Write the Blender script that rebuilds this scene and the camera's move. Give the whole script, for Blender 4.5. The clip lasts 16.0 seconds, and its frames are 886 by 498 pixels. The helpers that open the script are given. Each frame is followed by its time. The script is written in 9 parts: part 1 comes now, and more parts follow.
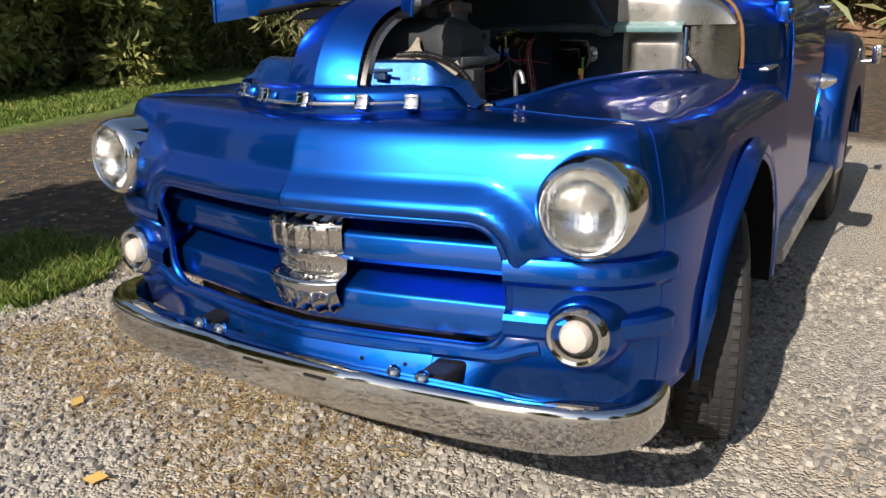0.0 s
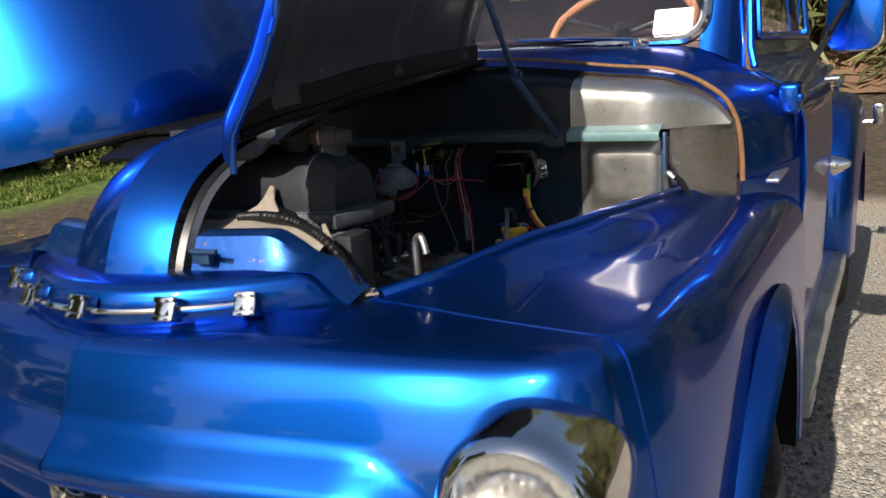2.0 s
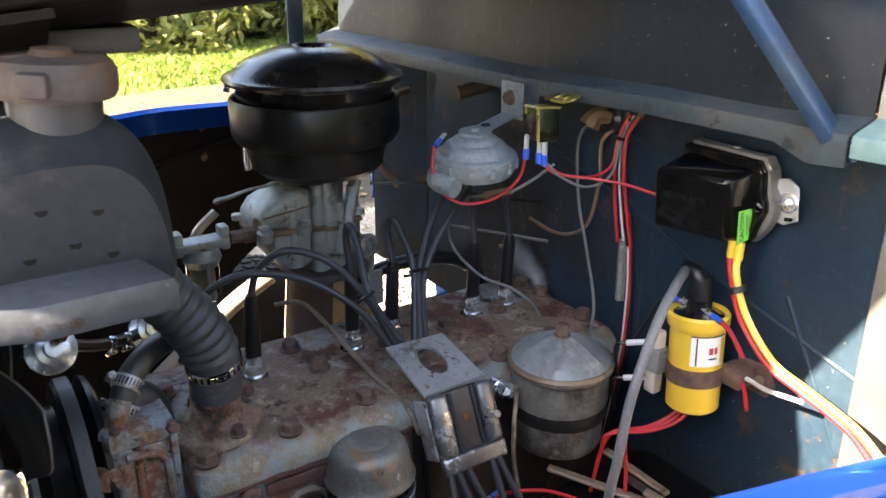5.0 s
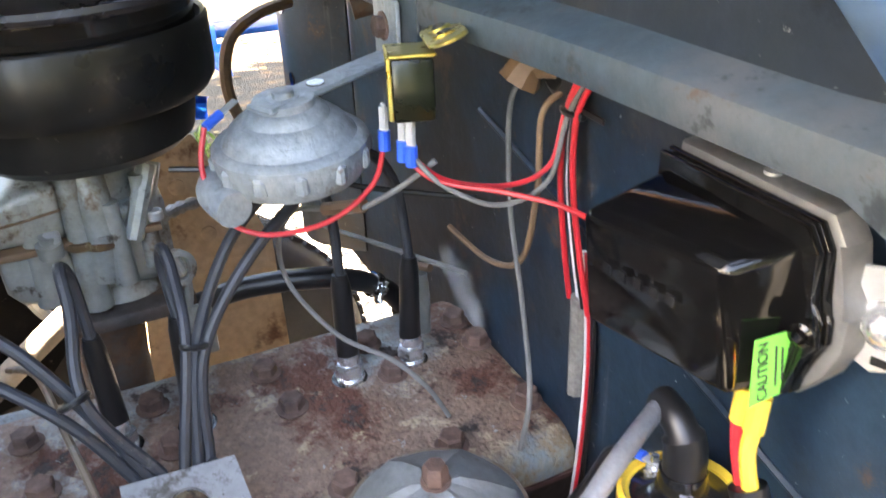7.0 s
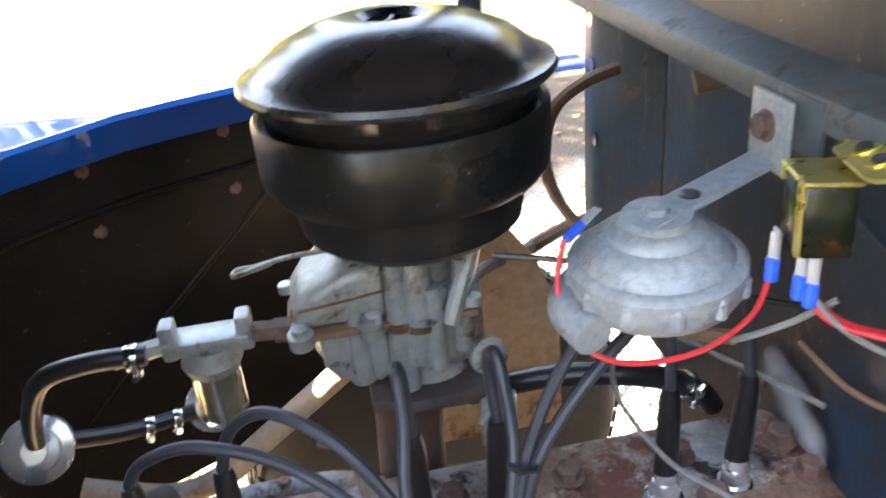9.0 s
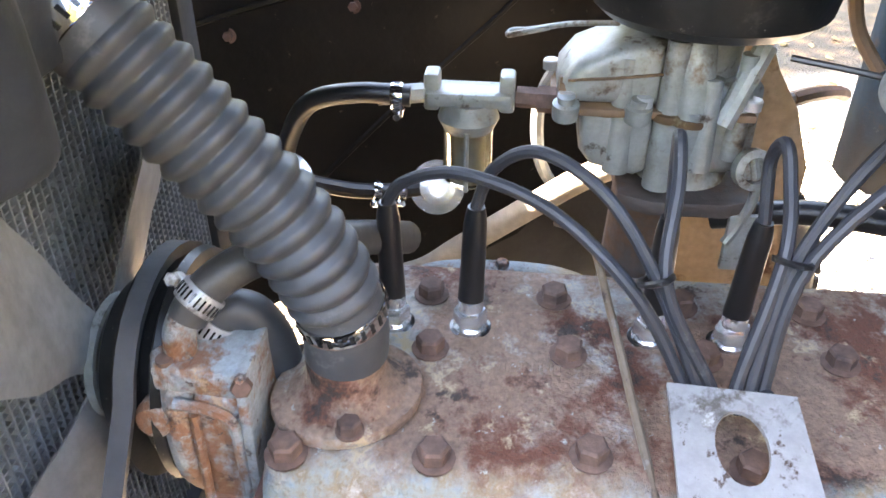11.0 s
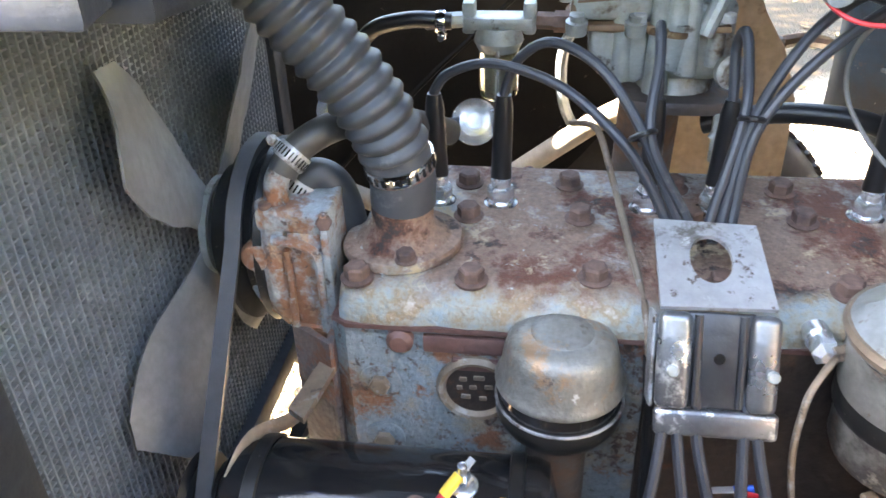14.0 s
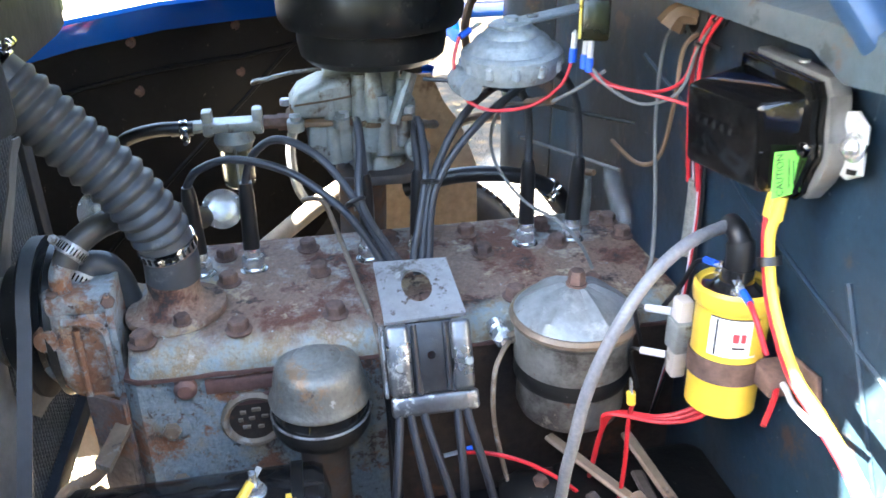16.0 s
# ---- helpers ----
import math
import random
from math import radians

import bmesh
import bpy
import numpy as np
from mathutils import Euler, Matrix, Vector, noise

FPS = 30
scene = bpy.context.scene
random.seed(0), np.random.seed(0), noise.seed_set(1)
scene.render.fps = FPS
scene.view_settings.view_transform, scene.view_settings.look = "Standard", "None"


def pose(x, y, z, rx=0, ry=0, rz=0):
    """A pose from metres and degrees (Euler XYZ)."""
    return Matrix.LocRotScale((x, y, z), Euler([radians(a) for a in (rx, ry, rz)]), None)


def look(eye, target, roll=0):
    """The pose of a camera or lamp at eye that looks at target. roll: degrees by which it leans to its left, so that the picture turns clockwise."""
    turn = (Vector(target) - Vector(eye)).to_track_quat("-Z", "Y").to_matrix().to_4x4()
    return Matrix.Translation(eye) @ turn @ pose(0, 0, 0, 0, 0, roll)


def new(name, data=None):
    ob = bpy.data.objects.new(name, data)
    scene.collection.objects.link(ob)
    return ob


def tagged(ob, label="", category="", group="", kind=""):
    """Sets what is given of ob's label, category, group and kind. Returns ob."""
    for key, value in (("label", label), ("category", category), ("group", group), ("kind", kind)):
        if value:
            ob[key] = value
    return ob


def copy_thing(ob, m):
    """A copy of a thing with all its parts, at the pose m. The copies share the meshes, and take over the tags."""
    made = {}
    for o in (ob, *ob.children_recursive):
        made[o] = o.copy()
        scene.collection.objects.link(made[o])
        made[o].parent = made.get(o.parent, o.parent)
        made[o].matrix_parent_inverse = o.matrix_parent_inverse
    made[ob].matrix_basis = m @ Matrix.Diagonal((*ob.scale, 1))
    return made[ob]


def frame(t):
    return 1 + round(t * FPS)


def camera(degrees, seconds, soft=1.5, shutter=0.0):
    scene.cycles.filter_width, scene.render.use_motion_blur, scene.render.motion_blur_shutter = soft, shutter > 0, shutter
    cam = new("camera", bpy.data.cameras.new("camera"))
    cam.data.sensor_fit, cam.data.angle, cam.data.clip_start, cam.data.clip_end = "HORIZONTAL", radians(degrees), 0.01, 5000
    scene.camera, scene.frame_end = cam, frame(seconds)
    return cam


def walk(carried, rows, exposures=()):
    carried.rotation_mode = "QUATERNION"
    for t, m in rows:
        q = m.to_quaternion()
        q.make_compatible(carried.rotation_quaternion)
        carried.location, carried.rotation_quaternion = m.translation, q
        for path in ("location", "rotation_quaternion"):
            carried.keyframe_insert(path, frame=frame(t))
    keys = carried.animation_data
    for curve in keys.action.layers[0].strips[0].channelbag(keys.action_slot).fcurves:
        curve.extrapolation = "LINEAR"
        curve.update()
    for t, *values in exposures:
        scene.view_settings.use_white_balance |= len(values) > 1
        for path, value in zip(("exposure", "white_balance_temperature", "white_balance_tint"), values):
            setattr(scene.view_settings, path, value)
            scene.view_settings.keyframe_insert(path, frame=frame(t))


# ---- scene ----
cam = camera(57.0, 16.0, shutter=0.3)
PATH = [
    (0, (1.274, -1.472, 1.277), (0.288, 0.165, 0.686), -1.3),
    (0.5, (1.229, -1.34, 1.278), (0.267, 0.318, 0.708), -1.7),
    (1, (1.209, -1.108, 1.313), (0.218, 0.549, 0.792), -2.1),
    (1.5, (1.147, -0.915, 1.34), (0.154, 0.749, 0.846), -3.2),
    (2, (1.063, -0.725, 1.387), (0.096, 0.959, 0.909), -4.3),
    (2.5, (1.044, -0.476, 1.401), (-0.011, 1.157, 0.931), -4.1),
    (3, (1.024, -0.235, 1.417), (-0.167, 1.291, 0.915), -3.3),
    (3.5, (0.933, -0.044, 1.401), (-0.312, 1.422, 0.85), -1.7),
    (3.7, (0.905, 0.013, 1.396), (-0.368, 1.446, 0.825), -1.1),
    (5.8, (0.659, 0.596, 1.28), (-0.971, 1.409, 0.453), -0.4),
    (6, (0.622, 0.666, 1.268), (-0.996, 1.453, 0.397), -0.4),
    (6.5, (0.547, 0.796, 1.252), (-1.052, 1.556, 0.322), -0.5),
    (7, (0.495, 0.796, 1.278), (-1.108, 1.524, 0.329), -2.2),
    (7.5, (0.461, 0.789, 1.306), (-1.188, 1.466, 0.399), -3.4),
    (8, (0.438, 0.773, 1.332), (-1.26, 1.389, 0.474), -3.8),
    (8.5, (0.414, 0.755, 1.334), (-1.33, 1.242, 0.485), -4.2),
    (9, (0.391, 0.741, 1.318), (-1.377, 0.98, 0.413), -5.2),
    (9.5, (0.379, 0.71, 1.279), (-1.338, 0.774, 0.255), -3.9),
    (10, (0.384, 0.678, 1.266), (-1.288, 0.64, 0.17), -2.0),
    (10.2, (0.389, 0.672, 1.261), (-1.277, 0.607, 0.157), -1.3),
    (12.3, (0.515, 0.648, 1.207), (-1.151, 0.387, 0.131), 0.1),
    (12.5, (0.535, 0.641, 1.207), (-1.132, 0.368, 0.137), -0.1),
    (13, (0.561, 0.647, 1.205), (-1.106, 0.339, 0.143), -0.8),
    (13.5, (0.581, 0.659, 1.206), (-1.088, 0.355, 0.147), -1.5),
    (14, (0.603, 0.686, 1.21), (-1.079, 0.426, 0.161), -1.9),
    (14.5, (0.631, 0.71, 1.214), (-1.073, 0.523, 0.184), -2.2),
    (15, (0.652, 0.731, 1.218), (-1.077, 0.675, 0.215), -1.7),
    (15.5, (0.707, 0.728, 1.243), (-1.042, 0.872, 0.285), -1.2),
    (16, (0.782, 0.697, 1.276), (-0.98, 1.029, 0.391), -0.7),
]
walk(cam, [(t, look(eye, target, roll)) for t, eye, target, roll in PATH],
     [(0, 0.6, 6700, 12), (2.0, 0.55, 6700, 12), (2.8, 1.42, 6900, 12), (3.7, 2.55, 7900, 14), (5.8, 4.62, 8000, 15), (7.5, 5.2, 8200, 16), (8.5, 5.1, 8300, 17),
      (9.5, 5.15, 8400, 17), (10.2, 5.7, 8400, 18), (12.3, 5.75, 8200, 14), (14, 5.57, 7900, 12), (15, 5.5, 7150, 11), (16, 5.22, 6850, 9)])

# ---- light ----
SUN_ELEV, SUN_SIDE = 35.5, 1.2      # the sun stands ahead of the truck, a little to its right
world = bpy.data.worlds.new("sky")
scene.world = world
world.use_nodes = True
_n = world.node_tree.nodes
_sky = _n.new("ShaderNodeTexSky")
_sky.sky_type = "NISHITA"
_sky.sun_disc = False
_sky.sun_elevation = radians(SUN_ELEV)
_sky.sun_rotation = radians(180 + SUN_SIDE)
world.node_tree.links.new(_sky.outputs[0], _n["Background"].inputs[0])
_n["Background"].inputs[1].default_value = 0.09
sun = new("sun", bpy.data.lights.new("sun", "SUN"))
sun.data.energy, sun.data.angle, sun.data.color = 4.6, radians(0.5), (1.0, 0.93, 0.83)
_sd = Vector((-math.sin(radians(SUN_SIDE)) * math.cos(radians(SUN_ELEV)),
              -math.cos(radians(SUN_SIDE)) * math.cos(radians(SUN_ELEV)), math.sin(radians(SUN_ELEV))))
sun.matrix_world = look(_sd * 30, (0, 0, 0))

# ---- materials ----
MATS = {}


def pm(name, col, rough=0.5, metal=0.0, col2=None, scale=6.0, amount=0.5, fine=0.15, fscale=90.0, bump=0.1,
       coat=0.0, rust=None, rust_amt=0.0, rust_scale=9.0, spec=0.5, rvar=0.15, bscale=None, layers=()):
    """A surface with two scales of colour change, a fine relief and, if wanted, patches of a second substance."""
    m = bpy.data.materials.new(name)
    m.use_nodes = True
    nt = m.node_tree
    N, L = nt.nodes.new, nt.links.new
    b = nt.nodes["Principled BSDF"]
    tc = N("ShaderNodeTexCoord")
    src = tc.outputs["Object"]

    def noise_tex(s, d=4.0, r=0.6):
        t = N("ShaderNodeTexNoise")
        t.inputs["Scale"].default_value = s
        t.inputs["Detail"].default_value = d
        t.inputs["Roughness"].default_value = r
        L(src, t.inputs["Vector"])
        return t

    def ramp(fac, a, z):
        r = N("ShaderNodeMapRange")
        r.inputs["From Min"].default_value, r.inputs["From Max"].default_value = a, z
        L(fac, r.inputs["Value"])
        return r.outputs["Result"]

    def mix(fac, a, z):
        x = N("ShaderNodeMix")
        x.data_type = "RGBA"
        if hasattr(fac, "is_linked"):
            L(fac, x.inputs["Factor"])
        else:
            x.inputs["Factor"].default_value = fac
        for sock, v in ((x.inputs["A"], a), (x.inputs["B"], z)):
            if hasattr(v, "is_linked"):
                L(v, sock)
            else:
                sock.default_value = (*v, 1)
        return x.outputs["Result"]

    c = tuple(col)
    big = noise_tex(scale, 5)
    small = noise_tex(fscale, 3)
    colour = mix(ramp(big.outputs["Fac"], 0.5 - 0.25, 0.5 + 0.25), c, col2 or tuple(v * (1 - amount * 0.6) for v in c))
    hsv = N("ShaderNodeHueSaturation")
    L(colour, hsv.inputs["Color"])
    L(ramp(small.outputs["Fac"], 0.2, 0.8), hsv.inputs["Value"])
    vr = hsv.inputs["Value"].links[0].from_node
    vr.inputs["To Min"].default_value, vr.inputs["To Max"].default_value = 1 - fine, 1 + fine
    colour = hsv.outputs["Color"]
    rg = ramp(big.outputs["Fac"], 0.3, 0.7)
    rr = rg.node
    rr.inputs["To Min"].default_value, rr.inputs["To Max"].default_value = max(0.02, rough - rvar * 0.5), min(1, rough + rvar * 0.5)
    rough_out = rg
    metal_out = None
    if rust:
        rn = noise_tex(rust_scale, 8, 0.7)
        fac = ramp(rn.outputs["Fac"], 0.62 - rust_amt * 0.3, 0.72 - rust_amt * 0.3)
        rc = mix(ramp(small.outputs["Fac"], 0.3, 0.7), rust, tuple(v * 0.5 for v in rust))
        colour = mix(fac, colour, rc)
        mr = N("ShaderNodeMix")
        L(fac, mr.inputs["Factor"])
        L(rough_out, mr.inputs["A"])
        mr.inputs["B"].default_value = 0.9
        rough_out = mr.outputs["Result"]
        if metal:
            mm = N("ShaderNodeMix")
            L(fac, mm.inputs["Factor"])
            mm.inputs["A"].default_value, mm.inputs["B"].default_value = metal, 0.0
            metal_out = mm.outputs["Result"]
    for col_l, sc_l, lo, hi, *sv in layers:
        ln = noise_tex(sc_l, 9, 0.72)
        if sv:
            mp = N("ShaderNodeMapping")
            mp.inputs["Scale"].default_value = sv[0]
            L(src, mp.inputs["Vector"])
            L(mp.outputs["Vector"], ln.inputs["Vector"])
        colour = mix(ramp(ln.outputs["Fac"], lo, hi), colour, col_l)
    L(colour, b.inputs["Base Color"])
    L(rough_out, b.inputs["Roughness"])
    if metal_out:
        L(metal_out, b.inputs["Metallic"])
    else:
        b.inputs["Metallic"].default_value = metal
    b.inputs["Coat Weight"].default_value = coat
    b.inputs["Coat Roughness"].default_value = 0.04
    b.inputs["Specular IOR Level"].default_value = spec
    if bump:
        bp = N("ShaderNodeBump")
        bp.inputs["Strength"].default_value = min(1.0, bump * 2)
        bp.inputs["Distance"].default_value = 0.004
        bt = noise_tex(bscale or fscale * 0.6, 5)
        L(bt.outputs["Fac"], bp.inputs["Height"])
        L(bp.outputs["Normal"], b.inputs["Normal"])
    MATS[name] = m
    return m


def glass(name, col=(1, 1, 1), rough=0.02, ior=1.45):
    m = bpy.data.materials.new(name)
    m.use_nodes = True
    b = m.node_tree.nodes["Principled BSDF"]
    b.inputs["Base Color"].default_value = (*col, 1)
    b.inputs["Transmission Weight"].default_value = 1
    b.inputs["Roughness"].default_value = rough
    b.inputs["IOR"].default_value = ior
    return m


BLUE = pm("blue_metallic_paint", (0.0008, 0.076, 0.39), 0.32, 0.95, col2=(0.0008, 0.082, 0.41), scale=3, fine=0.06, fscale=600, bump=0.0, coat=0.7, rvar=0.03)
BLUE.node_tree.nodes["Principled BSDF"].inputs["Coat IOR"].default_value = 1.52
BLUE.node_tree.nodes["Principled BSDF"].inputs["Specular Tint"].default_value = (0.6, 0.55, 0.95, 1)
TEALSUN = pm("sunlit_teal_paint", (0.10, 0.22, 0.235), 0.4, 0.1, col2=(0.16, 0.25, 0.25), scale=12, fine=0.2, bump=0.08, coat=0.1, rust=(0.16, 0.10, 0.06), rust_amt=0.08, rust_scale=18)
SIDESTEEL = pm("smeared_bare_steel", (0.27, 0.265, 0.255), 0.2, 0.95, col2=(0.30, 0.285, 0.26), scale=9, fine=0.15, bump=0.08, rvar=0.25, layers=(((0.40, 0.40, 0.385), 30, 0.62, 0.70), ((0.14, 0.17, 0.12), 14, 0.60, 0.72)))
BLUEOLD = pm("worn_blue_paint", (0.012, 0.05, 0.13), 0.42, 0.3, col2=(0.04, 0.07, 0.10), scale=14, fine=0.2, bump=0.08, coat=0.3, rust=(0.14, 0.06, 0.03), rust_amt=0.12, rust_scale=16)
CHROME = pm("chrome", (0.72, 0.72, 0.71), 0.07, 1.0, scale=5, amount=0.15, fine=0.03, bump=0.012, bscale=25, rvar=0.05)
CHROMEOLD = pm("pitted_chrome", (0.60, 0.59, 0.57), 0.13, 1.0, scale=12, amount=0.4, fine=0.08, bump=0.05, rust=(0.12, 0.08, 0.05), rust_amt=0.1, rust_scale=60)
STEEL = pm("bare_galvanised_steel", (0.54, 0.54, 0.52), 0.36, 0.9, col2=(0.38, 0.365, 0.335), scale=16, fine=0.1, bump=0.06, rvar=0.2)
ZINC = pm("worn_zinc_plate", (0.42, 0.43, 0.44), 0.42, 0.45, col2=(0.30, 0.295, 0.29), scale=22, fine=0.2, bump=0.12, rvar=0.2, layers=(((0.14, 0.125, 0.11), 18, 0.53, 0.61), ((0.08, 0.05, 0.035), 60, 0.58, 0.63), ((0.52, 0.52, 0.50), 30, 0.60, 0.66)))
ALU = pm("dull_aluminium", (0.42, 0.43, 0.43), 0.4, 0.4, col2=(0.36, 0.35, 0.34), scale=25, fine=0.12, bump=0.12, rvar=0.2)
CARBMETAL = pm("grey_cast_zinc", (0.29, 0.315, 0.31), 0.46, 0.35, col2=(0.20, 0.198, 0.175), scale=22, fine=0.25, bump=0.2, layers=(((0.38, 0.40, 0.39), 17, 0.58, 0.70), ((0.12, 0.075, 0.042), 20, 0.54, 0.64), ((0.045, 0.035, 0.028), 40, 0.58, 0.66)))
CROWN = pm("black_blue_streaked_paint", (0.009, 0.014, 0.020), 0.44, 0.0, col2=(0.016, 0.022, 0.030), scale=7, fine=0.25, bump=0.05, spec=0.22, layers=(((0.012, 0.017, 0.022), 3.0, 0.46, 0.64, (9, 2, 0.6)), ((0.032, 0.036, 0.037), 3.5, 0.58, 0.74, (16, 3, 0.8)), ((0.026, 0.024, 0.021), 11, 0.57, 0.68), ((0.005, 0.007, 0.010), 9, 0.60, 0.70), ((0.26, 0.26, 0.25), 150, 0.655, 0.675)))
TANK = pm("dull_tank_black", (0.013, 0.016, 0.020), 0.58, 0.0, col2=(0.022, 0.026, 0.030), scale=8, fine=0.25, bump=0.12, spec=0.3, layers=(((0.045, 0.042, 0.040), 12, 0.57, 0.70),))
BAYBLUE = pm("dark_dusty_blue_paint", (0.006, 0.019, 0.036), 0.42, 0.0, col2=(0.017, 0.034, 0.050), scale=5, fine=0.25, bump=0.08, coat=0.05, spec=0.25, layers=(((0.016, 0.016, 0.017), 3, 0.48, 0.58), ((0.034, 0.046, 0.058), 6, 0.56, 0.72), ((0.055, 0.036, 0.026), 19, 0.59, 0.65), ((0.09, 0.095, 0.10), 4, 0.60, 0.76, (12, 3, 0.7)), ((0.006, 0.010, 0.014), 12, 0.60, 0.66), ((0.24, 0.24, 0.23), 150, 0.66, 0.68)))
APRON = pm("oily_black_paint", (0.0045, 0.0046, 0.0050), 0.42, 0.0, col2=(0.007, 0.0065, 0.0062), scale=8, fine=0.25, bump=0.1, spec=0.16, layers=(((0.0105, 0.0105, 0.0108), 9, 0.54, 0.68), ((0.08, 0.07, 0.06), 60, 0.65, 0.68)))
UNDER = pm("dark_grey_underside_paint", (0.026, 0.034, 0.045), 0.5, 0.0, col2=(0.019, 0.023, 0.028), scale=4, fine=0.2, bump=0.06, layers=(((0.040, 0.043, 0.047), 5, 0.56, 0.76), ((0.16, 0.16, 0.16), 170, 0.72, 0.74)))
BLACK = pm("gloss_black_paint", (0.008, 0.008, 0.009), 0.14, 0.0, col2=(0.016, 0.015, 0.014), scale=10, fine=0.2, bump=0.03, coat=0.1)
LIDBLACK = pm("waxed_black_enamel", (0.016, 0.016, 0.020), 0.27, 0.0, col2=(0.030, 0.029, 0.034), scale=9, fine=0.25, bump=0.03, coat=0.05, rvar=0.16, spec=0.55, layers=(((0.05, 0.044, 0.038), 7, 0.55, 0.75), ((0.12, 0.11, 0.095), 130, 0.645, 0.68)))
BLACKOIL = pm("worn_black_enamel", (0.008, 0.008, 0.008), 0.38, 0.0, col2=(0.015, 0.0145, 0.014), scale=12, fine=0.2, bump=0.06, coat=0.04, rvar=0.3, spec=0.26, layers=(((0.035, 0.032, 0.028), 22, 0.60, 0.70), ((0.14, 0.13, 0.115), 120, 0.645, 0.68), ((0.10, 0.09, 0.08), 30, 0.64, 0.68)))
RUBBER = pm("grey_black_rubber", (0.034, 0.037, 0.042), 0.52, 0.0, col2=(0.052, 0.055, 0.060), scale=18, fine=0.15, bump=0.08, layers=(((0.14, 0.14, 0.135), 26, 0.60, 0.74),))
LEADGREY = pm("dusty_grey_lead_rubber", (0.11, 0.115, 0.13), 0.45, 0.0, col2=(0.17, 0.175, 0.185), scale=40, fine=0.25, fscale=300, bump=0.1)
CABLE = pm("dark_cable_rubber", (0.024, 0.027, 0.034), 0.52, 0.0, scale=20, fine=0.15, bump=0.03, layers=(((0.09, 0.09, 0.09), 40, 0.62, 0.72),))
PUMPHOSE = pm("weathered_brown_black_rubber", (0.038, 0.034, 0.030), 0.42, 0.0, col2=(0.060, 0.058, 0.056), scale=16, fine=0.25, bump=0.08, layers=(((0.13, 0.115, 0.095), 22, 0.57, 0.70),))
HOSEBLACK = pm("black_hose_rubber", (0.010, 0.010, 0.011), 0.38, 0.0, scale=20, fine=0.15, bump=0.04)
TYRE = pm("tyre_rubber", (0.022, 0.022, 0.023), 0.75, 0.0, scale=14, fine=0.2, bump=0.15)
RUSTHEAD = pm("rusty_cast_iron", (0.185, 0.10, 0.065), 0.70, 0.1, col2=(0.235, 0.165, 0.125), scale=9, fine=0.4, fscale=220, bump=0.45, bscale=160, layers=(((0.31, 0.345, 0.345), 5, 0.52, 0.61), ((0.12, 0.040, 0.022), 12, 0.50, 0.57), ((0.40, 0.31, 0.20), 20, 0.57, 0.63), ((0.036, 0.024, 0.020), 24, 0.55, 0.62), ((0.34, 0.36, 0.34), 60, 0.63, 0.67)))
IRONBLUE = pm("flaking_grey_blue_iron_paint", (0.135, 0.178, 0.205), 0.58, 0.1, col2=(0.165, 0.178, 0.172), scale=10, fine=0.3, fscale=200, bump=0.4, bscale=140, layers=(((0.23, 0.18, 0.115), 8, 0.50, 0.62), ((0.17, 0.072, 0.036), 17, 0.54, 0.60), ((0.07, 0.042, 0.032), 45, 0.55, 0.61), ((0.045, 0.032, 0.026), 85, 0.60, 0.65), ((0.06, 0.045, 0.04), 11, 0.61, 0.70)))
_nt = RUSTHEAD.node_tree
_b = _nt.nodes["Principled BSDF"]
_old = _b.inputs["Base Color"].links[0].from_socket
_tc, _sx, _nz, _nz2 = (_nt.nodes.new(k) for k in ("ShaderNodeTexCoord", "ShaderNodeSeparateXYZ", "ShaderNodeTexNoise", "ShaderNodeTexNoise"))
_nt.links.new(_tc.outputs["Object"], _sx.inputs[0])
for _q, _sc in ((_nz, 16), (_nz2, 38)):
    _q.inputs["Scale"].default_value, _q.inputs["Detail"].default_value, _q.inputs["Roughness"].default_value = _sc, 8, 0.7
    _nt.links.new(_tc.outputs["Object"], _q.inputs["Vector"])
_ma = _nt.nodes.new("ShaderNodeMath")
_ma.operation = "MULTIPLY_ADD"
_ma.inputs[1].default_value = 0.10
_nt.links.new(_nz.outputs["Fac"], _ma.inputs[0])
_nt.links.new(_sx.outputs["X"], _ma.inputs[2])
_mr = _nt.nodes.new("ShaderNodeMapRange")
_mr.inputs["From Min"].default_value, _mr.inputs["From Max"].default_value = 0.128, 0.150
_nt.links.new(_ma.outputs[0], _mr.inputs["Value"])
_cr = _nt.nodes.new("ShaderNodeValToRGB")
for _e, (_p, _c) in zip([_cr.color_ramp.elements[0], _cr.color_ramp.elements[1], _cr.color_ramp.elements.new(0.5), _cr.color_ramp.elements.new(0.57)],
                        ((0.36, (0.22, 0.275, 0.295)), (0.70, (0.15, 0.07, 0.038)), (0.48, (0.27, 0.265, 0.225)), (0.58, (0.25, 0.18, 0.105)))):
    _e.position, _e.color = _p, (*_c, 1)
_nt.links.new(_nz2.outputs["Fac"], _cr.inputs[0])
_mx = _nt.nodes.new("ShaderNodeMix")
_mx.data_type = "RGBA"
_nt.links.new(_mr.outputs["Result"], _mx.inputs["Factor"])
_nt.links.new(_old, _mx.inputs["A"])
_nt.links.new(_cr.outputs["Color"], _mx.inputs["B"])
_nt.links.new(_mx.outputs["Result"], _b.inputs["Base Color"])
IRONDARK = pm("greasy_dark_iron", (0.045, 0.040, 0.038), 0.65, 0.2, col2=(0.08, 0.06, 0.05), scale=12, fine=0.3, bump=0.25, rust=(0.12, 0.06, 0.03), rust_amt=0.3)
RUSTBOLT = pm("rusty_bolt", (0.19, 0.11, 0.08), 0.75, 0.2, col2=(0.07, 0.045, 0.04), scale=60, fine=0.3, bump=0.25)
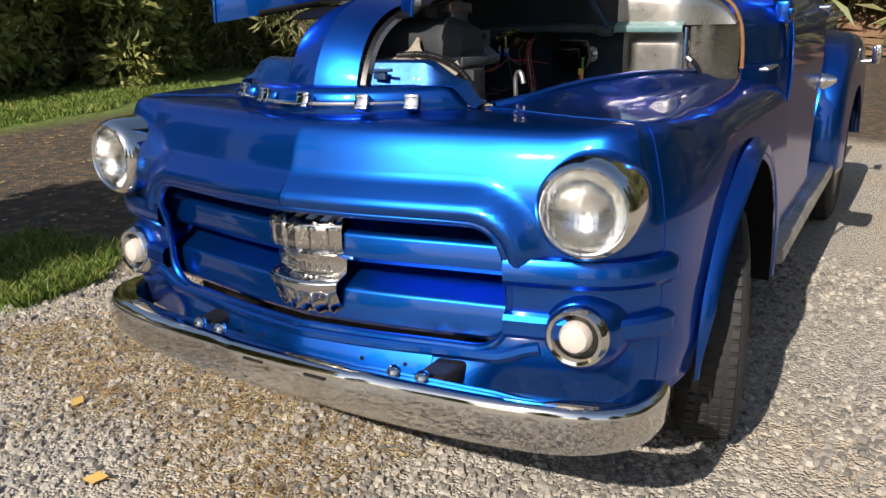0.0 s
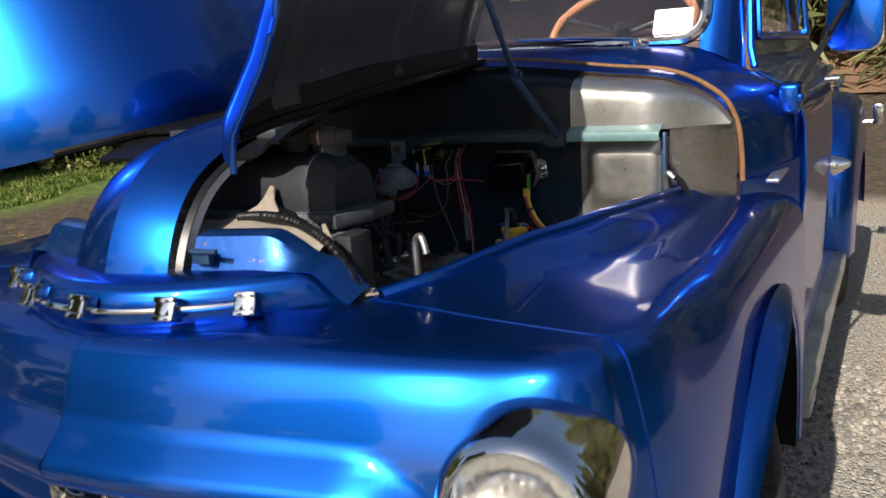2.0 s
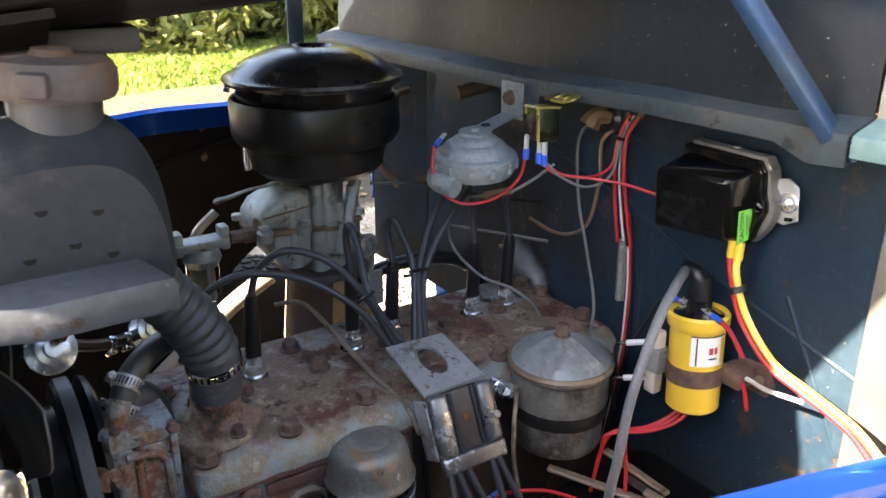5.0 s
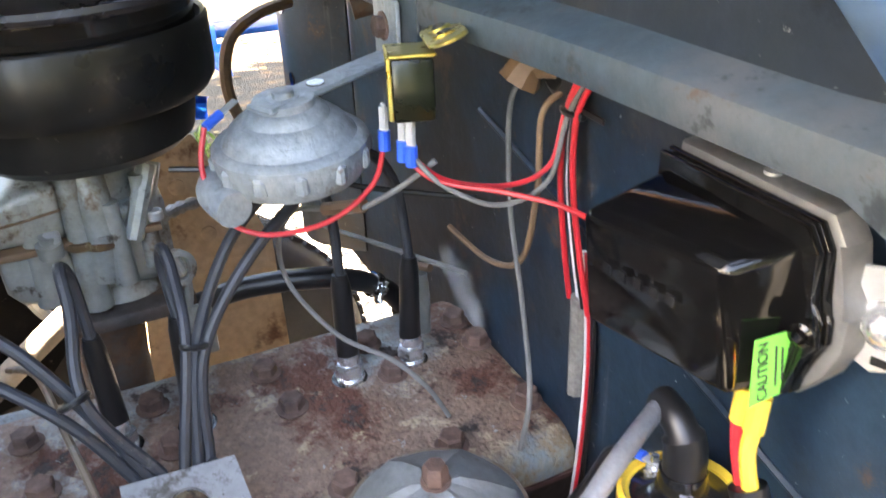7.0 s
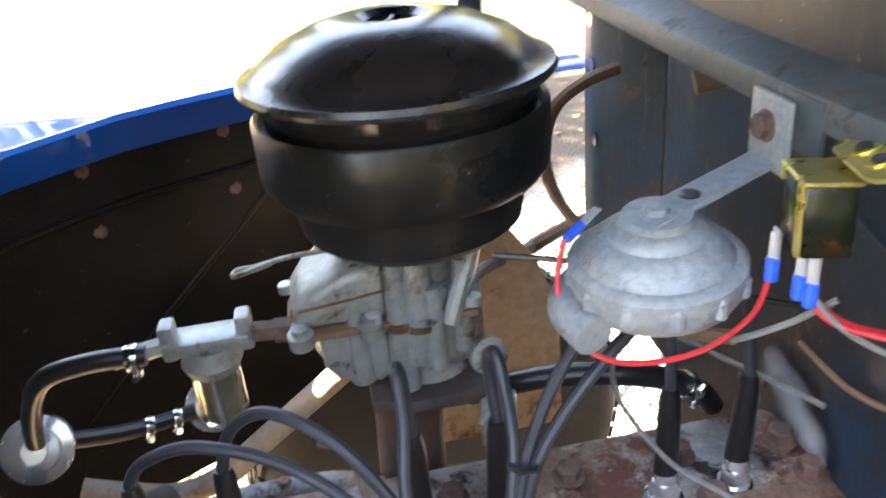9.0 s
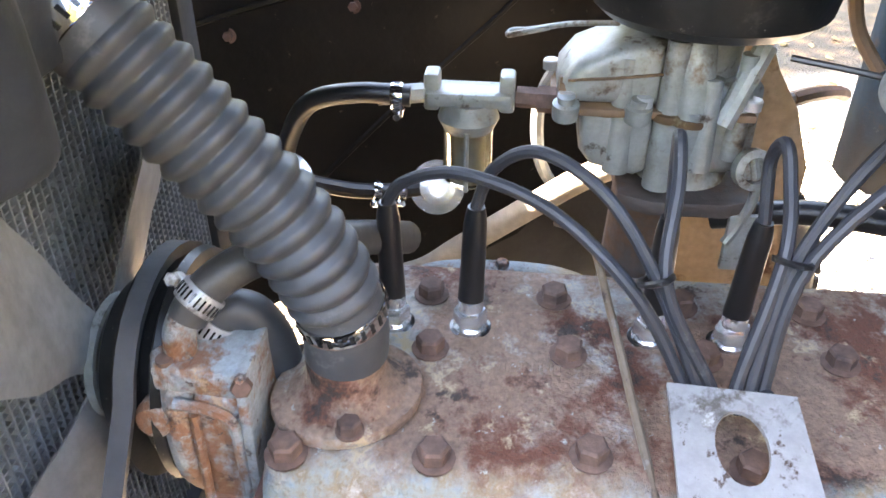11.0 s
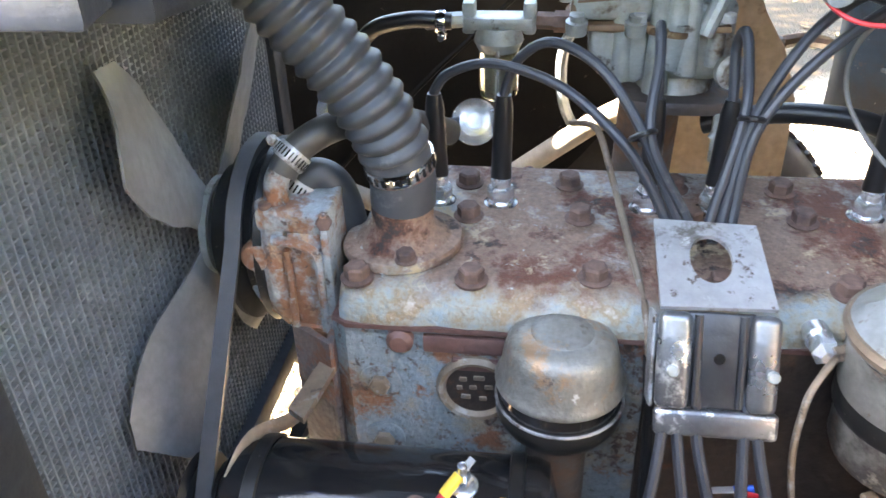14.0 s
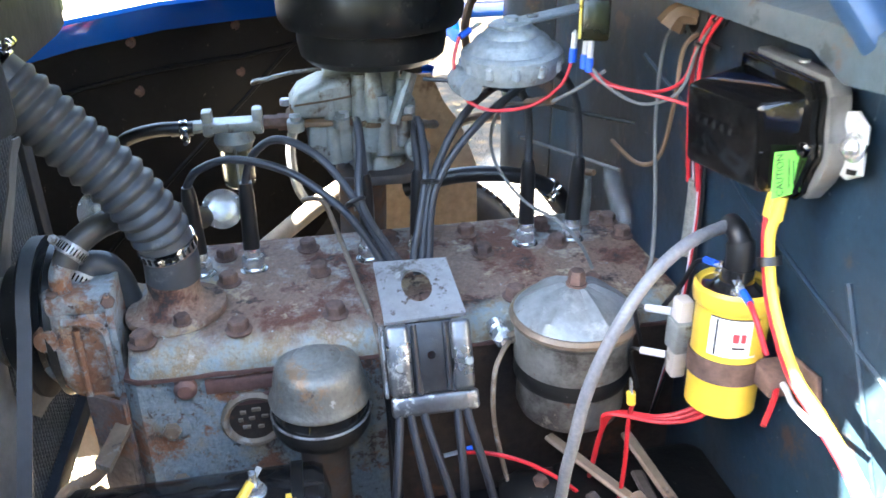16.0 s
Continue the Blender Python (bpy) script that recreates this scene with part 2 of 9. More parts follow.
SHEETRUST = pm("rust_stained_sheet", (0.52, 0.385, 0.25), 0.6, 0.1, col2=(0.36, 0.24, 0.135), scale=10, fine=0.2, bump=0.1, rust=(0.17, 0.08, 0.04), rust_amt=0.25, rust_scale=12, layers=(((0.10, 0.075, 0.055), 18, 0.60, 0.72),))
CREAM = pm("dusty_cream_sheet", (0.33, 0.295, 0.245), 0.75, 0.0, col2=(0.24, 0.20, 0.155), scale=12, fine=0.2, bump=0.15, rust=(0.20, 0.10, 0.06), rust_amt=0.2, layers=(((0.13, 0.11, 0.09), 30, 0.62, 0.70),))
HORNGREY = pm("grey_painted_horn_metal", (0.165, 0.205, 0.235), 0.48, 0.1, col2=(0.235, 0.25, 0.255), scale=16, fine=0.3, fscale=160, bump=0.25, layers=(((0.31, 0.315, 0.30), 14, 0.54, 0.70), ((0.11, 0.085, 0.065), 38, 0.60, 0.67), ((0.05, 0.05, 0.055), 9, 0.64, 0.74)))
RED = pm("red_wire_plastic", (0.55, 0.02, 0.03), 0.4, scale=30, fine=0.08, bump=0)
WHITEW = pm("white_wire_plastic", (0.62, 0.62, 0.62), 0.4, scale=30, fine=0.08, bump=0)
GREYW = pm("grey_wire_cloth", (0.15, 0.145, 0.135), 0.7, scale=30, fine=0.2, bump=0.1)
FUELSTAIN = pm("dried_fuel_stain", (0.14, 0.075, 0.03), 0.5, 0.1, col2=(0.05, 0.03, 0.018), scale=40, fine=0.3, bump=0.2, layers=(((0.30, 0.26, 0.16), 30, 0.58, 0.68),))
BLUEPIPE = pm("grey_blue_pipe_paint", (0.10, 0.15, 0.19), 0.4, 0.2, col2=(0.16, 0.15, 0.14), scale=20, fine=0.2, bump=0.1)
BROWNW = pm("brown_wire_cloth", (0.17, 0.10, 0.055), 0.6, scale=30, fine=0.2, bump=0.1)
YELLOW = pm("yellow_plastic", (0.84, 0.54, 0.06), 0.35, scale=8, amount=0.15, fine=0.05, bump=0.01, coat=0.3)
BLUEPL = pm("blue_crimp_plastic", (0.01, 0.10, 0.62), 0.4, scale=30, fine=0.05, bump=0)
GREENL = pm("bright_green_label", (0.15, 0.62, 0.08), 0.6, scale=20, amount=0.1, fine=0.05, bump=0)
PAPER = pm("white_paper", (0.80, 0.80, 0.77), 0.7, scale=8, amount=0.05, fine=0.03, bump=0)
INK = pm("dark_print", (0.03, 0.03, 0.03), 0.6, bump=0)
REDINK = pm("red_print", (0.5, 0.05, 0.06), 0.6, bump=0)
GOLD = pm("gold_passivated_plate", (0.55, 0.36, 0.085), 0.3, 0.9, col2=(0.55, 0.55, 0.20), scale=60, fine=0.1, bump=0.02)
ORANGE = pm("orange_brown_cloth_welt", (0.23, 0.115, 0.045), 0.8, scale=40, fine=0.25, bump=0.2)
PORCELAIN = pm("white_zinc_plug_metal", (0.66, 0.67, 0.68), 0.22, 0.8, scale=50, amount=0.2, fine=0.15, bump=0.05)
TRAYGREY = pm("dull_grey_plate", (0.20, 0.20, 0.195), 0.45, 0.5, col2=(0.13, 0.128, 0.125), scale=16, fine=0.2, bump=0.08)
CAPGREY = pm("weathered_olive_grey_paint", (0.19, 0.195, 0.18), 0.40, 0.35, col2=(0.135, 0.115, 0.09), scale=18, fine=0.25, fscale=200, bump=0.2, layers=(((0.24, 0.15, 0.085), 24, 0.56, 0.64), ((0.09, 0.072, 0.06), 60, 0.60, 0.66), ((0.40, 0.41, 0.40), 40, 0.66, 0.70)))
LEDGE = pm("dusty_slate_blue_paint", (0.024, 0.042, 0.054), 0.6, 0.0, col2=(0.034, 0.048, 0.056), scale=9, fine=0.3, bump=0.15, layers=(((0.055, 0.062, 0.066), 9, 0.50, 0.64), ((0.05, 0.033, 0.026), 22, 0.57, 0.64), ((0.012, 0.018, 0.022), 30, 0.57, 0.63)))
OILGREY = pm("greasy_grey_canister", (0.23, 0.23, 0.21), 0.45, 0.35, col2=(0.13, 0.12, 0.105), scale=14, fine=0.3, bump=0.15, layers=(((0.05, 0.042, 0.036), 9, 0.48, 0.58), ((0.34, 0.30, 0.24), 18, 0.58, 0.66), ((0.13, 0.065, 0.035), 28, 0.57, 0.63)))
FINS = pm("black_radiator_fins", (0.19, 0.215, 0.235), 0.5, 0.2, col2=(0.12, 0.14, 0.155), scale=12, fine=0.3, bump=0.1)
LENSWHITE = pm("frosted_white_lamp", (0.52, 0.47, 0.42), 0.3, 0.0, scale=40, amount=0.15, fine=0.05, bump=0.05, coat=0.5)
REFLECT = pm("silvered_reflector", (0.90, 0.90, 0.88), 0.16, 1.0, scale=30, amount=0.1, fine=0.05, bump=0.1, bscale=40)
FILTERLID = pm("worn_grey_lid_paint", (0.24, 0.265, 0.275), 0.42, 0.3, col2=(0.17, 0.175, 0.17), scale=14, fine=0.25, bump=0.15, layers=(((0.36, 0.37, 0.36), 18, 0.57, 0.68), ((0.12, 0.085, 0.06), 26, 0.58, 0.66)))
FLANGE = pm("dull_grey_blue_flange_paint", (0.075, 0.085, 0.10), 0.38, 0.3, col2=(0.05, 0.055, 0.06), scale=12, fine=0.25, bump=0.12, layers=(((0.20, 0.21, 0.22), 14, 0.55, 0.66), ((0.05, 0.035, 0.028), 22, 0.58, 0.64)))
JET = pm("jet_black_gloss_enamel", (0.0025, 0.0025, 0.0028), 0.09, 0.0, col2=(0.005, 0.0048, 0.0045), scale=10, fine=0.2, bump=0.01, spec=0.45, rvar=0.05, layers=(((0.10, 0.095, 0.09), 160, 0.665, 0.68),))
BLUEWORN = pm("worn_dark_blue_paint", (0.002, 0.058, 0.27), 0.33, 0.75, col2=(0.004, 0.045, 0.19), scale=9, fine=0.15, bump=0.04, coat=0.6, layers=(((0.16, 0.10, 0.065), 26, 0.63, 0.67), ((0.25, 0.27, 0.28), 70, 0.655, 0.675)))
OLDTAN = pm("brown_stained_old_metal", (0.24, 0.19, 0.14), 0.55, 0.3, col2=(0.15, 0.10, 0.065), scale=22, fine=0.25, bump=0.2, layers=(((0.30, 0.29, 0.27), 30, 0.56, 0.66), ((0.06, 0.045, 0.038), 40, 0.57, 0.64)))
GLASS = glass("clear_glass")
CLIP = pm("scratched_dark_steel", (0.27, 0.275, 0.28), 0.32, 0.75, col2=(0.09, 0.09, 0.095), scale=24, fine=0.2, bump=0.08, layers=(((0.62, 0.62, 0.60), 16, 0.56, 0.62), ((0.04, 0.034, 0.03), 30, 0.60, 0.66)))
MAROON = pm("dark_maroon_rust", (0.085, 0.040, 0.038), 0.6, 0.1, col2=(0.15, 0.075, 0.055), scale=22, fine=0.3, bump=0.25, layers=(((0.30, 0.27, 0.24), 14, 0.62, 0.68),))

TREAD = pm("grey_aluminium_tread", (0.66, 0.66, 0.65), 0.42, 0.7, col2=(0.34, 0.34, 0.33), scale=10, fine=0.12, bump=0.12)
INTERIOR = pm("brown_cab_trim", (0.035, 0.016, 0.012), 0.6, scale=8, fine=0.2, bump=0.08)
WOODW = pm("tan_steering_wheel_wrap", (0.20, 0.085, 0.04), 0.6, scale=40, fine=0.3, bump=0.2)
SPRING = pm("braided_steel_sleeve", (0.33, 0.31, 0.28), 0.5, 0.6, scale=60, fine=0.25, bump=0.3, fscale=300)

# ---- mesh helpers ----
ORIGIN = {}


def thing(name, at, label, category, group="", kind=""):
    e = new(name)
    e.empty_display_size = 0.05
    e.location = at
    ORIGIN[e] = Vector(at)
    return tagged(e, label, category, group, kind)


def part(name, bm, material, parent, label="", sharp=35):
    """Links a bmesh, given in world places, as one mesh object under a thing or a part."""
    o = ORIGIN[parent]
    bmesh.ops.translate(bm, verts=bm.verts, vec=-o)
    ob = link_mesh(name, bm, material, sharp)
    ob.parent = parent
    ORIGIN[ob] = o
    return tagged(ob, label)


def solo(name, bm, material, label, category, group="", kind="", sharp=35):
    """A thing that is one mesh, with its origin at its base."""
    co = [v.co for v in bm.verts]
    o = Vector((sum(c.x for c in co) / len(co), sum(c.y for c in co) / len(co), min(c.z for c in co)))
    bmesh.ops.translate(bm, verts=bm.verts, vec=-o)
    ob = link_mesh(name, bm, material, sharp)
    ob.location = o
    ORIGIN[ob] = o
    return tagged(ob, label, category, group, kind)


def link_mesh(name, bm, material, sharp=35):
    me = bpy.data.meshes.new(name)
    bmesh.ops.recalc_face_normals(bm, faces=bm.faces)
    for f in bm.faces:
        f.smooth = True
    bm.to_mesh(me)
    bm.free()
    me.set_sharp_from_angle(angle=radians(sharp))
    for m in (material if isinstance(material, (list, tuple)) else [material]):
        me.materials.append(m)
    return new(name, me)


def spline(pts, k=8, closed=False):
    """Smooth points through the given ones."""
    P = [Vector(p) for p in pts]
    n = len(P)
    out = []
    for i in range(n if closed else n - 1):
        if closed:
            a, b, c, d = P[i - 1], P[i], P[(i + 1) % n], P[(i + 2) % n]
        else:
            a, b, c, d = P[max(i - 1, 0)], P[i], P[i + 1], P[min(i + 2, n - 1)]
        for j in range(k):
            t = j / k
            out.append(0.5 * ((2 * b) + (c - a) * t + (2 * a - 5 * b + 4 * c - d) * t * t + (3 * b - a - 3 * c + d) * t ** 3))
    if not closed:
        out.append(P[-1])
    return out


def axis(o, d, up=(0, 0, 1)):
    """A frame at o whose z runs along d."""
    z = Vector(d).normalized()
    x = Vector(up).cross(z)
    if x.length < 1e-4:
        x = Vector((1, 0, 0)).cross(z)
        if x.length < 1e-4:
            x = Vector((0, 1, 0)).cross(z)
    x.normalize()
    y = z.cross(x)
    m = Matrix((x, y, z)).transposed().to_4x4()
    m.translation = Vector(o)
    return m


def tube(bm, pts, r, n=10, rf=None, flat=1.0, caps=True, closed=False):
    """A tube of radius r, or rf(s) with s the length so far, along points."""
    P = [Vector(p) for p in pts]
    rings = []
    nrm = None
    s = 0.0
    m = len(P)
    for i, p in enumerate(P):
        if closed:
            t = (P[(i + 1) % m] - P[i - 1]).normalized()
        else:
            t = (P[min(i + 1, m - 1)] - P[max(i - 1, 0)]).normalized()
        if nrm is None:
            nrm = t.orthogonal().normalized()
        else:
            nrm = (nrm - t * nrm.dot(t)).normalized()
        bi = t.cross(nrm)
        if i:
            s += (P[i] - P[i - 1]).length
        rad = rf(s) if rf else r
        rings.append([bm.verts.new(p + (nrm * math.cos(a) * flat + bi * math.sin(a)) * rad) for a in (2 * math.pi * j / n for j in range(n))])
    for i in range(m if closed else m - 1):
        a, b = rings[i], rings[(i + 1) % m]
        for j in range(n):
            bm.faces.new((a[j], a[(j + 1) % n], b[(j + 1) % n], b[j]))
    if caps and not closed:
        bm.faces.new(rings[0][::-1])
        bm.faces.new(rings[-1])
    return bm


def lathe(bm, prof, m=None, n=32, caps=True):
    """Turns (radius, height) pairs round the z of the frame m."""
    m = m or Matrix()
    rings = []
    for r, h in prof:
        if r < 1e-5:
            rings.append([bm.verts.new(m @ Vector((0, 0, h)))])
        else:
            rings.append([bm.verts.new(m @ Vector((r * math.cos(2 * math.pi * j / n), r * math.sin(2 * math.pi * j / n), h))) for j in range(n)])
    for a, b in zip(rings, rings[1:]):
        for j in range(n):
            k = (j + 1) % n
            if len(a) == 1 and len(b) > 1:
                bm.faces.new((a[0], b[k], b[j]))
            elif len(b) == 1 and len(a) > 1:
                bm.faces.new((a[j], a[k], b[0]))
            elif len(a) > 1:
                bm.faces.new((a[j], a[k], b[k], b[j]))
    if caps:
        for r in (rings[0], rings[-1]):
            if len(r) > 2:
                bm.faces.new(r)
    return bm


def box(bm, c, s, m=None, bev=0.0, seg=2):
    """A box with centre c and sizes s, in the frame m, with rounded edges."""
    m = m or Matrix()
    r = bmesh.ops.create_cube(bm, size=1, matrix=m @ Matrix.Translation(c) @ Matrix.Diagonal((*s, 1)))
    if bev:
        es = list({e for v in r["verts"] for e in v.link_edges})
        bmesh.ops.bevel(bm, geom=es, offset=bev, segments=seg, profile=0.5, affect="EDGES")
    return bm


def prism(bm, poly, h, m=None, bev=0.0, seg=2, h0=0.0):
    """A plate: a 2D outline raised from h0 to h along the z of the frame m."""
    m = m or Matrix()
    a = [bm.verts.new(m @ Vector((x, y, h0))) for x, y in poly]
    b = [bm.verts.new(m @ Vector((x, y, h))) for x, y in poly]
    n = len(poly)
    fs = [bm.faces.new(a[::-1]), bm.faces.new(b)] + [bm.faces.new((a[i], a[(i + 1) % n], b[(i + 1) % n], b[i])) for i in range(n)]
    if bev:
        es = list({e for f in fs[:2] for e in f.edges})
        bmesh.ops.bevel(bm, geom=es, offset=bev, segments=seg, profile=0.5, affect="EDGES")
    return bm


def sheet(bm, fn, us, vs, thick=0.0, hole=None, closed_u=False):
    """A surface fn(u, v) over the given steps; hole(u, v) leaves faces out; thick gives it a second skin."""
    V = [[bm.verts.new(fn(u, v)) for v in vs] for u in us]
    fs = []
    nu = len(us)
    for i in range(nu if closed_u else nu - 1):
        i2 = (i + 1) % nu
        for j in range(len(vs) - 1):
            if hole and hole(0.5 * (us[i] + us[i2]), 0.5 * (vs[j] + vs[j + 1])):
                continue
            fs.append(bm.faces.new((V[i][j], V[i2][j], V[i2][j + 1], V[i][j + 1])))
    bmesh.ops.delete(bm, geom=[v for row in V for v in row if not v.link_faces], context="VERTS")
    if thick:
        bmesh.ops.recalc_face_normals(bm, faces=fs)
        bmesh.ops.solidify(bm, geom=fs, thickness=thick)
    return bm


def lin(a, b, n):
    return [a + (b - a) * i / (n - 1) for i in range(n)]


def hexbolt(bm, m, r, h, washer=0.0, n=6):
    """A hexagon head on the frame m, with a washer flange under it."""
    if washer:
        lathe(bm, [(washer, 0), (washer, h * 0.18), (washer * 0.9, h * 0.24)], m, 16)
    hm = m @ Matrix.Translation((0, 0, h * (0.2 if washer else 0)))
    lathe(bm, [(r, 0), (r, h * 0.85), (r * 0.82, h)], hm, n)
    return bm


def B():
    return bmesh.new()


def interp(x, xs, ys):
    return float(np.interp(x, xs, ys))

# ---- ground and distance ----


def ground_material():
    m = bpy.data.materials.new("gravel_and_grass_ground")
    m.use_nodes = True
    nt = m.node_tree
    N, L = nt.nodes.new, nt.links.new
    b = nt.nodes["Principled BSDF"]
    g = N("ShaderNodeNewGeometry")
    sep = N("ShaderNodeSeparateXYZ")
    L(g.outputs["Position"], sep.inputs[0])

    def tex(kind, s, **kw):
        t = N(kind)
        t.inputs["Scale"].default_value = s
        for k, v in kw.items():
            t.inputs[k].default_value = v
        L(g.outputs["Position"], t.inputs["Vector"])
        return t

    def rampc(fac, *stops):
        r = N("ShaderNodeValToRGB")
        e = r.color_ramp.elements
        while len(e) < len(stops):
            e.new(0.5)
        for el, (p, c) in zip(e, stops):
            el.position, el.color = p, (*c, 1)
        L(fac, r.inputs[0])
        return r.outputs[0]

    def mixc(fac, a, c):
        x = N("ShaderNodeMix")
        x.data_type = "RGBA"
        L(fac, x.inputs["Factor"])
        L(a, x.inputs["A"])
        L(c, x.inputs["B"])
        return x.outputs["Result"]

    def mth(op, a, c):
        x = N("ShaderNodeMath")
        x.operation = op
        for sock, v in zip(x.inputs, (a, c)):
            if isinstance(v, (int, float)):
                sock.default_value = v
            else:
                L(v, sock)
        x.use_clamp = op == "MULTIPLY_ADD"
        return x.outputs[0]

    def rng(v, a, z):
        x = N("ShaderNodeMapRange")
        x.inputs["From Min"].default_value, x.inputs["From Max"].default_value = a, z
        L(v, x.inputs["Value"])
        return x.outputs["Result"]

    vor = tex("ShaderNodeTexVoronoi", 95)
    big = tex("ShaderNodeTexNoise", 0.9, Detail=5.0)
    fine = tex("ShaderNodeTexNoise", 40, Detail=6.0)
    stones = rampc(vor.outputs["Color"], (0.0, (0.22, 0.203, 0.175)), (0.5, (0.40, 0.37, 0.32)), (1.0, (0.58, 0.54, 0.465)))
    dirt = rampc(fine.outputs["Fac"], (0.3, (0.25, 0.21, 0.16)), (0.5, (0.44, 0.375, 0.29)), (0.7, (0.57, 0.50, 0.40)))
    gravel = mixc(rng(big.outputs["Fac"], 0.42, 0.58), stones, dirt)
    grassn = tex("ShaderNodeTexNoise", 9, Detail=6.0)
    grass = rampc(grassn.outputs["Fac"], (0.3, (0.05, 0.085, 0.015)), (0.5, (0.12, 0.19, 0.03)), (0.72, (0.24, 0.25, 0.06)))
    # fallen leaves on dark ground; the band's tree shade is put into this colour too
    leafn = tex("ShaderNodeTexVoronoi", 11)
    shaded_litter = rampc(leafn.outputs["Distance"], (0.0, (0.26, 0.15, 0.07)), (0.35, (0.12, 0.085, 0.055)), (0.7, (0.065, 0.055, 0.04)))
    wob = mth("MULTIPLY", mth("SUBTRACT", big.outputs["Fac"], 0.5), 0.7)
    # the drive lies round the truck; lawn and fallen leaves begin to its right, and lawn again beyond it
    edge = mth("ADD", mth("ADD", mth("ADD", sep.outputs["X"], mth("MULTIPLY", mth("MINIMUM", mth("MAXIMUM", mth("SUBTRACT", sep.outputs["Y"], 0.9), 0.0), 0.9), 0.45)), mth("MULTIPLY", sep.outputs["Y"], 0.22)), wob)
    lawn1 = mth("MULTIPLY", rng(edge, -1.82, -2.02), rng(mth("ADD", sep.outputs["Y"], wob), 0.30, 0.48))
    away = mth("ADD", mth("ADD", sep.outputs["Y"], mth("MULTIPLY", sep.outputs["X"], 0.4)), wob)
    lawn2 = rng(away, 6.6, 7.0)
    lawn = mth("MAXIMUM", lawn1, lawn2)
    patch = rng(mth("ADD", sep.outputs["X"], mth("MULTIPLY", wob, 1.6)), -2.55, -2.95)
    patch2 = rng(sep.outputs["X"], -6.9, -7.5)
    patch = mth("MAXIMUM", patch, rng(mth("ADD", sep.outputs["Y"], wob), 1.15, 1.45))
    bare = mth("MULTIPLY", patch, mth("SUBTRACT", 1.0, patch2))
    turf = mixc(bare, grass, shaded_litter)
    L(mixc(lawn, gravel, turf), b.inputs["Base Color"])
    b.inputs["Roughness"].default_value = 0.9
    bp = N("ShaderNodeBump")
    bp.inputs["Strength"].default_value = 1.0
    bp.inputs["Distance"].default_value = 0.02
    hsum = mth("ADD", mth("MULTIPLY", vor.outputs["Distance"], -0.7), mth("MULTIPLY", fine.outputs["Fac"], 0.8))
    L(hsum, bp.inputs["Height"])
    L(bp.outputs["Normal"], b.inputs["Normal"])
    return m


GROUND = ground_material()
bm = B()


def ground_z(x, y):
    far = max(0.0, math.hypot(x, y) - 9.0)
    z = 0.0
    if y > 14:
        z += 2.2 * min(1.0, (y - 14) / 9.0) ** 1.5
    return z + 0.02 * math.sin(x * 0.7) * math.cos(y * 0.6) * min(1, far)


steps = sorted(set([-600, -200, -80, -40, -25] + list(range(-18, 31, 1)) + [40, 60, 100, 250, 600]))
sheet(bm, lambda x, y: Vector((x, y, ground_z(x, y))), steps, steps)
tagged(link_mesh("ground", bm, GROUND, 60), "grey gravel drive running into leaf-strewn lawn", "ground", kind="structure")



def leaf_material(name, a, c, d):
    m = bpy.data.materials.new(name)
    m.use_nodes = True
    nt = m.node_tree
    b = nt.nodes["Principled BSDF"]
    g = nt.nodes.new("ShaderNodeNewGeometry")
    r = nt.nodes.new("ShaderNodeValToRGB")
    e = r.color_ramp.elements
    e.new(0.5)
    for el, (p, col) in zip(e, ((0.0, a), (0.55, c), (1.0, d))):
        el.position, el.color = p, (*col, 1)
    nt.links.new(g.outputs["Random Per Island"], r.inputs[0])
    nt.links.new(r.outputs[0], b.inputs["Base Color"])
    b.inputs["Roughness"].default_value = 0.6
    tr, mx = nt.nodes.new("ShaderNodeBsdfTranslucent"), nt.nodes.new("ShaderNodeMixShader")
    nt.links.new(r.outputs[0], tr.inputs["Color"])
    mx.inputs[0].default_value = 0.3
    nt.links.new(b.outputs[0], mx.inputs[1])
    nt.links.new(tr.outputs[0], mx.inputs[2])
    nt.links.new(mx.outputs[0], nt.nodes["Material Output"].inputs["Surface"])
    return m


EVERGREEN = leaf_material("evergreen_foliage", (0.095, 0.125, 0.030), (0.24, 0.26, 0.065), (0.42, 0.39, 0.14))
PINE = leaf_material("pine_needles", (0.10, 0.125, 0.045), (0.23, 0.25, 0.10), (0.42, 0.38, 0.19))
AUTUMN = leaf_material("autumn_foliage", (0.06, 0.09, 0.015), (0.16, 0.17, 0.03), (0.34, 0.24, 0.05))
GRASSM = leaf_material("grass_blades", (0.06, 0.11, 0.015), (0.15, 0.24, 0.035), (0.32, 0.31, 0.10))
STRAW = leaf_material("dry_leaves", (0.20, 0.11, 0.04), (0.36, 0.25, 0.11), (0.52, 0.42, 0.22))
STONES = leaf_material("gravel_stones", (0.17, 0.165, 0.155), (0.36, 0.335, 0.30), (0.58, 0.535, 0.46))
BARK = pm("bark", (0.10, 0.075, 0.055), 0.9, col2=(0.06, 0.045, 0.035), scale=12, fine=0.3, bump=0.4)
EARTH = pm("orange_brown_bank_earth", (0.26, 0.15, 0.085), 0.9, col2=(0.17, 0.11, 0.07), scale=1.2, fine=0.25, fscale=20, bump=0.4)
rng = random.Random(5)


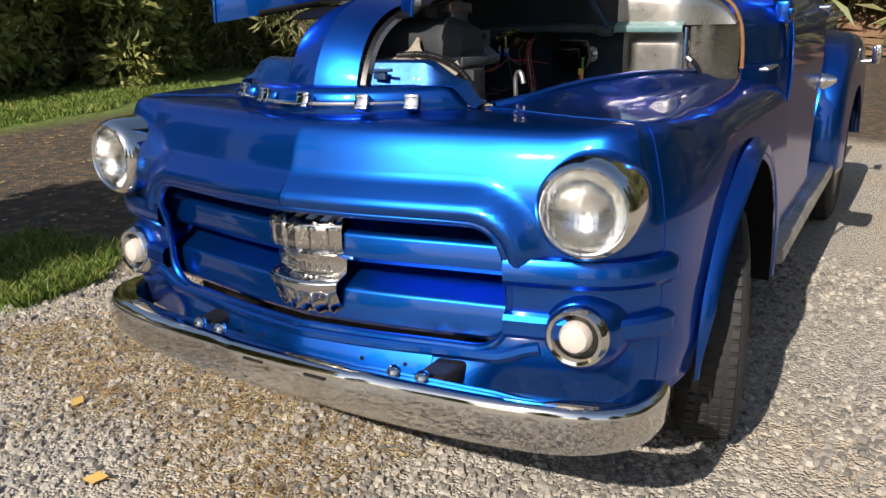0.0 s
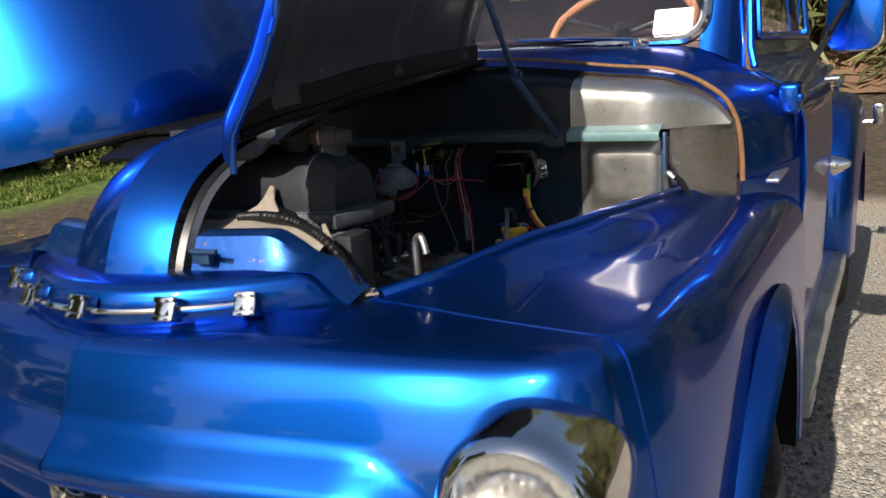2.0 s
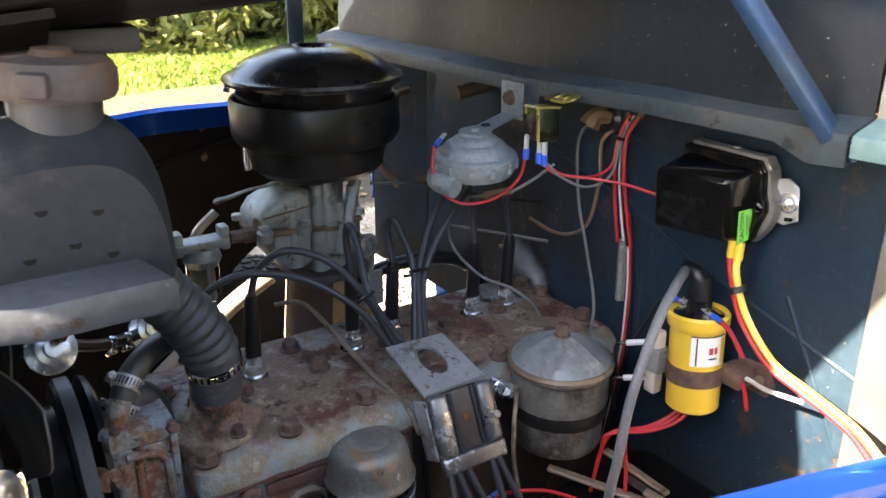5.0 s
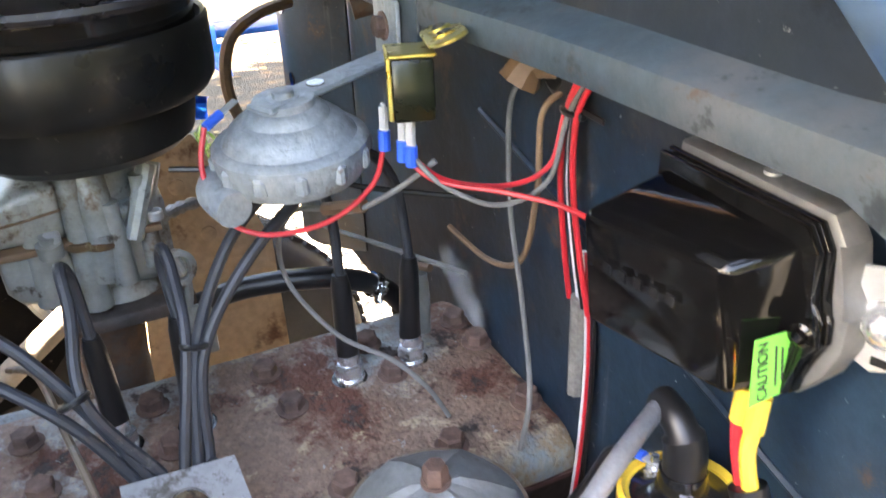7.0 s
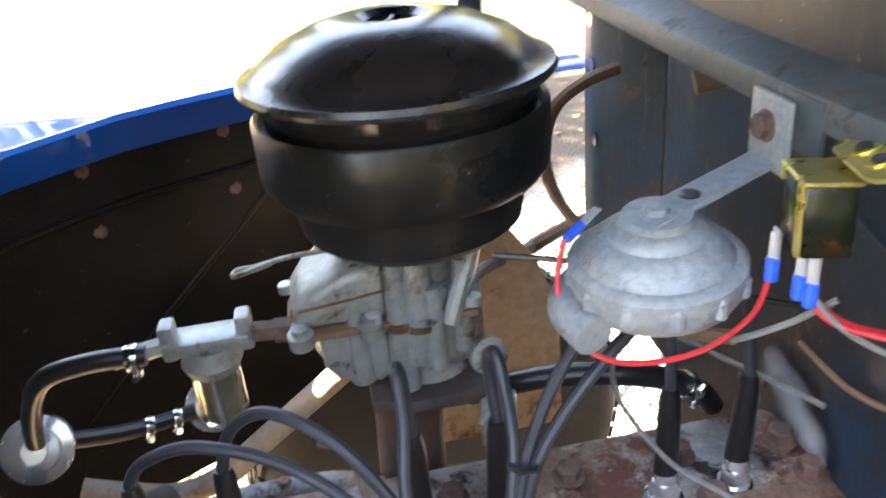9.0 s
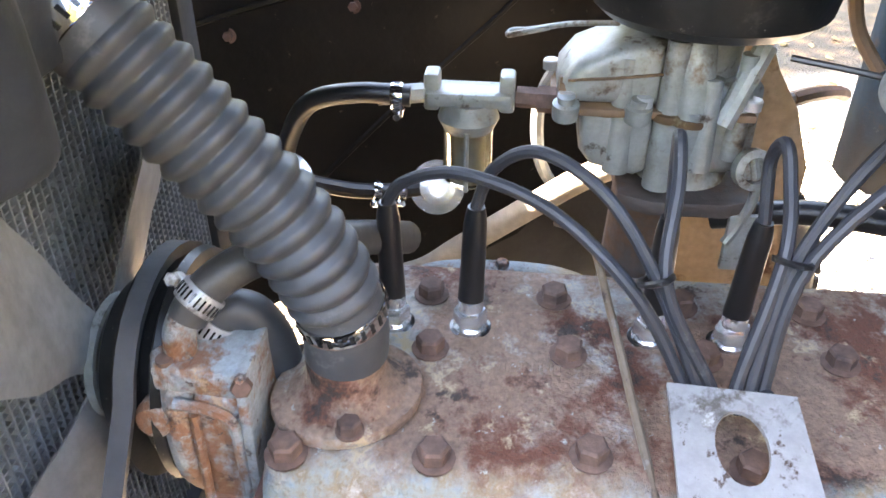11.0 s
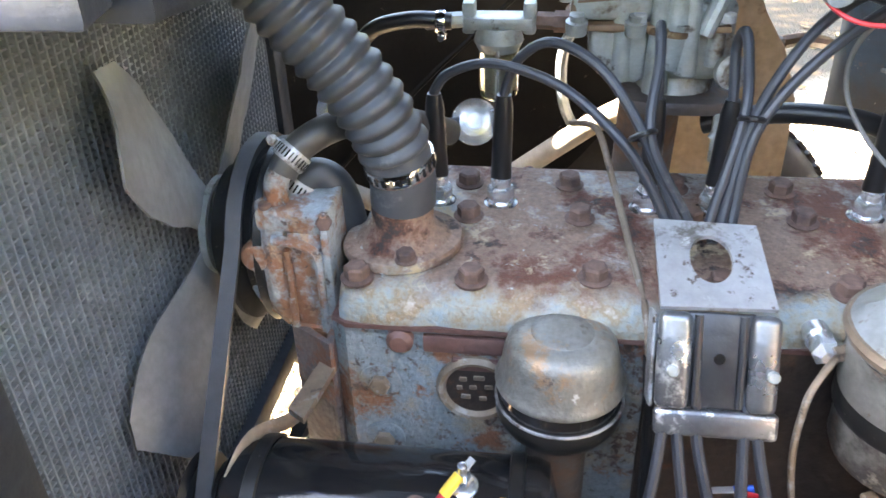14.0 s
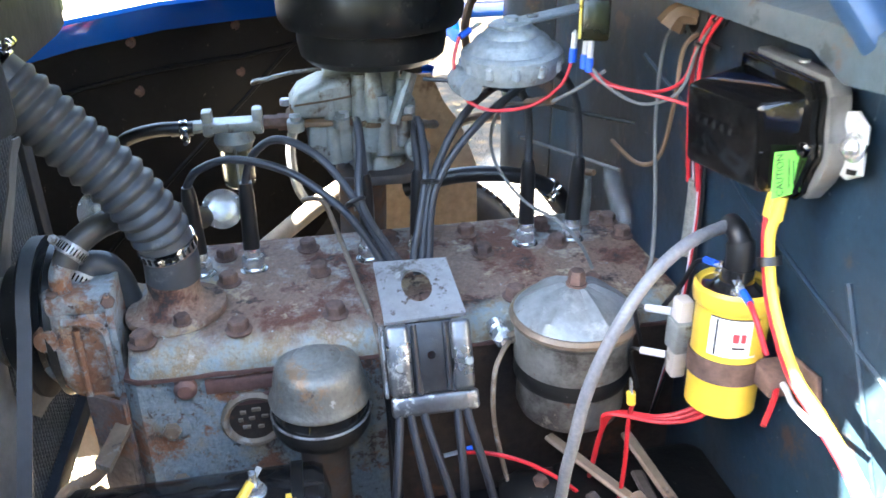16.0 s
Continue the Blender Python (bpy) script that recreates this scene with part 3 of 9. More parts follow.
def leaf_cloud(centres, n, size, spread, seed, slim=0.4, droop=0.0):
    """Many small bent leaves scattered about the given centres (x, y, z, radius)."""
    r = random.Random(seed)
    verts, faces = [], []
    for _ in range(n):
        cx, cy, cz, cr = r.choice(centres)
        d = Vector((r.gauss(0, 1), r.gauss(0, 1), r.gauss(0, 1))).normalized()
        p = Vector((cx, cy, cz)) + d * cr * (0.55 + 0.5 * r.random())
        a = (d * 0.8 + Vector((r.gauss(0, spread), r.gauss(0, spread), r.gauss(0, spread) - droop))).normalized()
        s = a.cross(Vector((r.gauss(0, 1), r.gauss(0, 1), r.gauss(0, 1)))).normalized()
        ln = size * (0.6 + 0.8 * r.random())
        w = ln * slim
        nrm = a.cross(s)
        i = len(verts)
        verts += [p - s * w * 0.3, p + s * w * 0.3, p + a * ln * 0.5 + s * w * 0.5 + nrm * ln * 0.12, p + a * ln, p + a * ln * 0.5 - s * w * 0.5 + nrm * ln * 0.12]
        faces.append((i, i + 1, i + 2, i + 3, i + 4))
    return [tuple(v) for v in verts], faces


def pydata(name, verts, faces, material):
    me = bpy.data.meshes.new(name)
    me.from_pydata(verts, [], faces)
    me.materials.append(material)
    return me


def tree_base(kind, h, label, material, seed, n, size, slim, shape):
    r = random.Random(seed)
    e = thing("tree", (0, 0, 0), label, "tree")
    t = B()
    trunk = spline([(0, 0, -0.1), (0.05, 0.03, h * 0.3), (-0.04, 0.05, h * 0.65), (0.02, 0, h * 0.97)], 5)
    tube(t, trunk, 0.1, 8, rf=lambda s: max(0.015, 0.13 * (1 - s / h) + 0.01))
    cs = []
    for i in range(46 if kind != "pine" else 60):
        u = i / (46 if kind != "pine" else 60)
        z = h * (0.04 + 0.93 * u)
        rad = shape(u) * h
        ang = i * 2.4 + r.random()
        d = rad * (0.45 + 0.55 * r.random())
        c = (math.cos(ang) * d, math.sin(ang) * d, z + r.gauss(0, 0.03 * h))
        cs.append((*c, 0.07 * h * (0.6 + 0.6 * r.random()) + 0.1))
        if i % 2 == 0:
            tube(t, [(0, 0, max(0.1, z - 0.08 * h)), (c[0] * 0.5, c[1] * 0.5, z - 0.02 * h), c], 0.02, 5, rf=lambda s: max(0.005, 0.025 - 0.012 * s))
    part("trunk", t, BARK, e, "brown bark trunk and limbs")
    v, f = leaf_cloud(cs, n, size, 0.7, seed, slim, 0.2)
    ob = new("crown", pydata("crown", v, f, material))
    ob.parent = e
    return e


hedge_tree = tree_base("arbor", 4.6, "dense yellow-green evergreen tree at the lawn's edge", EVERGREEN, 3, 15000, 0.15, 0.42, lambda u: 0.30 * (1 - u) ** 0.55 + 0.02)
pine_tree = tree_base("pine", 6.5, "soft green pine tree with drooping boughs", PINE, 8, 14000, 0.26, 0.10, lambda u: 0.34 * (1 - u) ** 0.7 + 0.02)
leaf_tree = tree_base("leafy", 8.0, "tall leafy tree turning yellow in autumn", AUTUMN, 12, 13000, 0.24, 0.6, lambda u: 0.30 * math.sin(min(1, u * 1.05 + 0.12) * math.pi) ** 0.6)
hedge_spots = [(-10.6, 3.2), (-11.2, 5.0), (-10.7, 6.6), (-11.0, 8.3), (-12.4, 4.0), (-12.6, 7.4), (-12.0, 1.2), (-11.0, -1.0)]
for i, (x, y) in enumerate(hedge_spots):
    mm = pose(x, y, 0, 0, 0, i * 77) @ Matrix.Diagonal((1.05 + 0.1 * (i % 3), 1.05 + 0.1 * (i % 3), 1.15 + 0.12 * (i % 2), 1))
    if i == 0:
        hedge_tree.matrix_basis = mm
    else:
        copy_thing(hedge_tree, pose(x, y, 0, 0, 0, i * 77))
# the last four pines stand unseen, added to darken reflections in the paint
for i, (x, y) in enumerate([(-9.6, 11.4), (-8.2, 13.6), (-10.8, 13.6), (-6.2, 17.2), (-12.5, 10.8), (-3.4, 27.0), (2.2, 27.5), (0.3, 17.6), (1.9, 18.6), (-1.8, 18.4), (3.6, 19.2), (6.0, 15.5), (7.8, 13.0), (-4.6, 15.2), (9.4, -1.0), (10.2, 2.6), (9.3, 6.0), (8.6, 9.6)]):
    if i == 0:
        pine_tree.matrix_basis = pose(x, y, 0, 0, 0, 20)
    else:
        copy_thing(pine_tree, pose(x, y, ground_z(x, y) - 0.1, 0, 0, 20 + i * 63) @ Matrix.Scale(1.9 if y > 14 else 1.0, 4))
for i, (x, y) in enumerate([(9, 26), (15, 19), (17, 10), (18, 1), (16, -8), (11, -15), (4, -19), (-5, -18), (-13, -13), (-17, -5), (-16, 14), (-9, 24), (13, 5)]):
    if i == 0:
        leaf_tree.matrix_basis = pose(x, y, ground_z(x, y) - 0.1, 0, 0, 5)
    else:
        copy_thing(leaf_tree, pose(x, y, ground_z(x, y) - 0.1, 0, 0, 5 + i * 51) @ Matrix.Scale(1.7 if y > 9 else 1.0, 4))

# a younger tree that shades the strip of fallen leaves
copy_thing(leaf_tree, pose(-3.4, -3.3, -0.1, 0, 0, 40) @ Matrix.Scale(0.62, 4))

bm = B()
sheet(bm, lambda x, y: Vector((x, y, ground_z(x, y) + 0.04 + 0.5 * math.sin(math.pi * (y - 15) / 9) ** 2 + 0.08 * noise.noise((x, y, 0)))), lin(-7, 14, 40), lin(15.02, 23.98, 24))
solo("earth_bank", bm, EARTH, "bank of bare orange-brown earth behind the lawn", "earth bank", sharp=60)

# shrubs in front of the bank
shrub = thing("shrub", (0, 0, 0), "low dark green shrub on the earth bank", "shrub")
r7 = random.Random(7)
v, f = leaf_cloud([(r7.gauss(0, 0.5), r7.gauss(0, 0.5), 0.25 + 0.6 * r7.random(), 0.35) for _ in range(14)], 3500, 0.16, 0.7, 4, 0.4)
ob = new("crown", pydata("crown", v, f, EVERGREEN))
ob.parent = shrub
t = B()
for i in range(7):
    a = i * 0.9
    tube(t, [(0, 0, -0.05), (0.2 * math.cos(a), 0.2 * math.sin(a), 0.35), (0.45 * math.cos(a), 0.45 * math.sin(a), 0.75)], 0.015, 5)
part("stems", t, BARK, shrub)
for i, (x, y) in enumerate([(-1.2, 20.5), (0.6, 21.0), (2.4, 20.2), (4.2, 21.5), (-3.2, 21.4), (1.4, 23.4)]):
    z = ground_z(x, y) + 0.5
    if i == 0:
        shrub.matrix_basis = pose(x, y, z)
    else:
        copy_thing(shrub, pose(x, y, z, 0, 0, 47 * i))


def scatter(name, material, n, area, seed, make, label):
    r = random.Random(seed)
    verts, faces = [], []
    k = 0
    while k < n:
        x, y = r.uniform(area[0], area[1]), r.uniform(area[2], area[3])
        rim = min(x - area[0], area[1] - x, y - area[2], area[3] - y)
        if rim > r.random() * 0.6 and make(r, x, y, verts, faces):
            k += 1
        else:
            k += 0.2
    ob = new(name, pydata(name, verts, faces, material))
    tagged(ob, label, name.replace("_", " "), kind="stuff")


def stone(r, x, y, verts, faces):
    if noise.noise((x * 0.9, y * 0.9, 3)) < r.uniform(-0.5, 0.35):
        return False
    s = r.choice((0.006, 0.008, 0.011, 0.015)) * r.uniform(0.7, 1.3)
    i = len(verts)
    a = r.uniform(0, 6.28)
    top = r.uniform(0.5, 0.9) * s
    for q in range(5):
        t = a + q * 1.257 + r.uniform(-0.3, 0.3)
        verts.append((x + math.cos(t) * s * r.uniform(0.8, 1.2), y + math.sin(t) * s * r.uniform(0.7, 1.1), -0.002))
    for q in range(5):
        bx, by, _ = verts[i + q]
        verts.append((x + (bx - x) * r.uniform(0.5, 0.8), y + (by - y) * r.uniform(0.5, 0.8), top * r.uniform(0.75, 1.2)))
    for q in range(5):
        faces.append((i + q, i + (q + 1) % 5, i + 5 + (q + 1) % 5, i + 5 + q))
    faces.append(tuple(i + 5 + q for q in range(5)))
    return True


scatter("gravel", STONES, 33000, (-2.5, 2.5, -1.3, 2.9), 21, stone, "loose grey crushed stones lying on the drive")


def blade(r, x, y, verts, faces):
    e = x + 0.22 * y + 0.45 * min(0.9, max(0.0, y - 0.9)) * (x > -6) + 0.3 * noise.noise((x * 0.9, y * 0.9, 0))
    if y < 0.45 or not (-2.75 < e < -1.86 or (e < -6.6)) or (e > -2.75 and noise.noise((x * 2.3, y * 2.3, 1)) < -0.25):
        return False
    h = r.uniform(0.03, 0.09) * (1.4 if e < -7 else 1)
    a = r.uniform(0, 6.28)
    w = 0.004 if e > -4 else 0.012
    lx, ly = r.gauss(0, 0.5) * h, r.gauss(0, 0.5) * h
    i = len(verts)
    cx, cy = math.cos(a) * w, math.sin(a) * w
    verts += [(x - cx, y - cy, -0.004), (x + cx, y + cy, -0.004), (x + cx * 0.7 + lx * 0.4, y + cy * 0.7 + ly * 0.4, h * 0.6), (x + lx, y + ly, h), (x - cx * 0.7 + lx * 0.4, y - cy * 0.7 + ly * 0.4, h * 0.6)]
    faces.append((i, i + 1, i + 2, i + 3, i + 4))
    return True


scatter("grass", GRASSM, 13000, (-3.4, -1.4, -0.6, 1.35), 31, blade, "short green lawn grass beside the drive")
scatter("grass", GRASSM, 15000, (-10.5, -6.6, 2.0, 8.0), 33, blade, "sunlit lawn grass below the trees")


def dry_leaf(r, x, y, verts, faces):
    s = r.uniform(0.012, 0.035)
    a = r.uniform(0, 6.28)
    i = len(verts)
    for q, (u, w) in enumerate(((-1, 0), (-0.3, 0.55), (0.5, 0.45), (1, 0), (0.5, -0.45), (-0.3, -0.55))):
        verts.append((x + s * (u * math.cos(a) - w * math.sin(a)), y + s * (u * math.sin(a) + w * math.cos(a)), 0.006 + s * 0.35 * r.random()))
    faces.append(tuple(range(i, i + 6)))
    return True


scatter("fallen_leaves", STRAW, 900, (-7.0, -2.0, 0.0, 7.0), 41, dry_leaf, "brown and tan autumn leaves on the shaded lawn")


def straw(r, x, y, verts, faces):
    if noise.noise((x * 1.3, y * 1.3, 7)) < r.uniform(-0.25, 0.15):
        return False
    ln, a, w = r.uniform(0.02, 0.07), r.uniform(0, 6.28), r.uniform(0.0008, 0.0022)
    dx, dy = math.cos(a) * ln, math.sin(a) * ln
    z0, z1 = r.uniform(0.001, 0.012), r.uniform(0.001, 0.016)
    i = len(verts)
    verts += [(x - math.sin(a) * w, y + math.cos(a) * w, z0), (x + math.sin(a) * w, y - math.cos(a) * w, z0), (x + dx + math.sin(a) * w, y + dy - math.cos(a) * w, z1), (x + dx - math.sin(a) * w, y + dy + math.cos(a) * w, z1), (x + dx * 0.5, y + dy * 0.5, (z0 + z1) / 2 + w)]
    faces += [(i, i + 1, i + 4), (i + 1, i + 2, i + 4), (i + 2, i + 3, i + 4), (i + 3, i, i + 4)]
    return True


scatter("straw", STRAW, 11000, (-2.5, 0.7, -1.1, 1.4), 43, straw, "dry pale straw strewn among the stones")
YLEAF = pm("yellow_leaf", (0.62, 0.40, 0.10), 0.6, col2=(0.45, 0.30, 0.10), scale=40, fine=0.15, bump=0.1)
for x, y, a, s in ((-0.60, -0.27, 30, 0.028), (-1.05, 0.0, 110, 0.024)):
    bm = B()
    pts = [(math.cos(radians(q * 30)) * s * (1.0 + (0.35 if q % 3 == 0 else -0.15)), math.sin(radians(q * 30)) * s * 0.75 * (1.0 + (0.3 if q % 2 else -0.1))) for q in range(12)]
    prism(bm, pts, 0.0015, pose(x, y, 0.014, 8, -6, a))
    tube(bm, [Vector((x, y, 0.014)), Vector((x + s * 1.8 * math.cos(radians(a)), y + s * 1.8 * math.sin(radians(a)), 0.008))], 0.001, 5)
    solo("fallen_leaf", bm, YLEAF, "single yellow maple leaf lying on the gravel", "leaf", "yellow leaves on the drive")

# ---- the truck ----
truck = thing("pickup_truck", (0, 0, 0), "glossy blue metallic vintage pickup truck with both hood halves raised", "truck")

PLAN = [(0, -0.058), (0.02, -0.0562), (0.2, -0.036), (0.4, 0.002), (0.55, 0.030), (0.69, 0.068), (0.765, 0.112), (0.822, 0.19), (0.854, 0.30), (0.868, 0.5), (0.868, 0.9), (0.868, 1.3), (0.868, 1.47)]
_pl = spline([(x, y, 0) for x, y in PLAN], 12)
_len = [0.0]
for a, b in zip(_pl, _pl[1:]):
    _len.append(_len[-1] + (b - a).length)
PX, PY = [p.x for p in _pl], [p.y for p in _pl]
SMAX = _len[-1]


def plan(s):
    return interp(s, _len, PX), interp(s, _len, PY)


def inward(s):
    a, b = plan(max(0, s - 0.01)), plan(min(SMAX, s + 0.01))
    d = Vector((b[0] - a[0], b[1] - a[1])).normalized()
    return -d.y, d.x


S_SEAM = interp(0.19, PY, _len)      # where the front panel meets the fender
TOPZ = 1.014


def smooth(x, a, b):
    t = min(1, max(0, (x - a) / (b - a)))
    return t * t * (3 - 2 * t)


def grille_in(x, z, m=0.0):
    """Whether a place lies in the rounded grille opening."""
    hw, z0, z1, r = 0.535 + m, 0.515 - m, 0.815 + m, 0.085
    x = abs(x)
    if x > hw or z < z0 or z > z1:
        return False
    dx, dz = x - (hw - r), max(z0 + r - z, z - (z1 - r))
    return not (dx > 0 and dz > 0 and dx * dx + dz * dz > r * r)


def arch_in(y, z, m=0.0):
    """Whether a place on the side lies in the wheel opening."""
    return ((y - 0.90) / (0.50 + m)) ** 2 + ((z - 0.36) / (0.46 + m)) ** 2 < 1 or (abs(y - 0.90) < 0.50 + m and z < 0.36)


FZ = [0.40 + 0.0105 * i for i in range(39)] + [0.812 + (TOPZ - 0.812) * (1 - (1 - i / 22) ** 1.7) for i in range(23)]


_rl = spline([(z, i, 0) for z, i in ((0.78, 0.0), (0.82, 0.002), (0.88, 0.013), (0.94, 0.034), (0.965, 0.045), (0.987, 0.058), (0.998, 0.068), (1.008, 0.084), (1.014, 0.108))], 8)
ROLLZ, ROLLI = [p.x for p in _rl], [max(0.0, p.y) for p in _rl]


def roll(z):
    """How far the skin draws back towards the top edge."""
    return interp(z, ROLLZ, ROLLI) + 0.015 * (1 - smooth(z, 0.40, 0.50))


def side_roll(z):
    """The tighter roll along the fender's side."""
    t = max(0.0, (z - 0.80) / (TOPZ - 0.80))
    return 0.11 * (1 - math.sqrt(max(0.0, 1 - t ** 4.5))) + 0.015 * (1 - smooth(z, 0.40, 0.50))


def brow(x, z):
    """The rolled brow that follows the top and the shoulders of the grille opening."""
    hw, z0, z1, r = 0.535, 0.515, 0.815, 0.085
    dx, dz = abs(x) - (hw - r), z - (z1 - r)
    d = (math.hypot(dx, dz) if dx > 0 and dz > 0 else max(dx, dz)) - r
    w = smooth(z, 0.66, 0.76)
    out = 0.038 * min(1.0, max(0.0, (0.080 - d) / 0.055))
    return w * (out - 0.016 * max(0.0, (0.028 - d) / 0.028) ** 2)


def skin_f(s, z, side):
    x, y = plan(s)
    nx, ny = inward(s)
    back = smooth(y, 0.30, 0.60)
    i = (roll(z) * (1 - back) + side_roll(z) * back) * (1 - 0.38 * smooth(x, 0.60, 0.76) * (1 - smooth(y, 0.25, 0.50))) - brow(x, z) - 0.65 * max(0.0, 0.492 - z) * (1 - smooth(x, 0.42, 0.56))
    if x > 0.8:
        i += 0.012 * smooth(z, 0.75, 0.98)
    return Vector((side * (x + nx * i), y + ny * i, z))


OPEN_X = [0.0, 0.20, 0.30, 0.35, 0.375, 0.410, 0.458, 0.525, 0.565, 0.597, 0.620, 0.642, 0.66]
OPEN_Y = [0.135, 0.15, 0.185, 0.225, 0.262, 0.30, 0.37, 0.52, 0.62, 0.74, 0.88, 1.08, 1.47]


def rail_z(y):
    return interp(y, [0.24, 0.30, 0.40, 0.52, 0.70, 0.88, 1.06, 1.47], [1.022, 1.034, 1.052, 1.064, 1.067, 1.058, 1.042, 1.03])

_op = spline([(x, y, 0) for x, y in zip(OPEN_X, OPEN_Y)], 6)
_opl = [0.0]
for a, b in zip(_op, _op[1:]):
    _opl.append(_opl[-1] + (b - a).length)
_opx, _opy = [p.x for p in _op], [p.y for p in _op]


def opening(s):
    """The edge of the engine opening that belongs to s of the plan."""
    keys = [0, interp(0.4, PX, _len), S_SEAM, interp(0.5, PY[60:], _len[60:]), interp(0.9, PY[60:], _len[60:]), SMAX]
    vals = [0, 0.24, interp(0.250, _opy, _opl), interp(0.45, _opy, _opl), interp(0.88, _opy, _opl), _opl[-1]]
    q = interp(s, keys, vals)
    return interp(q, _opl, _opx), interp(q, _opl, _opy)


def deck(s, v, side):
    """The top between the rolled edge and the engine opening, with a shallow trough by the rail."""
    a = skin_f(s, FZ[-1], 1)
    ox, oy = opening(s)
    x, y = a.x + (ox - a.x) * v, a.y + (oy - a.y) * v
    back = smooth(y, 0.3, 0.7)
    z = 1.014 + (rail_z(oy) - 1.014) * (0.35 * math.sin(v * math.pi * 0.5) + 0.65 * smooth(v, 0.35, 1.0)) - 0.005 * back * math.exp(-((v - 0.45) / 0.2) ** 2)
    if side < 0:
        z -= 0.085 * smooth(y, 0.90, 1.0) * smooth(v, 0.35, 1.0)      # the gutter beside the firewall
    return Vector((side * x, y, z))


bm = B()
for side in (1, -1):
    ss = lin(0, S_SEAM, 74)
    sheet(bm, lambda s, z: skin_f(s, z, side), ss, FZ, hole=lambda s, z: grille_in(plan(s)[0], z))
    sheet(bm, lambda s, v: deck(s, v, side), ss, lin(0, 1, 8))
bmesh.ops.remove_doubles(bm, verts=[v for v in bm.verts if abs(v.co.x) > 0.004], dist=0.0004)
part("front_panel", bm, BLUE, truck, "glossy blue front panel with a centre crease", sharp=50)

for side in (1, -1):
    bm = B()
    ss = lin(S_SEAM + 0.004, SMAX, 100)
    sheet(bm, lambda s, z: skin_f(s, z, side), ss, FZ, hole=lambda s, z: arch_in(plan(s)[1], z, 0.0 if side > 0 else 0.05) or (side < 0 and 0.98 < plan(s)[1] < 1.36 and z < 0.97))
    sheet(bm, lambda s, v: deck(s, v, side), ss, lin(0, 1, 14), hole=lambda s, v: side < 0 and v > 0.15 and 1.0 < deck(s, v, 1).y < 1.34)
    bmesh.ops.remove_doubles(bm, verts=bm.verts, dist=0.0004)
    fender = part("front_fender", bm, BLUE, truck, "glossy blue front fender", sharp=50)
    # the raised lip round the wheel opening
    bm = B()
    a0, a1 = 0.02, math.pi + 0.1 if side > 0 else 1.75
    path = [Vector((side * 0.868, 0.90 - 0.51 * math.cos(a), 0.37 + 0.47 * math.sin(a))) for a in lin(a0, a1, 46)]
    prof = [(-0.012, 0.0), (0.012, 0.004), (0.030, 0.022), (0.036, 0.040), (0.026, 0.058), (0.0, 0.072)]
    rows = []
    for i, p in enumerate(path):
        a = a0 + (a1 - a0) * i / 45
        out = Vector((0, -math.cos(a), math.sin(a)))
        k = (0.25 + 0.75 * smooth(a, 0.0, 0.45)) * (0.85 + 0.40 * smooth(a, 0.5, 1.1)) - 1.10 * smooth(a, 1.15, 2.1)
        rows.append([bm.verts.new(p + Vector((side * max(h * k, -0.004), 0, 0)) + out * o * (0.32 + 0.42 * k)) for h, o in prof])
    for a, b in zip(rows, rows[1:]):
        for j in range(len(prof) - 1):
            bm.faces.new((a[j], b[j], b[j + 1], a[j + 1]))
    part("wheel_arch_lip", bm, BLUE, fender)
    # the flange along the engine opening
    bm = B()
    rail = [Vector((side * interp(q, _opl, _opx), interp(q, _opl, _opy), rail_z(interp(q, _opl, _opy)))) for q in lin(interp(0.262, _opy, _opl), interp(1.10 if side > 0 else 0.93, _opy, _opl), 30)]
    rows = []
    for p in rail:
        rows.append([bm.verts.new(p + Vector((side * dx, 0, dz))) for dx, dz in ((0.020, -0.006), (0.012, -0.002), (0.010, 0.006), (0.004, 0.010), (-0.004, 0.011), (-0.009, 0.005), (-0.010, -0.030))])
    for a, b in zip(rows, rows[1:]):
        for j in range(6):
            bm.faces.new((a[j], b[j], b[j + 1], a[j + 1]))
    if side > 0:
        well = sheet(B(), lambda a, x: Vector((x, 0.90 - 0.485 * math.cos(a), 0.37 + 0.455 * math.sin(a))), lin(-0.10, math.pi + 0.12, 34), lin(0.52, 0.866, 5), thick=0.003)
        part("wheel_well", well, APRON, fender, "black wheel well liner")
    part("fender_rail", bm, BLUE, fender, "scuffed blue rail along the engine opening")
    # inner apron
    bm = B()
    ylast = 1.09 if side > 0 else 0.93

    def apron(y, v):
        x = interp(y, OPEN_Y[4:], OPEN_X[4:]) + 0.006
        drop = 0.50 if y < 0.62 or side > 0 else 0.50 - 0.24 * smooth(y, 0.62, 0.9)
        return Vector((side * (x + 0.02 * v), y, rail_z(y) - 0.004 - v * drop))
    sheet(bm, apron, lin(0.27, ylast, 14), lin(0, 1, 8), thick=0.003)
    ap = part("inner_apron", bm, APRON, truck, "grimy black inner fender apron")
    bm = B()
    tube(bm, [apron(y, 0.17) + Vector((-side * 0.004, 0, 0)) for y in lin(0.28, ylast - 0.01, 12)], 0.004, 6)
    part("pressed_rib", bm, APRON, ap)
    bm = B()
    tube(bm, [apron(y, 0.1 + 0.75 * (0.75 - y) / 0.45) + Vector((-side * 0.004, 0, 0)) for y in lin(0.34, 0.74, 8)], 0.004, 6)
    part("pressed_rib", bm, APRON, ap)
    for y in (0.34, 0.47, 0.62, 0.78):
        for v in (0.07, 0.22):
            part("bolt", hexbolt(B(), axis(apron(y, v) + Vector((-side * 0.002, 0, 0)), (-side, 0, 0)), 0.006, 0.005, 0.009), RUSTBOLT, ap)

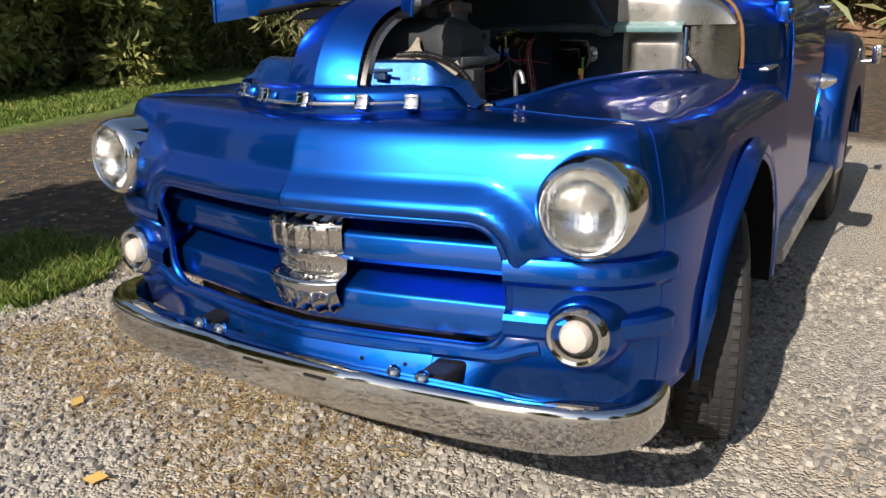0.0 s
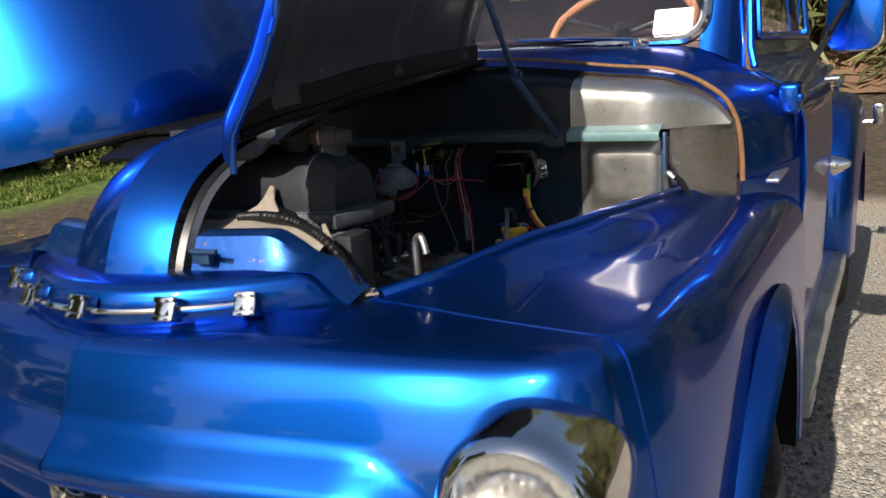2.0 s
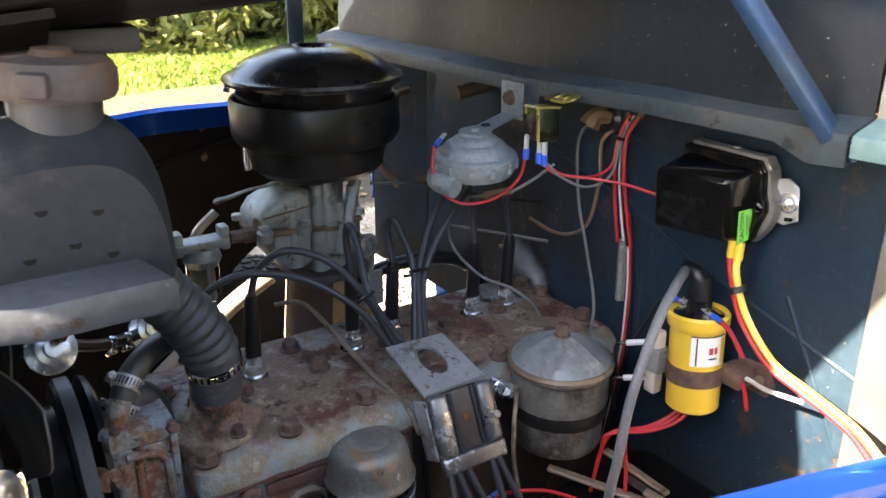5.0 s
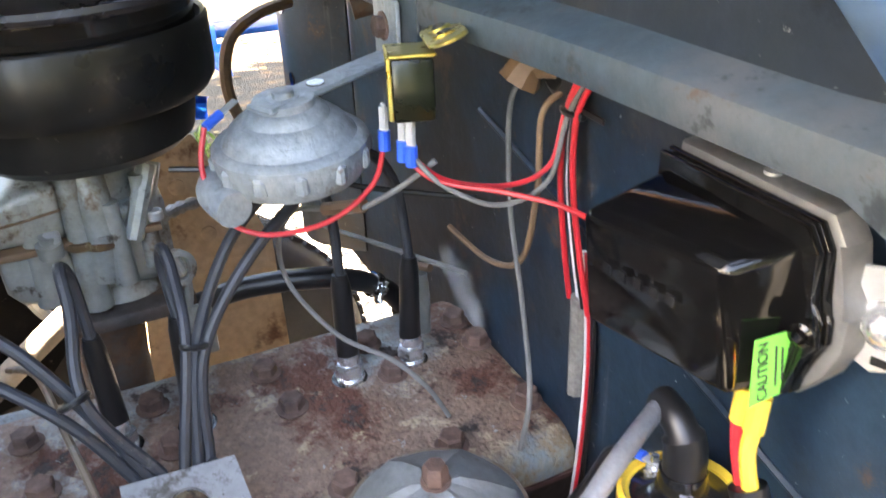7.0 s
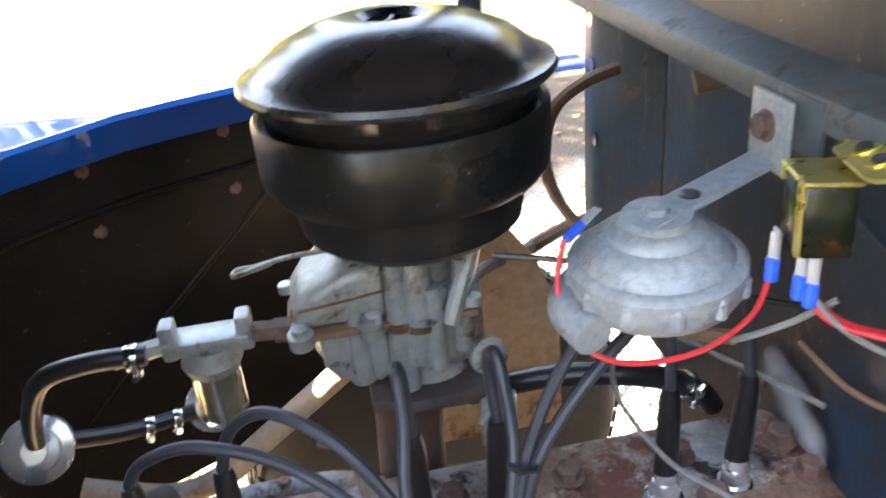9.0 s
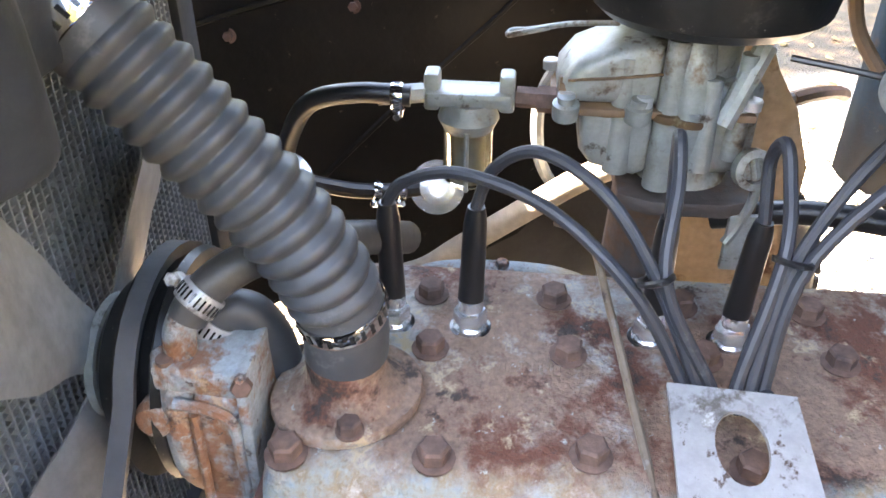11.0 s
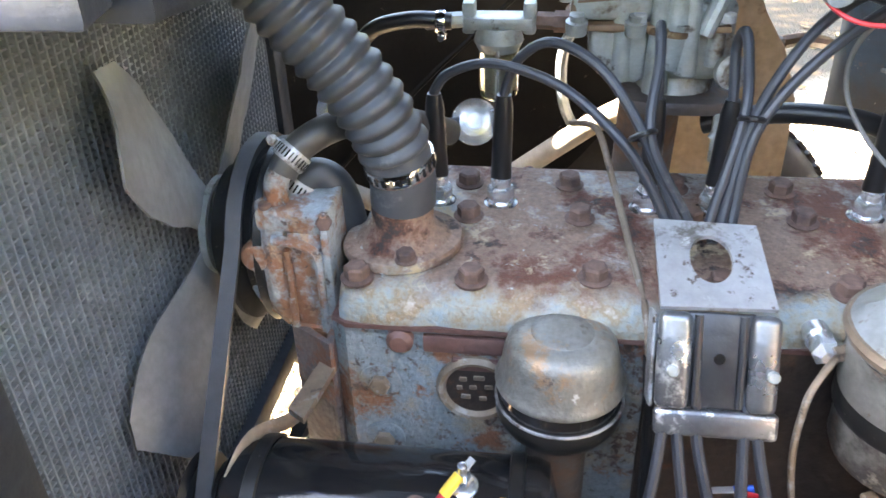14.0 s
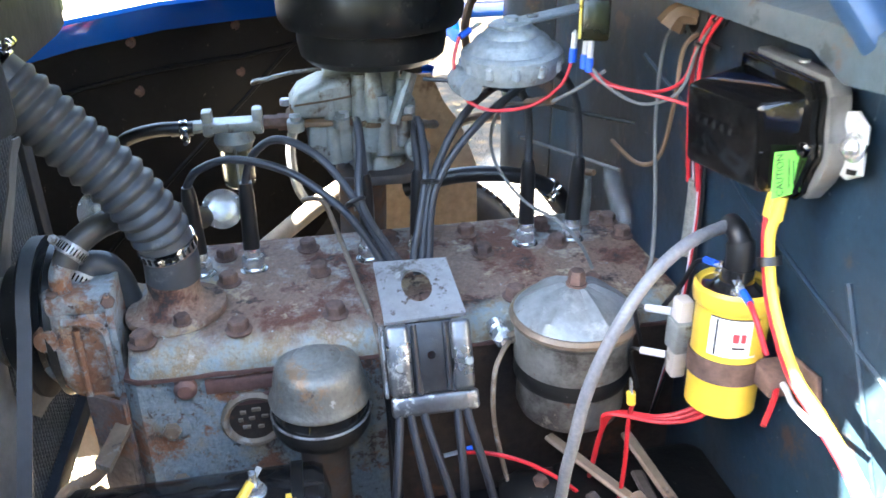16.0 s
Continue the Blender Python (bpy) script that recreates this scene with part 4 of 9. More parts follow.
# the seam between front panel and fenders
for side in (1, -1):
    pts = [skin_f(S_SEAM + 0.002, z, side) for z in FZ] + [deck(S_SEAM + 0.002, v, side) for v in lin(0.1, 1, 8)]
    part("fender_seam", tube(B(), pts, 0.0022, 6), BLUE, truck)

# rounded moulding round the grille opening
bm = B()
hw, z0, z1, rr_ = 0.535, 0.515, 0.815, 0.085
loop = []
for cx, cz, a0 in ((hw - rr_, z1 - rr_, 90), (hw - rr_, z0 + rr_, 0), (-hw + rr_, z0 + rr_, -90), (-hw + rr_, z1 - rr_, -180)):
    for q in range(9):
        a = radians(a0 - q * 11.25)
        loop.append((cx + rr_ * math.cos(a), cz + rr_ * math.sin(a)))
full = []
for i in range(len(loop)):
    a, b = loop[i], loop[(i + 1) % len(loop)]
    n = max(1, round(math.dist(a, b) / 0.04))
    full += [(a[0] + (b[0] - a[0]) * q / n, a[1] + (b[1] - a[1]) * q / n) for q in range(n)]
pts = []
for x, z in full:
    s = interp(abs(x), PX, _len)
    p = skin_f(s, z, 1 if x >= 0 else -1)
    pts.append(Vector((x, p.y + 0.008, z)))
tube(bm, pts, 0.011, 10, closed=True)
part("grille_surround", bm, BLUE, truck)

# black sheet added for the shade in the hollow behind the grille
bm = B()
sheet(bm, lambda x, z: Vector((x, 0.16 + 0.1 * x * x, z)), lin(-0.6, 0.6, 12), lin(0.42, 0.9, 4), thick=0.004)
part("grille_shade_sheet", bm, APRON, truck, "black sheet standing for the shade behind the grille")

# two grille bars with a sloping face, and their ends on the fenders
for zc in (0.742, 0.602):
    bm = B()
    low = 0.060 if zc > 0.7 else 0.080
    sec = [(0.085, 0.054), (0.002, 0.011), (-0.003, 0.007), (-0.006, 0.001), (-0.010, 0.012 - low), (0.000, -low), (0.085, -low)]
    for side in (1, -1):
        rows = []
        for x in lin(0.0, 0.556, 22):
            s = interp(x, PX, _len)
            y0 = plan(s)[1] + 0.046
            rows.append([bm.verts.new((side * x, y0 + dy, zc + dz)) for dy, dz in sec])
        for a, b in zip(rows, rows[1:]):
            for j in range(len(sec) - 1):
                bm.faces.new((a[j], b[j], b[j + 1], a[j + 1]))
    part("grille_bar", bm, BLUE, truck, sharp=25)
for side in (1, -1):
    for zc, x0, x1, hh in ((0.712, 0.528, 0.84, 0.032), (0.588, 0.528, 0.838, 0.028)):
        bm = B()
        rows = []
        s0, s1 = interp(x0, PX[:96], _len[:96]), interp(x1, PX[:96], _len[:96])
        for q in lin(0, 1, 26):
            s = s0 + (s1 - s0) * q
            x, y = plan(s)
            nx, ny = inward(s)
            end = 1 - smooth(q, 0.94, 1.0) * 0.9
            o = 0.026 * end
            rows.append([bm.verts.new((side * (x - nx * e), y - ny * e, zc + dz)) for e, dz in ((-0.006, hh * 1.1 * end), (o * 0.7, hh * end), (o, hh * 0.6 * end), (o * 1.05, -hh * 0.5 * end), (o * 0.6, -hh * 0.95 * end), (-0.006, -hh * 1.1 * end))])
        for a, b in zip(rows, rows[1:]):
            for j in range(5):
                bm.faces.new((a[j], b[j], b[j + 1], a[j + 1]))
        bm.faces.new(rows[-1])
        part("bar_end_moulding", bm, BLUE, truck, sharp=30)

# chrome centre piece: ribbed top, fluted upper step, scripted band, fluted lower step
BADGE = [(0.085, 0.790), (0.040, 0.784), (0.004, 0.776), (-0.010, 0.771), (-0.016, 0.763), (-0.016, 0.712), (-0.010, 0.700), (0.000, 0.692),
         (0.004, 0.676), (0.002, 0.646), (-0.010, 0.640), (-0.030, 0.634), (-0.038, 0.626), (-0.038, 0.612), (-0.022, 0.572), (-0.002, 0.546), (0.020, 0.536), (0.060, 0.534)]


def badge_pt(x, k):
    """The badge's skin: x across, k the place along its profile."""
    n = len(BADGE)
    y = interp(k, range(n), [p[0] for p in BADGE])
    z = interp(k, range(n), [p[1] for p in BADGE])
    u = x / 0.104
    ridge = 0.5 + 0.5 * math.cos(u * math.pi * 5.0)
    if k < 3:
        z += 0.0050 * (max(0.0, ridge) ** 6) * min(1.0, k + 0.3)
    elif 3.6 < k < 6.4:
        y -= 0.0055 * max(0.0, ridge) ** 5
    elif k > 13:
        y -= 0.0060 * max(0.0, ridge) ** 4 * min(1.0, (k - 13) * 0.9)
        z -= 0.0025 * max(0.0, ridge) ** 4
    w = interp(k, [0, 3, 7, 10, 12, 17], [0.088, 0.112, 0.110, 0.103, 0.104, 0.092])
    return Vector((0.008 + u * w, y - 0.030 + 0.030 * u * u * (0.6 if k < 3 else 1.0), z))


bm = B()
sheet(bm, badge_pt, lin(-0.104, 0.104, 90), [q * 0.25 for q in range(69)], thick=0.004)
centre = part("grille_badge", bm, CHROMEOLD, truck, "pitted chrome badge with fluted upper and lower steps", sharp=50)
bm = B()
tube(bm, [badge_pt(x, 11.9) + Vector((0, -0.001, 0.001)) for x in lin(-0.104, 0.104, 30)], 0.0035, 8)
part("edge_bead", bm, CHROME, centre)
part("edge_bead", tube(B(), [badge_pt(x, 3.6) + Vector((0, 0.001, 0.000)) for x in lin(-0.104, 0.104, 30)], 0.0030, 8), CHROME, centre)
bm = B()
for i in range(9):
    x = -0.073 + i * 0.0165
    h = 0.010 if i in (0, 4) else 0.005 + 0.002 * (i % 2)
    pts = [badge_pt(x + dx, 8.6) + Vector((0, -0.0022, dz)) for dx, dz in ((0, -0.008), (0.004, h), (0.0075, h * 0.3), (0.009, -0.006), (0.0155, -0.007))]
    tube(bm, spline(pts, 4), 0.0014, 5)
tagged(part("script_mark", bm, CHROME, centre), kind="stuff")

# lower lip and valance
bm = B()
pts = []
for x in lin(-0.60, 0.60, 40):
    s = interp(abs(x), PX, _len)
    pts.append(Vector((x, plan(s)[1] + 0.012, 0.505 - 0.012 * math.cos(x / 0.6 * 1.57) + 0.03 * smooth(abs(x), 0.5, 0.6))))
tube(bm, pts, 0.021, 10)
part("lower_grille_lip", bm, BLUE, truck)
bm = B()
def valance(x, v):
    p = skin_f(interp(abs(x), PX, _len), 0.488 - 0.062 * v, 1)
    return Vector((x, p.y - 0.004, p.z))


sheet(bm, valance, lin(-0.275, 0.36, 20), lin(0, 1, 6), thick=0.003)
val = part("front_valance", bm, BLUE, truck, "blue valance plate above the bumper")
for x in (-0.12, 0.19, 0.30):
    part("bolt_hole", lathe(B(), [(0.005, 0), (0.005, 0.002), (0, 0.002)], axis(valance(x, 0.4) - Vector((0, 0.001, 0)), (0, -0.84, 0.54)), 12), BLACK, val)

# lamps
for side in (1, -1):
    c = Vector((side * 0.704, 0.040, 0.862))
    d = Vector((side * 0.12, -1, 0.02)).normalized()
    m = axis(c, d)
    bm = B()
    lathe(bm, [(0.112, -0.13), (0.113, -0.06), (0.111, -0.03), (0.108, 0.0), (0.105, 0.018), (0.098, 0.032), (0.090, 0.038), (0.086, 0.034), (0.084, 0.024)], m, 48, caps=False)
    hl = part("headlight", bm, CHROME, truck, "round headlight with a chrome rim")
    bm = B()
    lathe(bm, [(0.0, -0.030), (0.03, -0.026), (0.06, -0.012), (0.084, 0.014)], m, 40, caps=False)
    part("reflector", bm, REFLECT, hl, "silver bowl reflector")
    bm = B()
    def lens_pt(rad, a):
        x, y = rad * math.cos(a), rad * math.sin(a)
        ribs = 0.0016 * math.sin(x * 520) * (1 if abs(y) > 0.012 else 0.4) + 0.0012 * math.sin(y * 260)
        return m @ Vector((x, y, 0.024 + 0.020 * (1 - (rad / 0.084) ** 2) + ribs))
    sheet(bm, lens_pt, lin(0.0001, 0.084, 26), lin(0, 2 * math.pi, 90))
    bmesh.ops.remove_doubles(bm, verts=bm.verts, dist=0.0002)
    part("lens", bm, GLASS, hl, "fluted clear glass lens").visible_shadow = False
    # parking lamp on a round pod
    c = Vector((side * 0.688, 0.045, 0.582))
    d = Vector((side * 0.10, -1, 0.05)).normalized()
    m = axis(c, d)
    bm = B()
    lathe(bm, [(0.105, -0.10), (0.098, -0.05), (0.084, -0.015), (0.071, 0.0)], m, 40, caps=False)
    pod = part("lamp_pod", bm, BLUE, truck)
    bm = B()
    lathe(bm, [(0.070, -0.012), (0.072, 0.0), (0.068, 0.016), (0.060, 0.024), (0.052, 0.022), (0.048, 0.012), (0.046, 0.006)], m, 40, caps=False)
    pl = part("parking_lamp", bm, CHROME, truck, "small round parking lamp with a chrome rim")
    bm = B()
    lathe(bm, [(0.047, 0.004), (0.036, 0.006), (0.034, 0.002)], m, 32, caps=False)
    part("gasket", bm, BLACK, pl)
    bm = B()
    lathe(bm, [(0.036, 0.003), (0.035, 0.018), (0.028, 0.030), (0.014, 0.036), (0.0, 0.0375)], m, 32)
    part("lens", bm, LENSWHITE, pl, "frosted white lens")
    bm = B()
    hexbolt(bm, m @ Matrix.Translation((side * 0.056, 0.0, 0.020)), 0.005, 0.004, n=10)
    part("screw", bm, CHROME, pl)

# front bumper
bm = B()
BX = [0.0, 0.25, 0.5, 0.66, 0.74, 0.79, 0.808, 0.806]
BY = [-0.172, -0.168, -0.146, -0.110, -0.068, -0.012, 0.06, 0.12]
BMX = 0.060                            # the bumper hangs a little to the truck's left
bp_ = spline([(x, y, 0) for x, y in zip(BX, BY)], 8)
sec = [(0.060, 0.048), (0.030, 0.054), (0.010, 0.0555), (0.001, 0.053), (-0.005, 0.046), (-0.007, 0.034), (-0.006, 0.0), (-0.005, -0.034), (-0.002, -0.046), (0.005, -0.053), (0.020, -0.054)]
curve = [(-p.x, p.y) for p in bp_[::-1]] + [(p.x, p.y) for p in bp_[1:]]
rows = []
for i, (x, y) in enumerate(curve):
    a, b = curve[max(0, i - 1)], curve[min(len(curve) - 1, i + 1)]
    d = Vector((b[0] - a[0], b[1] - a[1])).normalized()
    nx, ny = -d.y, d.x
    k = 1 - 0.12 * smooth(abs(x), 0.6, 0.8)
    mid = 1 - smooth(abs(x), 0.195, 0.215)
    rows.append([bm.verts.new((BMX + x + nx * e, y + ny * e - 0.007 * mid, 0.434 + dz * k + (0.005 * mid if dz < 0 else 0))) for e, dz in sec])
for a, b in zip(rows, rows[1:]):
    for j in range(len(sec) - 1):
        bm.faces.new((a[j], b[j], b[j + 1], a[j + 1]))
bumper = part("front_bumper", bm, CHROME, truck, "curved chrome front bumper", sharp=40)
for x in (-0.276, -0.201, 0.329, 0.399):
    bm = B()
    lathe(bm, [(0.016, 0), (0.0165, 0.006), (0.011, 0.013), (0.0, 0.016)], axis((x, -0.130 + 0.10 * (x - 0.06) ** 2, 0.487), (0, -0.35, 0.94)), 14)
    part("bolt", bm, CHROME, bumper, "round-headed chrome bolt")
for x in (-0.035, 0.152):
    part("slot", box(B(), (x, -0.187, 0.462), (0.062, 0.004, 0.007), bev=0.0015, seg=1), BLACK, bumper)
part("plate_hole", lathe(B(), [(0.006, 0), (0.006, 0.002), (0, 0.002)], axis((0.345, -0.166, 0.430), (0.1, -1, 0)), 12), BLACK, bumper)
for x in (-0.29, 0.405):
    part("bumper_bracket", box(B(), (x, 0.02, 0.462), (0.075, 0.24, 0.045), bev=0.012, seg=3), BLACKOIL, bumper)

# raised nose lip with the chrome emblem
bm = B()
def nose_lip(x, v):
    y0 = 0.042 + 1.50 * (x + 0.026) ** 2
    prof = [(0.0, 1.006), (-0.004, 1.02), (-0.003, 1.05), (0.004, 1.066), (0.018, 1.076), (0.05, 1.080), (0.10, 1.078)]
    k = v * (len(prof) - 1)
    dy = interp(k, range(len(prof)), [p[0] for p in prof])
    z = interp(k, range(len(prof)), [p[1] for p in prof])
    e = smooth(abs(x), 0.285, 0.345)
    return Vector((x, y0 + dy * (1 - e * 0.4), 1.012 + (z - 1.012) * (1 - 0.85 * e)))
sheet(bm, nose_lip, lin(-0.35, 0.35, 60), lin(0, 1, 19), thick=0.003)
lip = part("nose_lip", bm, BLUE, truck, "raised blue nose panel carrying a chrome emblem")


def emblem_block(x, w):
    """A plain chrome block standing on the nose lip, with a shallow recess in its face."""
    y = nose_lip(x, 0.3).y - 0.017
    tilt = math.atan(1.2 * (x + 0.026))
    m = axis((x, y, 1.050 - 0.03 * x), (math.sin(tilt), -math.cos(tilt), 0.42))
    block_ = part("emblem_block", box(B(), (0, 0, 0), (2 * w, 0.036, 0.026), m, bev=0.003, seg=2), CHROME, lip, "plain chrome emblem block")
    for cy in (-0.0135, 0.0135):
        part("raised_bar", box(B(), (0, cy, 0.0135), (2 * w, 0.0085, 0.005), m, bev=0.0016, seg=2), CHROME, block_)


for x, w in ((-0.245, 0.0165), (-0.125, 0.0160), (0.004, 0.0165), (0.142, 0.0170), (0.238, 0.0170)):
    emblem_block(x, w)
bm = B()
tube(bm, [nose_lip(x, 0.3) + Vector((0, -0.013, 0.0)) for x in lin(-0.242, 0.236, 30)], 0.0050, 8)
part("joining_bar", bm, CHROME, lip)

# fixed centre arch that the hood halves close against
bm = B()
ARCH = spline([(0, 0.112, 1.066), (0, 0.128, 1.11), (0, 0.160, 1.165), (0, 0.210, 1.215), (0, 0.28, 1.250), (0, 0.36, 1.268), (0, 0.44, 1.276)], 6)
def arch_pt(u, v):
    k = u * (len(ARCH) - 1)
    i = int(min(k, len(ARCH) - 2))
    p = ARCH[i].lerp(ARCH[i + 1], k - i)
    t = (ARCH[i + 1] - ARCH[i]).normalized()
    nrm = Vector((0, -t.z, t.y))
    return p + Vector((-0.026 + (v + 0.026) * (1 - 0.16 * u), 0, 0)) + nrm * (0.020 - 0.16 * abs(v + 0.026) - 0.9 * (v + 0.026) ** 2)
for v0, v1 in ((-0.134, -0.026), (-0.026, 0.082)):
    sheet(bm, arch_pt, lin(0, 1, 40), lin(v0, v1, 8), thick=0.0025)
arch = part("centre_arch", bm, BLUE, truck, "blue arched centre strip behind the nose", sharp=40)
bm = B()
sheet(bm, lambda u, v: arch_pt(u, 0.084 + 0.012 * v) + Vector((0, 0.01, -0.012)), lin(0, 0.8, 30), lin(0, 1, 3), thick=0.003)
part("welt_strip", bm, HOSEBLACK, arch)
bm = B()
sheet(bm, lambda u, v: arch_pt(u, -0.136 - 0.012 * v) + Vector((0, 0.01, -0.012)), lin(0, 0.8, 30), lin(0, 1, 3), thick=0.003)
part("welt_strip", bm, HOSEBLACK, arch)
bm = B()
sheet(bm, lambda u, v: arch_pt(u, 0.090 + 0.002 * v) + Vector((0.003, 0.016 + 0.012 * v, -0.014 - 0.008 * v)), lin(0.22, 0.72, 30), lin(0, 1, 3), thick=0.002)
part("pale_tape", bm, WHITEW, arch, "pale felt strip along the arch")
# latch plate and centre hinge rail
bm = B()
box(bm, (-0.02, 0.45, 1.262), (0.26, 0.14, 0.02), bev=0.004)
box(bm, (0.06, 0.47, 1.240), (0.05, 0.06, 0.05), bev=0.004)
part("latch_plate", bm, UNDER, truck)
# the rail is spread wide to keep sun off the engine
bm = B()
def rail_c(y):
    return Vector((0, y, interp(y, [0.26, 0.40, 0.7, 1.10], [1.258, 1.274, 1.299, 1.330])))
sheet(bm, lambda y, x: rail_c(y) + Vector((x, 0, -0.05 * (x + 0.03) ** 2 + 0.026 * smooth(x, 0.105, 0.155))), [0.40] + lin(0.46, 1.11, 13), lin(-0.262, 0.168, 20), thick=0.008)
part("hinge_rail", bm, APRON, truck, "dark dusty centre hinge rail of the hood")
# added sheet that closes the sun's gap ahead of the rail
bm = B()
sheet(bm, lambda y, x: Vector((x, y, interp(y, [0.27, 0.31, 0.36, 0.41, 0.45], [1.212, 1.236, 1.252, 1.260, 1.264]) - 0.05 * (x + 0.03) ** 2 + 0.030 * smooth(x, 0.115, 0.165))), lin(0.305, 0.45, 8), lin(-0.262, 0.180, 20), thick=0.006)
part("rail_sun_stop", bm, APRON, truck, "dark front end of the hinge rail, added to stop the sun")

# hood halves, raised
def wing(side):
    cx = -0.028
    def pt(u, v):
        # u from front to rear, v from the hinge up
        y0 = 0.135 if side > 0 else 0.206
        y = y0 + (1.09 - y0) * u
        fx = 0.075 * (1 - smooth(u, 0.0, 0.55)) if side > 0 else 0.030 * smooth(u, 0.4, 0.7)
        xs = interp(v, [0, 0.10, 0.22, 0.40, 0.65, 1.0], [0.180, 0.178, 0.196, 0.243, 0.312, 0.408])
        zs = interp(v, [0, 0.10, 0.22, 0.40, 0.65, 1.0], [0.0, 0.055, 0.115, 0.205, 0.33, 0.50])
        zb = interp(u, [0, 0.03, 0.08, 0.18, 0.3, 0.52, 1.0], [1.235, 1.250, 1.275, 1.291, 1.297, 1.314, 1.338] if side > 0 else [1.222, 1.228, 1.240, 1.259, 1.272, 1.288, 1.30])
        roll = 0.055 * (1 - smooth(u, 0.0, 0.05)) ** 1.6
        tuck = 0.045 * (1 - smooth(v, 0.0, 0.30)) * (1 - smooth(u, 0.0, 0.35))
        high = smooth(v, 0.40, 0.70)
        if side < 0:      # the front of this half curves round to face forward
            return Vector((cx - xs - fx - 0.24 * max(0.0, 1 - u / 0.34) ** 2, y, zb + zs))
        return Vector((cx + xs + fx * (1 - 0.4 * high) + roll * (1 - high) - tuck, y, zb + zs))
    us = [0, 0.006, 0.014, 0.024, 0.036, 0.05, 0.08, 0.12] + lin(0.17, 1, 20)
    b = B()
    sheet(b, pt, us, lin(0, 1, 26), thick=0.003)
    w = part("hood_half", b, [BLUE, UNDER], truck, "raised blue hood half with a dark underside", sharp=60)
    inner = Vector((-side, 0, 0.3))
    for p in w.data.polygons:
        p.material_index = 0 if p.normal.dot(inner) > 0 or (p.center.y < 0.16) else 1
    # ribs and flanges of the underside
    for u0, wd in ((0.20, 0.085), (0.62, 0.06), (0.93, 0.06)):
        b = B()
        sheet(b, lambda u, v: pt(u, v) + Vector((side * (0.004 + 0.004 * max(0.0, math.sin((u - u0 + wd / 2) / wd * math.pi))), 0, 0)), lin(u0 - wd / 2, u0 + wd / 2, 8), lin(0.04, 0.98, 20))
        part("stiffening_rib", b, UNDER, w)
    b = B()
    tube(b, [pt(u, 0.0) + Vector((side * 0.004, 0, 0.004)) for u in lin(0.08, 1, 16)], 0.009, 8)
    sheet(b, lambda u, v: pt(u, 0) + Vector((side * (0.004 + 0.003 * v), 0, 0.05 * v)), lin(0.08, 1, 16), lin(0, 1, 3), thick=0.003)
    part("hinge_flange", b, APRON, w)
    b = B()
    tube(b, [pt(0.0, v) for v in lin(0, 0.36, 12)], 0.005, 8)
    part("front_edge", b, BLUE, w)
    b = B()
    tube(b, [pt(0.0, v) for v in lin(0.40, 1, 12)], 0.005, 8)
    part("front_edge", b, BLUE, w)
    b = B()
    lathe(b, [(0.006, 0), (0.006, 0.002), (0, 0.003)], axis(pt(0.275, 0.13) + Vector((side * 0.018, 0, 0)), (side, 0, -0.2)), 10)
    part("rib_hole", b, BLACK, w)
    return pt


wing_l, wing_r = wing(1), wing(-1)
for side, pt in ((1, wing_l), (-1, wing_r)):
    b = B()
    low, joint, top = Vector((side * 0.385, 1.035, 1.160)), Vector((side * 0.318, 0.93, 1.318)), pt(0.70, 0.62)
    if side < 0:
        low, joint = Vector((-0.500, 0.918, 1.070)), Vector((-0.470, 0.905, 1.260))
    for a, c, w_ in ((low, joint, 0.013), (joint + Vector((side * 0.006, 0, 0)), top, 0.011)):
        d = (c - a)
        mm = axis(a, d, (side, 0.4, 0))
        box(b, (0, 0, d.length / 2), (w_ * 2, 0.013, d.length), mm, bev=0.003, seg=2)
    hexbolt(b, axis(joint + Vector((side * 0.012, 0, 0)), (side, 0, 0)), 0.009, 0.008, 0.012)
    hexbolt(b, axis(low + Vector((side * 0.004, 0, 0)), (side, 0, 0)), 0.008, 0.008, 0.012)
    part("hood_stay", b, BLUEOLD, truck, "flat folding hood stay of worn blue steel")

# cowl, firewall and cab
SEAM = spline([(0, 1.14, 1.345), (0.25, 1.152, 1.338), (0.449, 1.178, 1.312), (0.60, 1.183, 1.292), (0.70, 1.184, 1.240), (0.738, 1.185, 1.180), (0.750, 1.185, 1.11), (0.753, 1.185, 1.043)], 8)
BASE = spline([(0, 1.385, 1.368), (0.30, 1.378, 1.361), (0.50, 1.372, 1.352), (0.60, 1.372, 1.345), (0.655, 1.388, 1.325), (0.705, 1.422, 1.294), (0.745, 1.432, 1.268), (0.79, 1.436, 1.238), (0.826, 1.452, 1.17), (0.836, 1.457, 1.09), (0.838, 1.458, 1.043)], 8)


def on(curve_, q):
    k = q * (len(curve_) - 1)
    i = int(min(k, len(curve_) - 2))
    return curve_[i].lerp(curve_[i + 1], k - i)


bm = B()
for side in (1, -1):
    def cowl(q, v):
        a, c = on(SEAM, q), on(BASE, q)
        p = a.lerp(c, v)
        p.z += 0.014 * math.sin(v * math.pi) * (1 - q)
        p.x += 0.012 * math.sin(v * math.pi) * q
        return Vector((side * p.x, p.y, p.z))
    sheet(bm, cowl, lin(0, 1, 40), lin(0.03, 1, 10))
bmesh.ops.remove_doubles(bm, verts=bm.verts, dist=0.0005)
part("cowl", bm, BLUE, truck, "blue cowl in front of the windshield")
zseam = ([p.x for p in SEAM], [p.z for p in SEAM])
yseam = ([p.x for p in SEAM], [p.y for p in SEAM])


BULGE_V = [0, 0.2, 0.33, 0.43, 0.52, 0.60, 0.68, 0.84, 1]


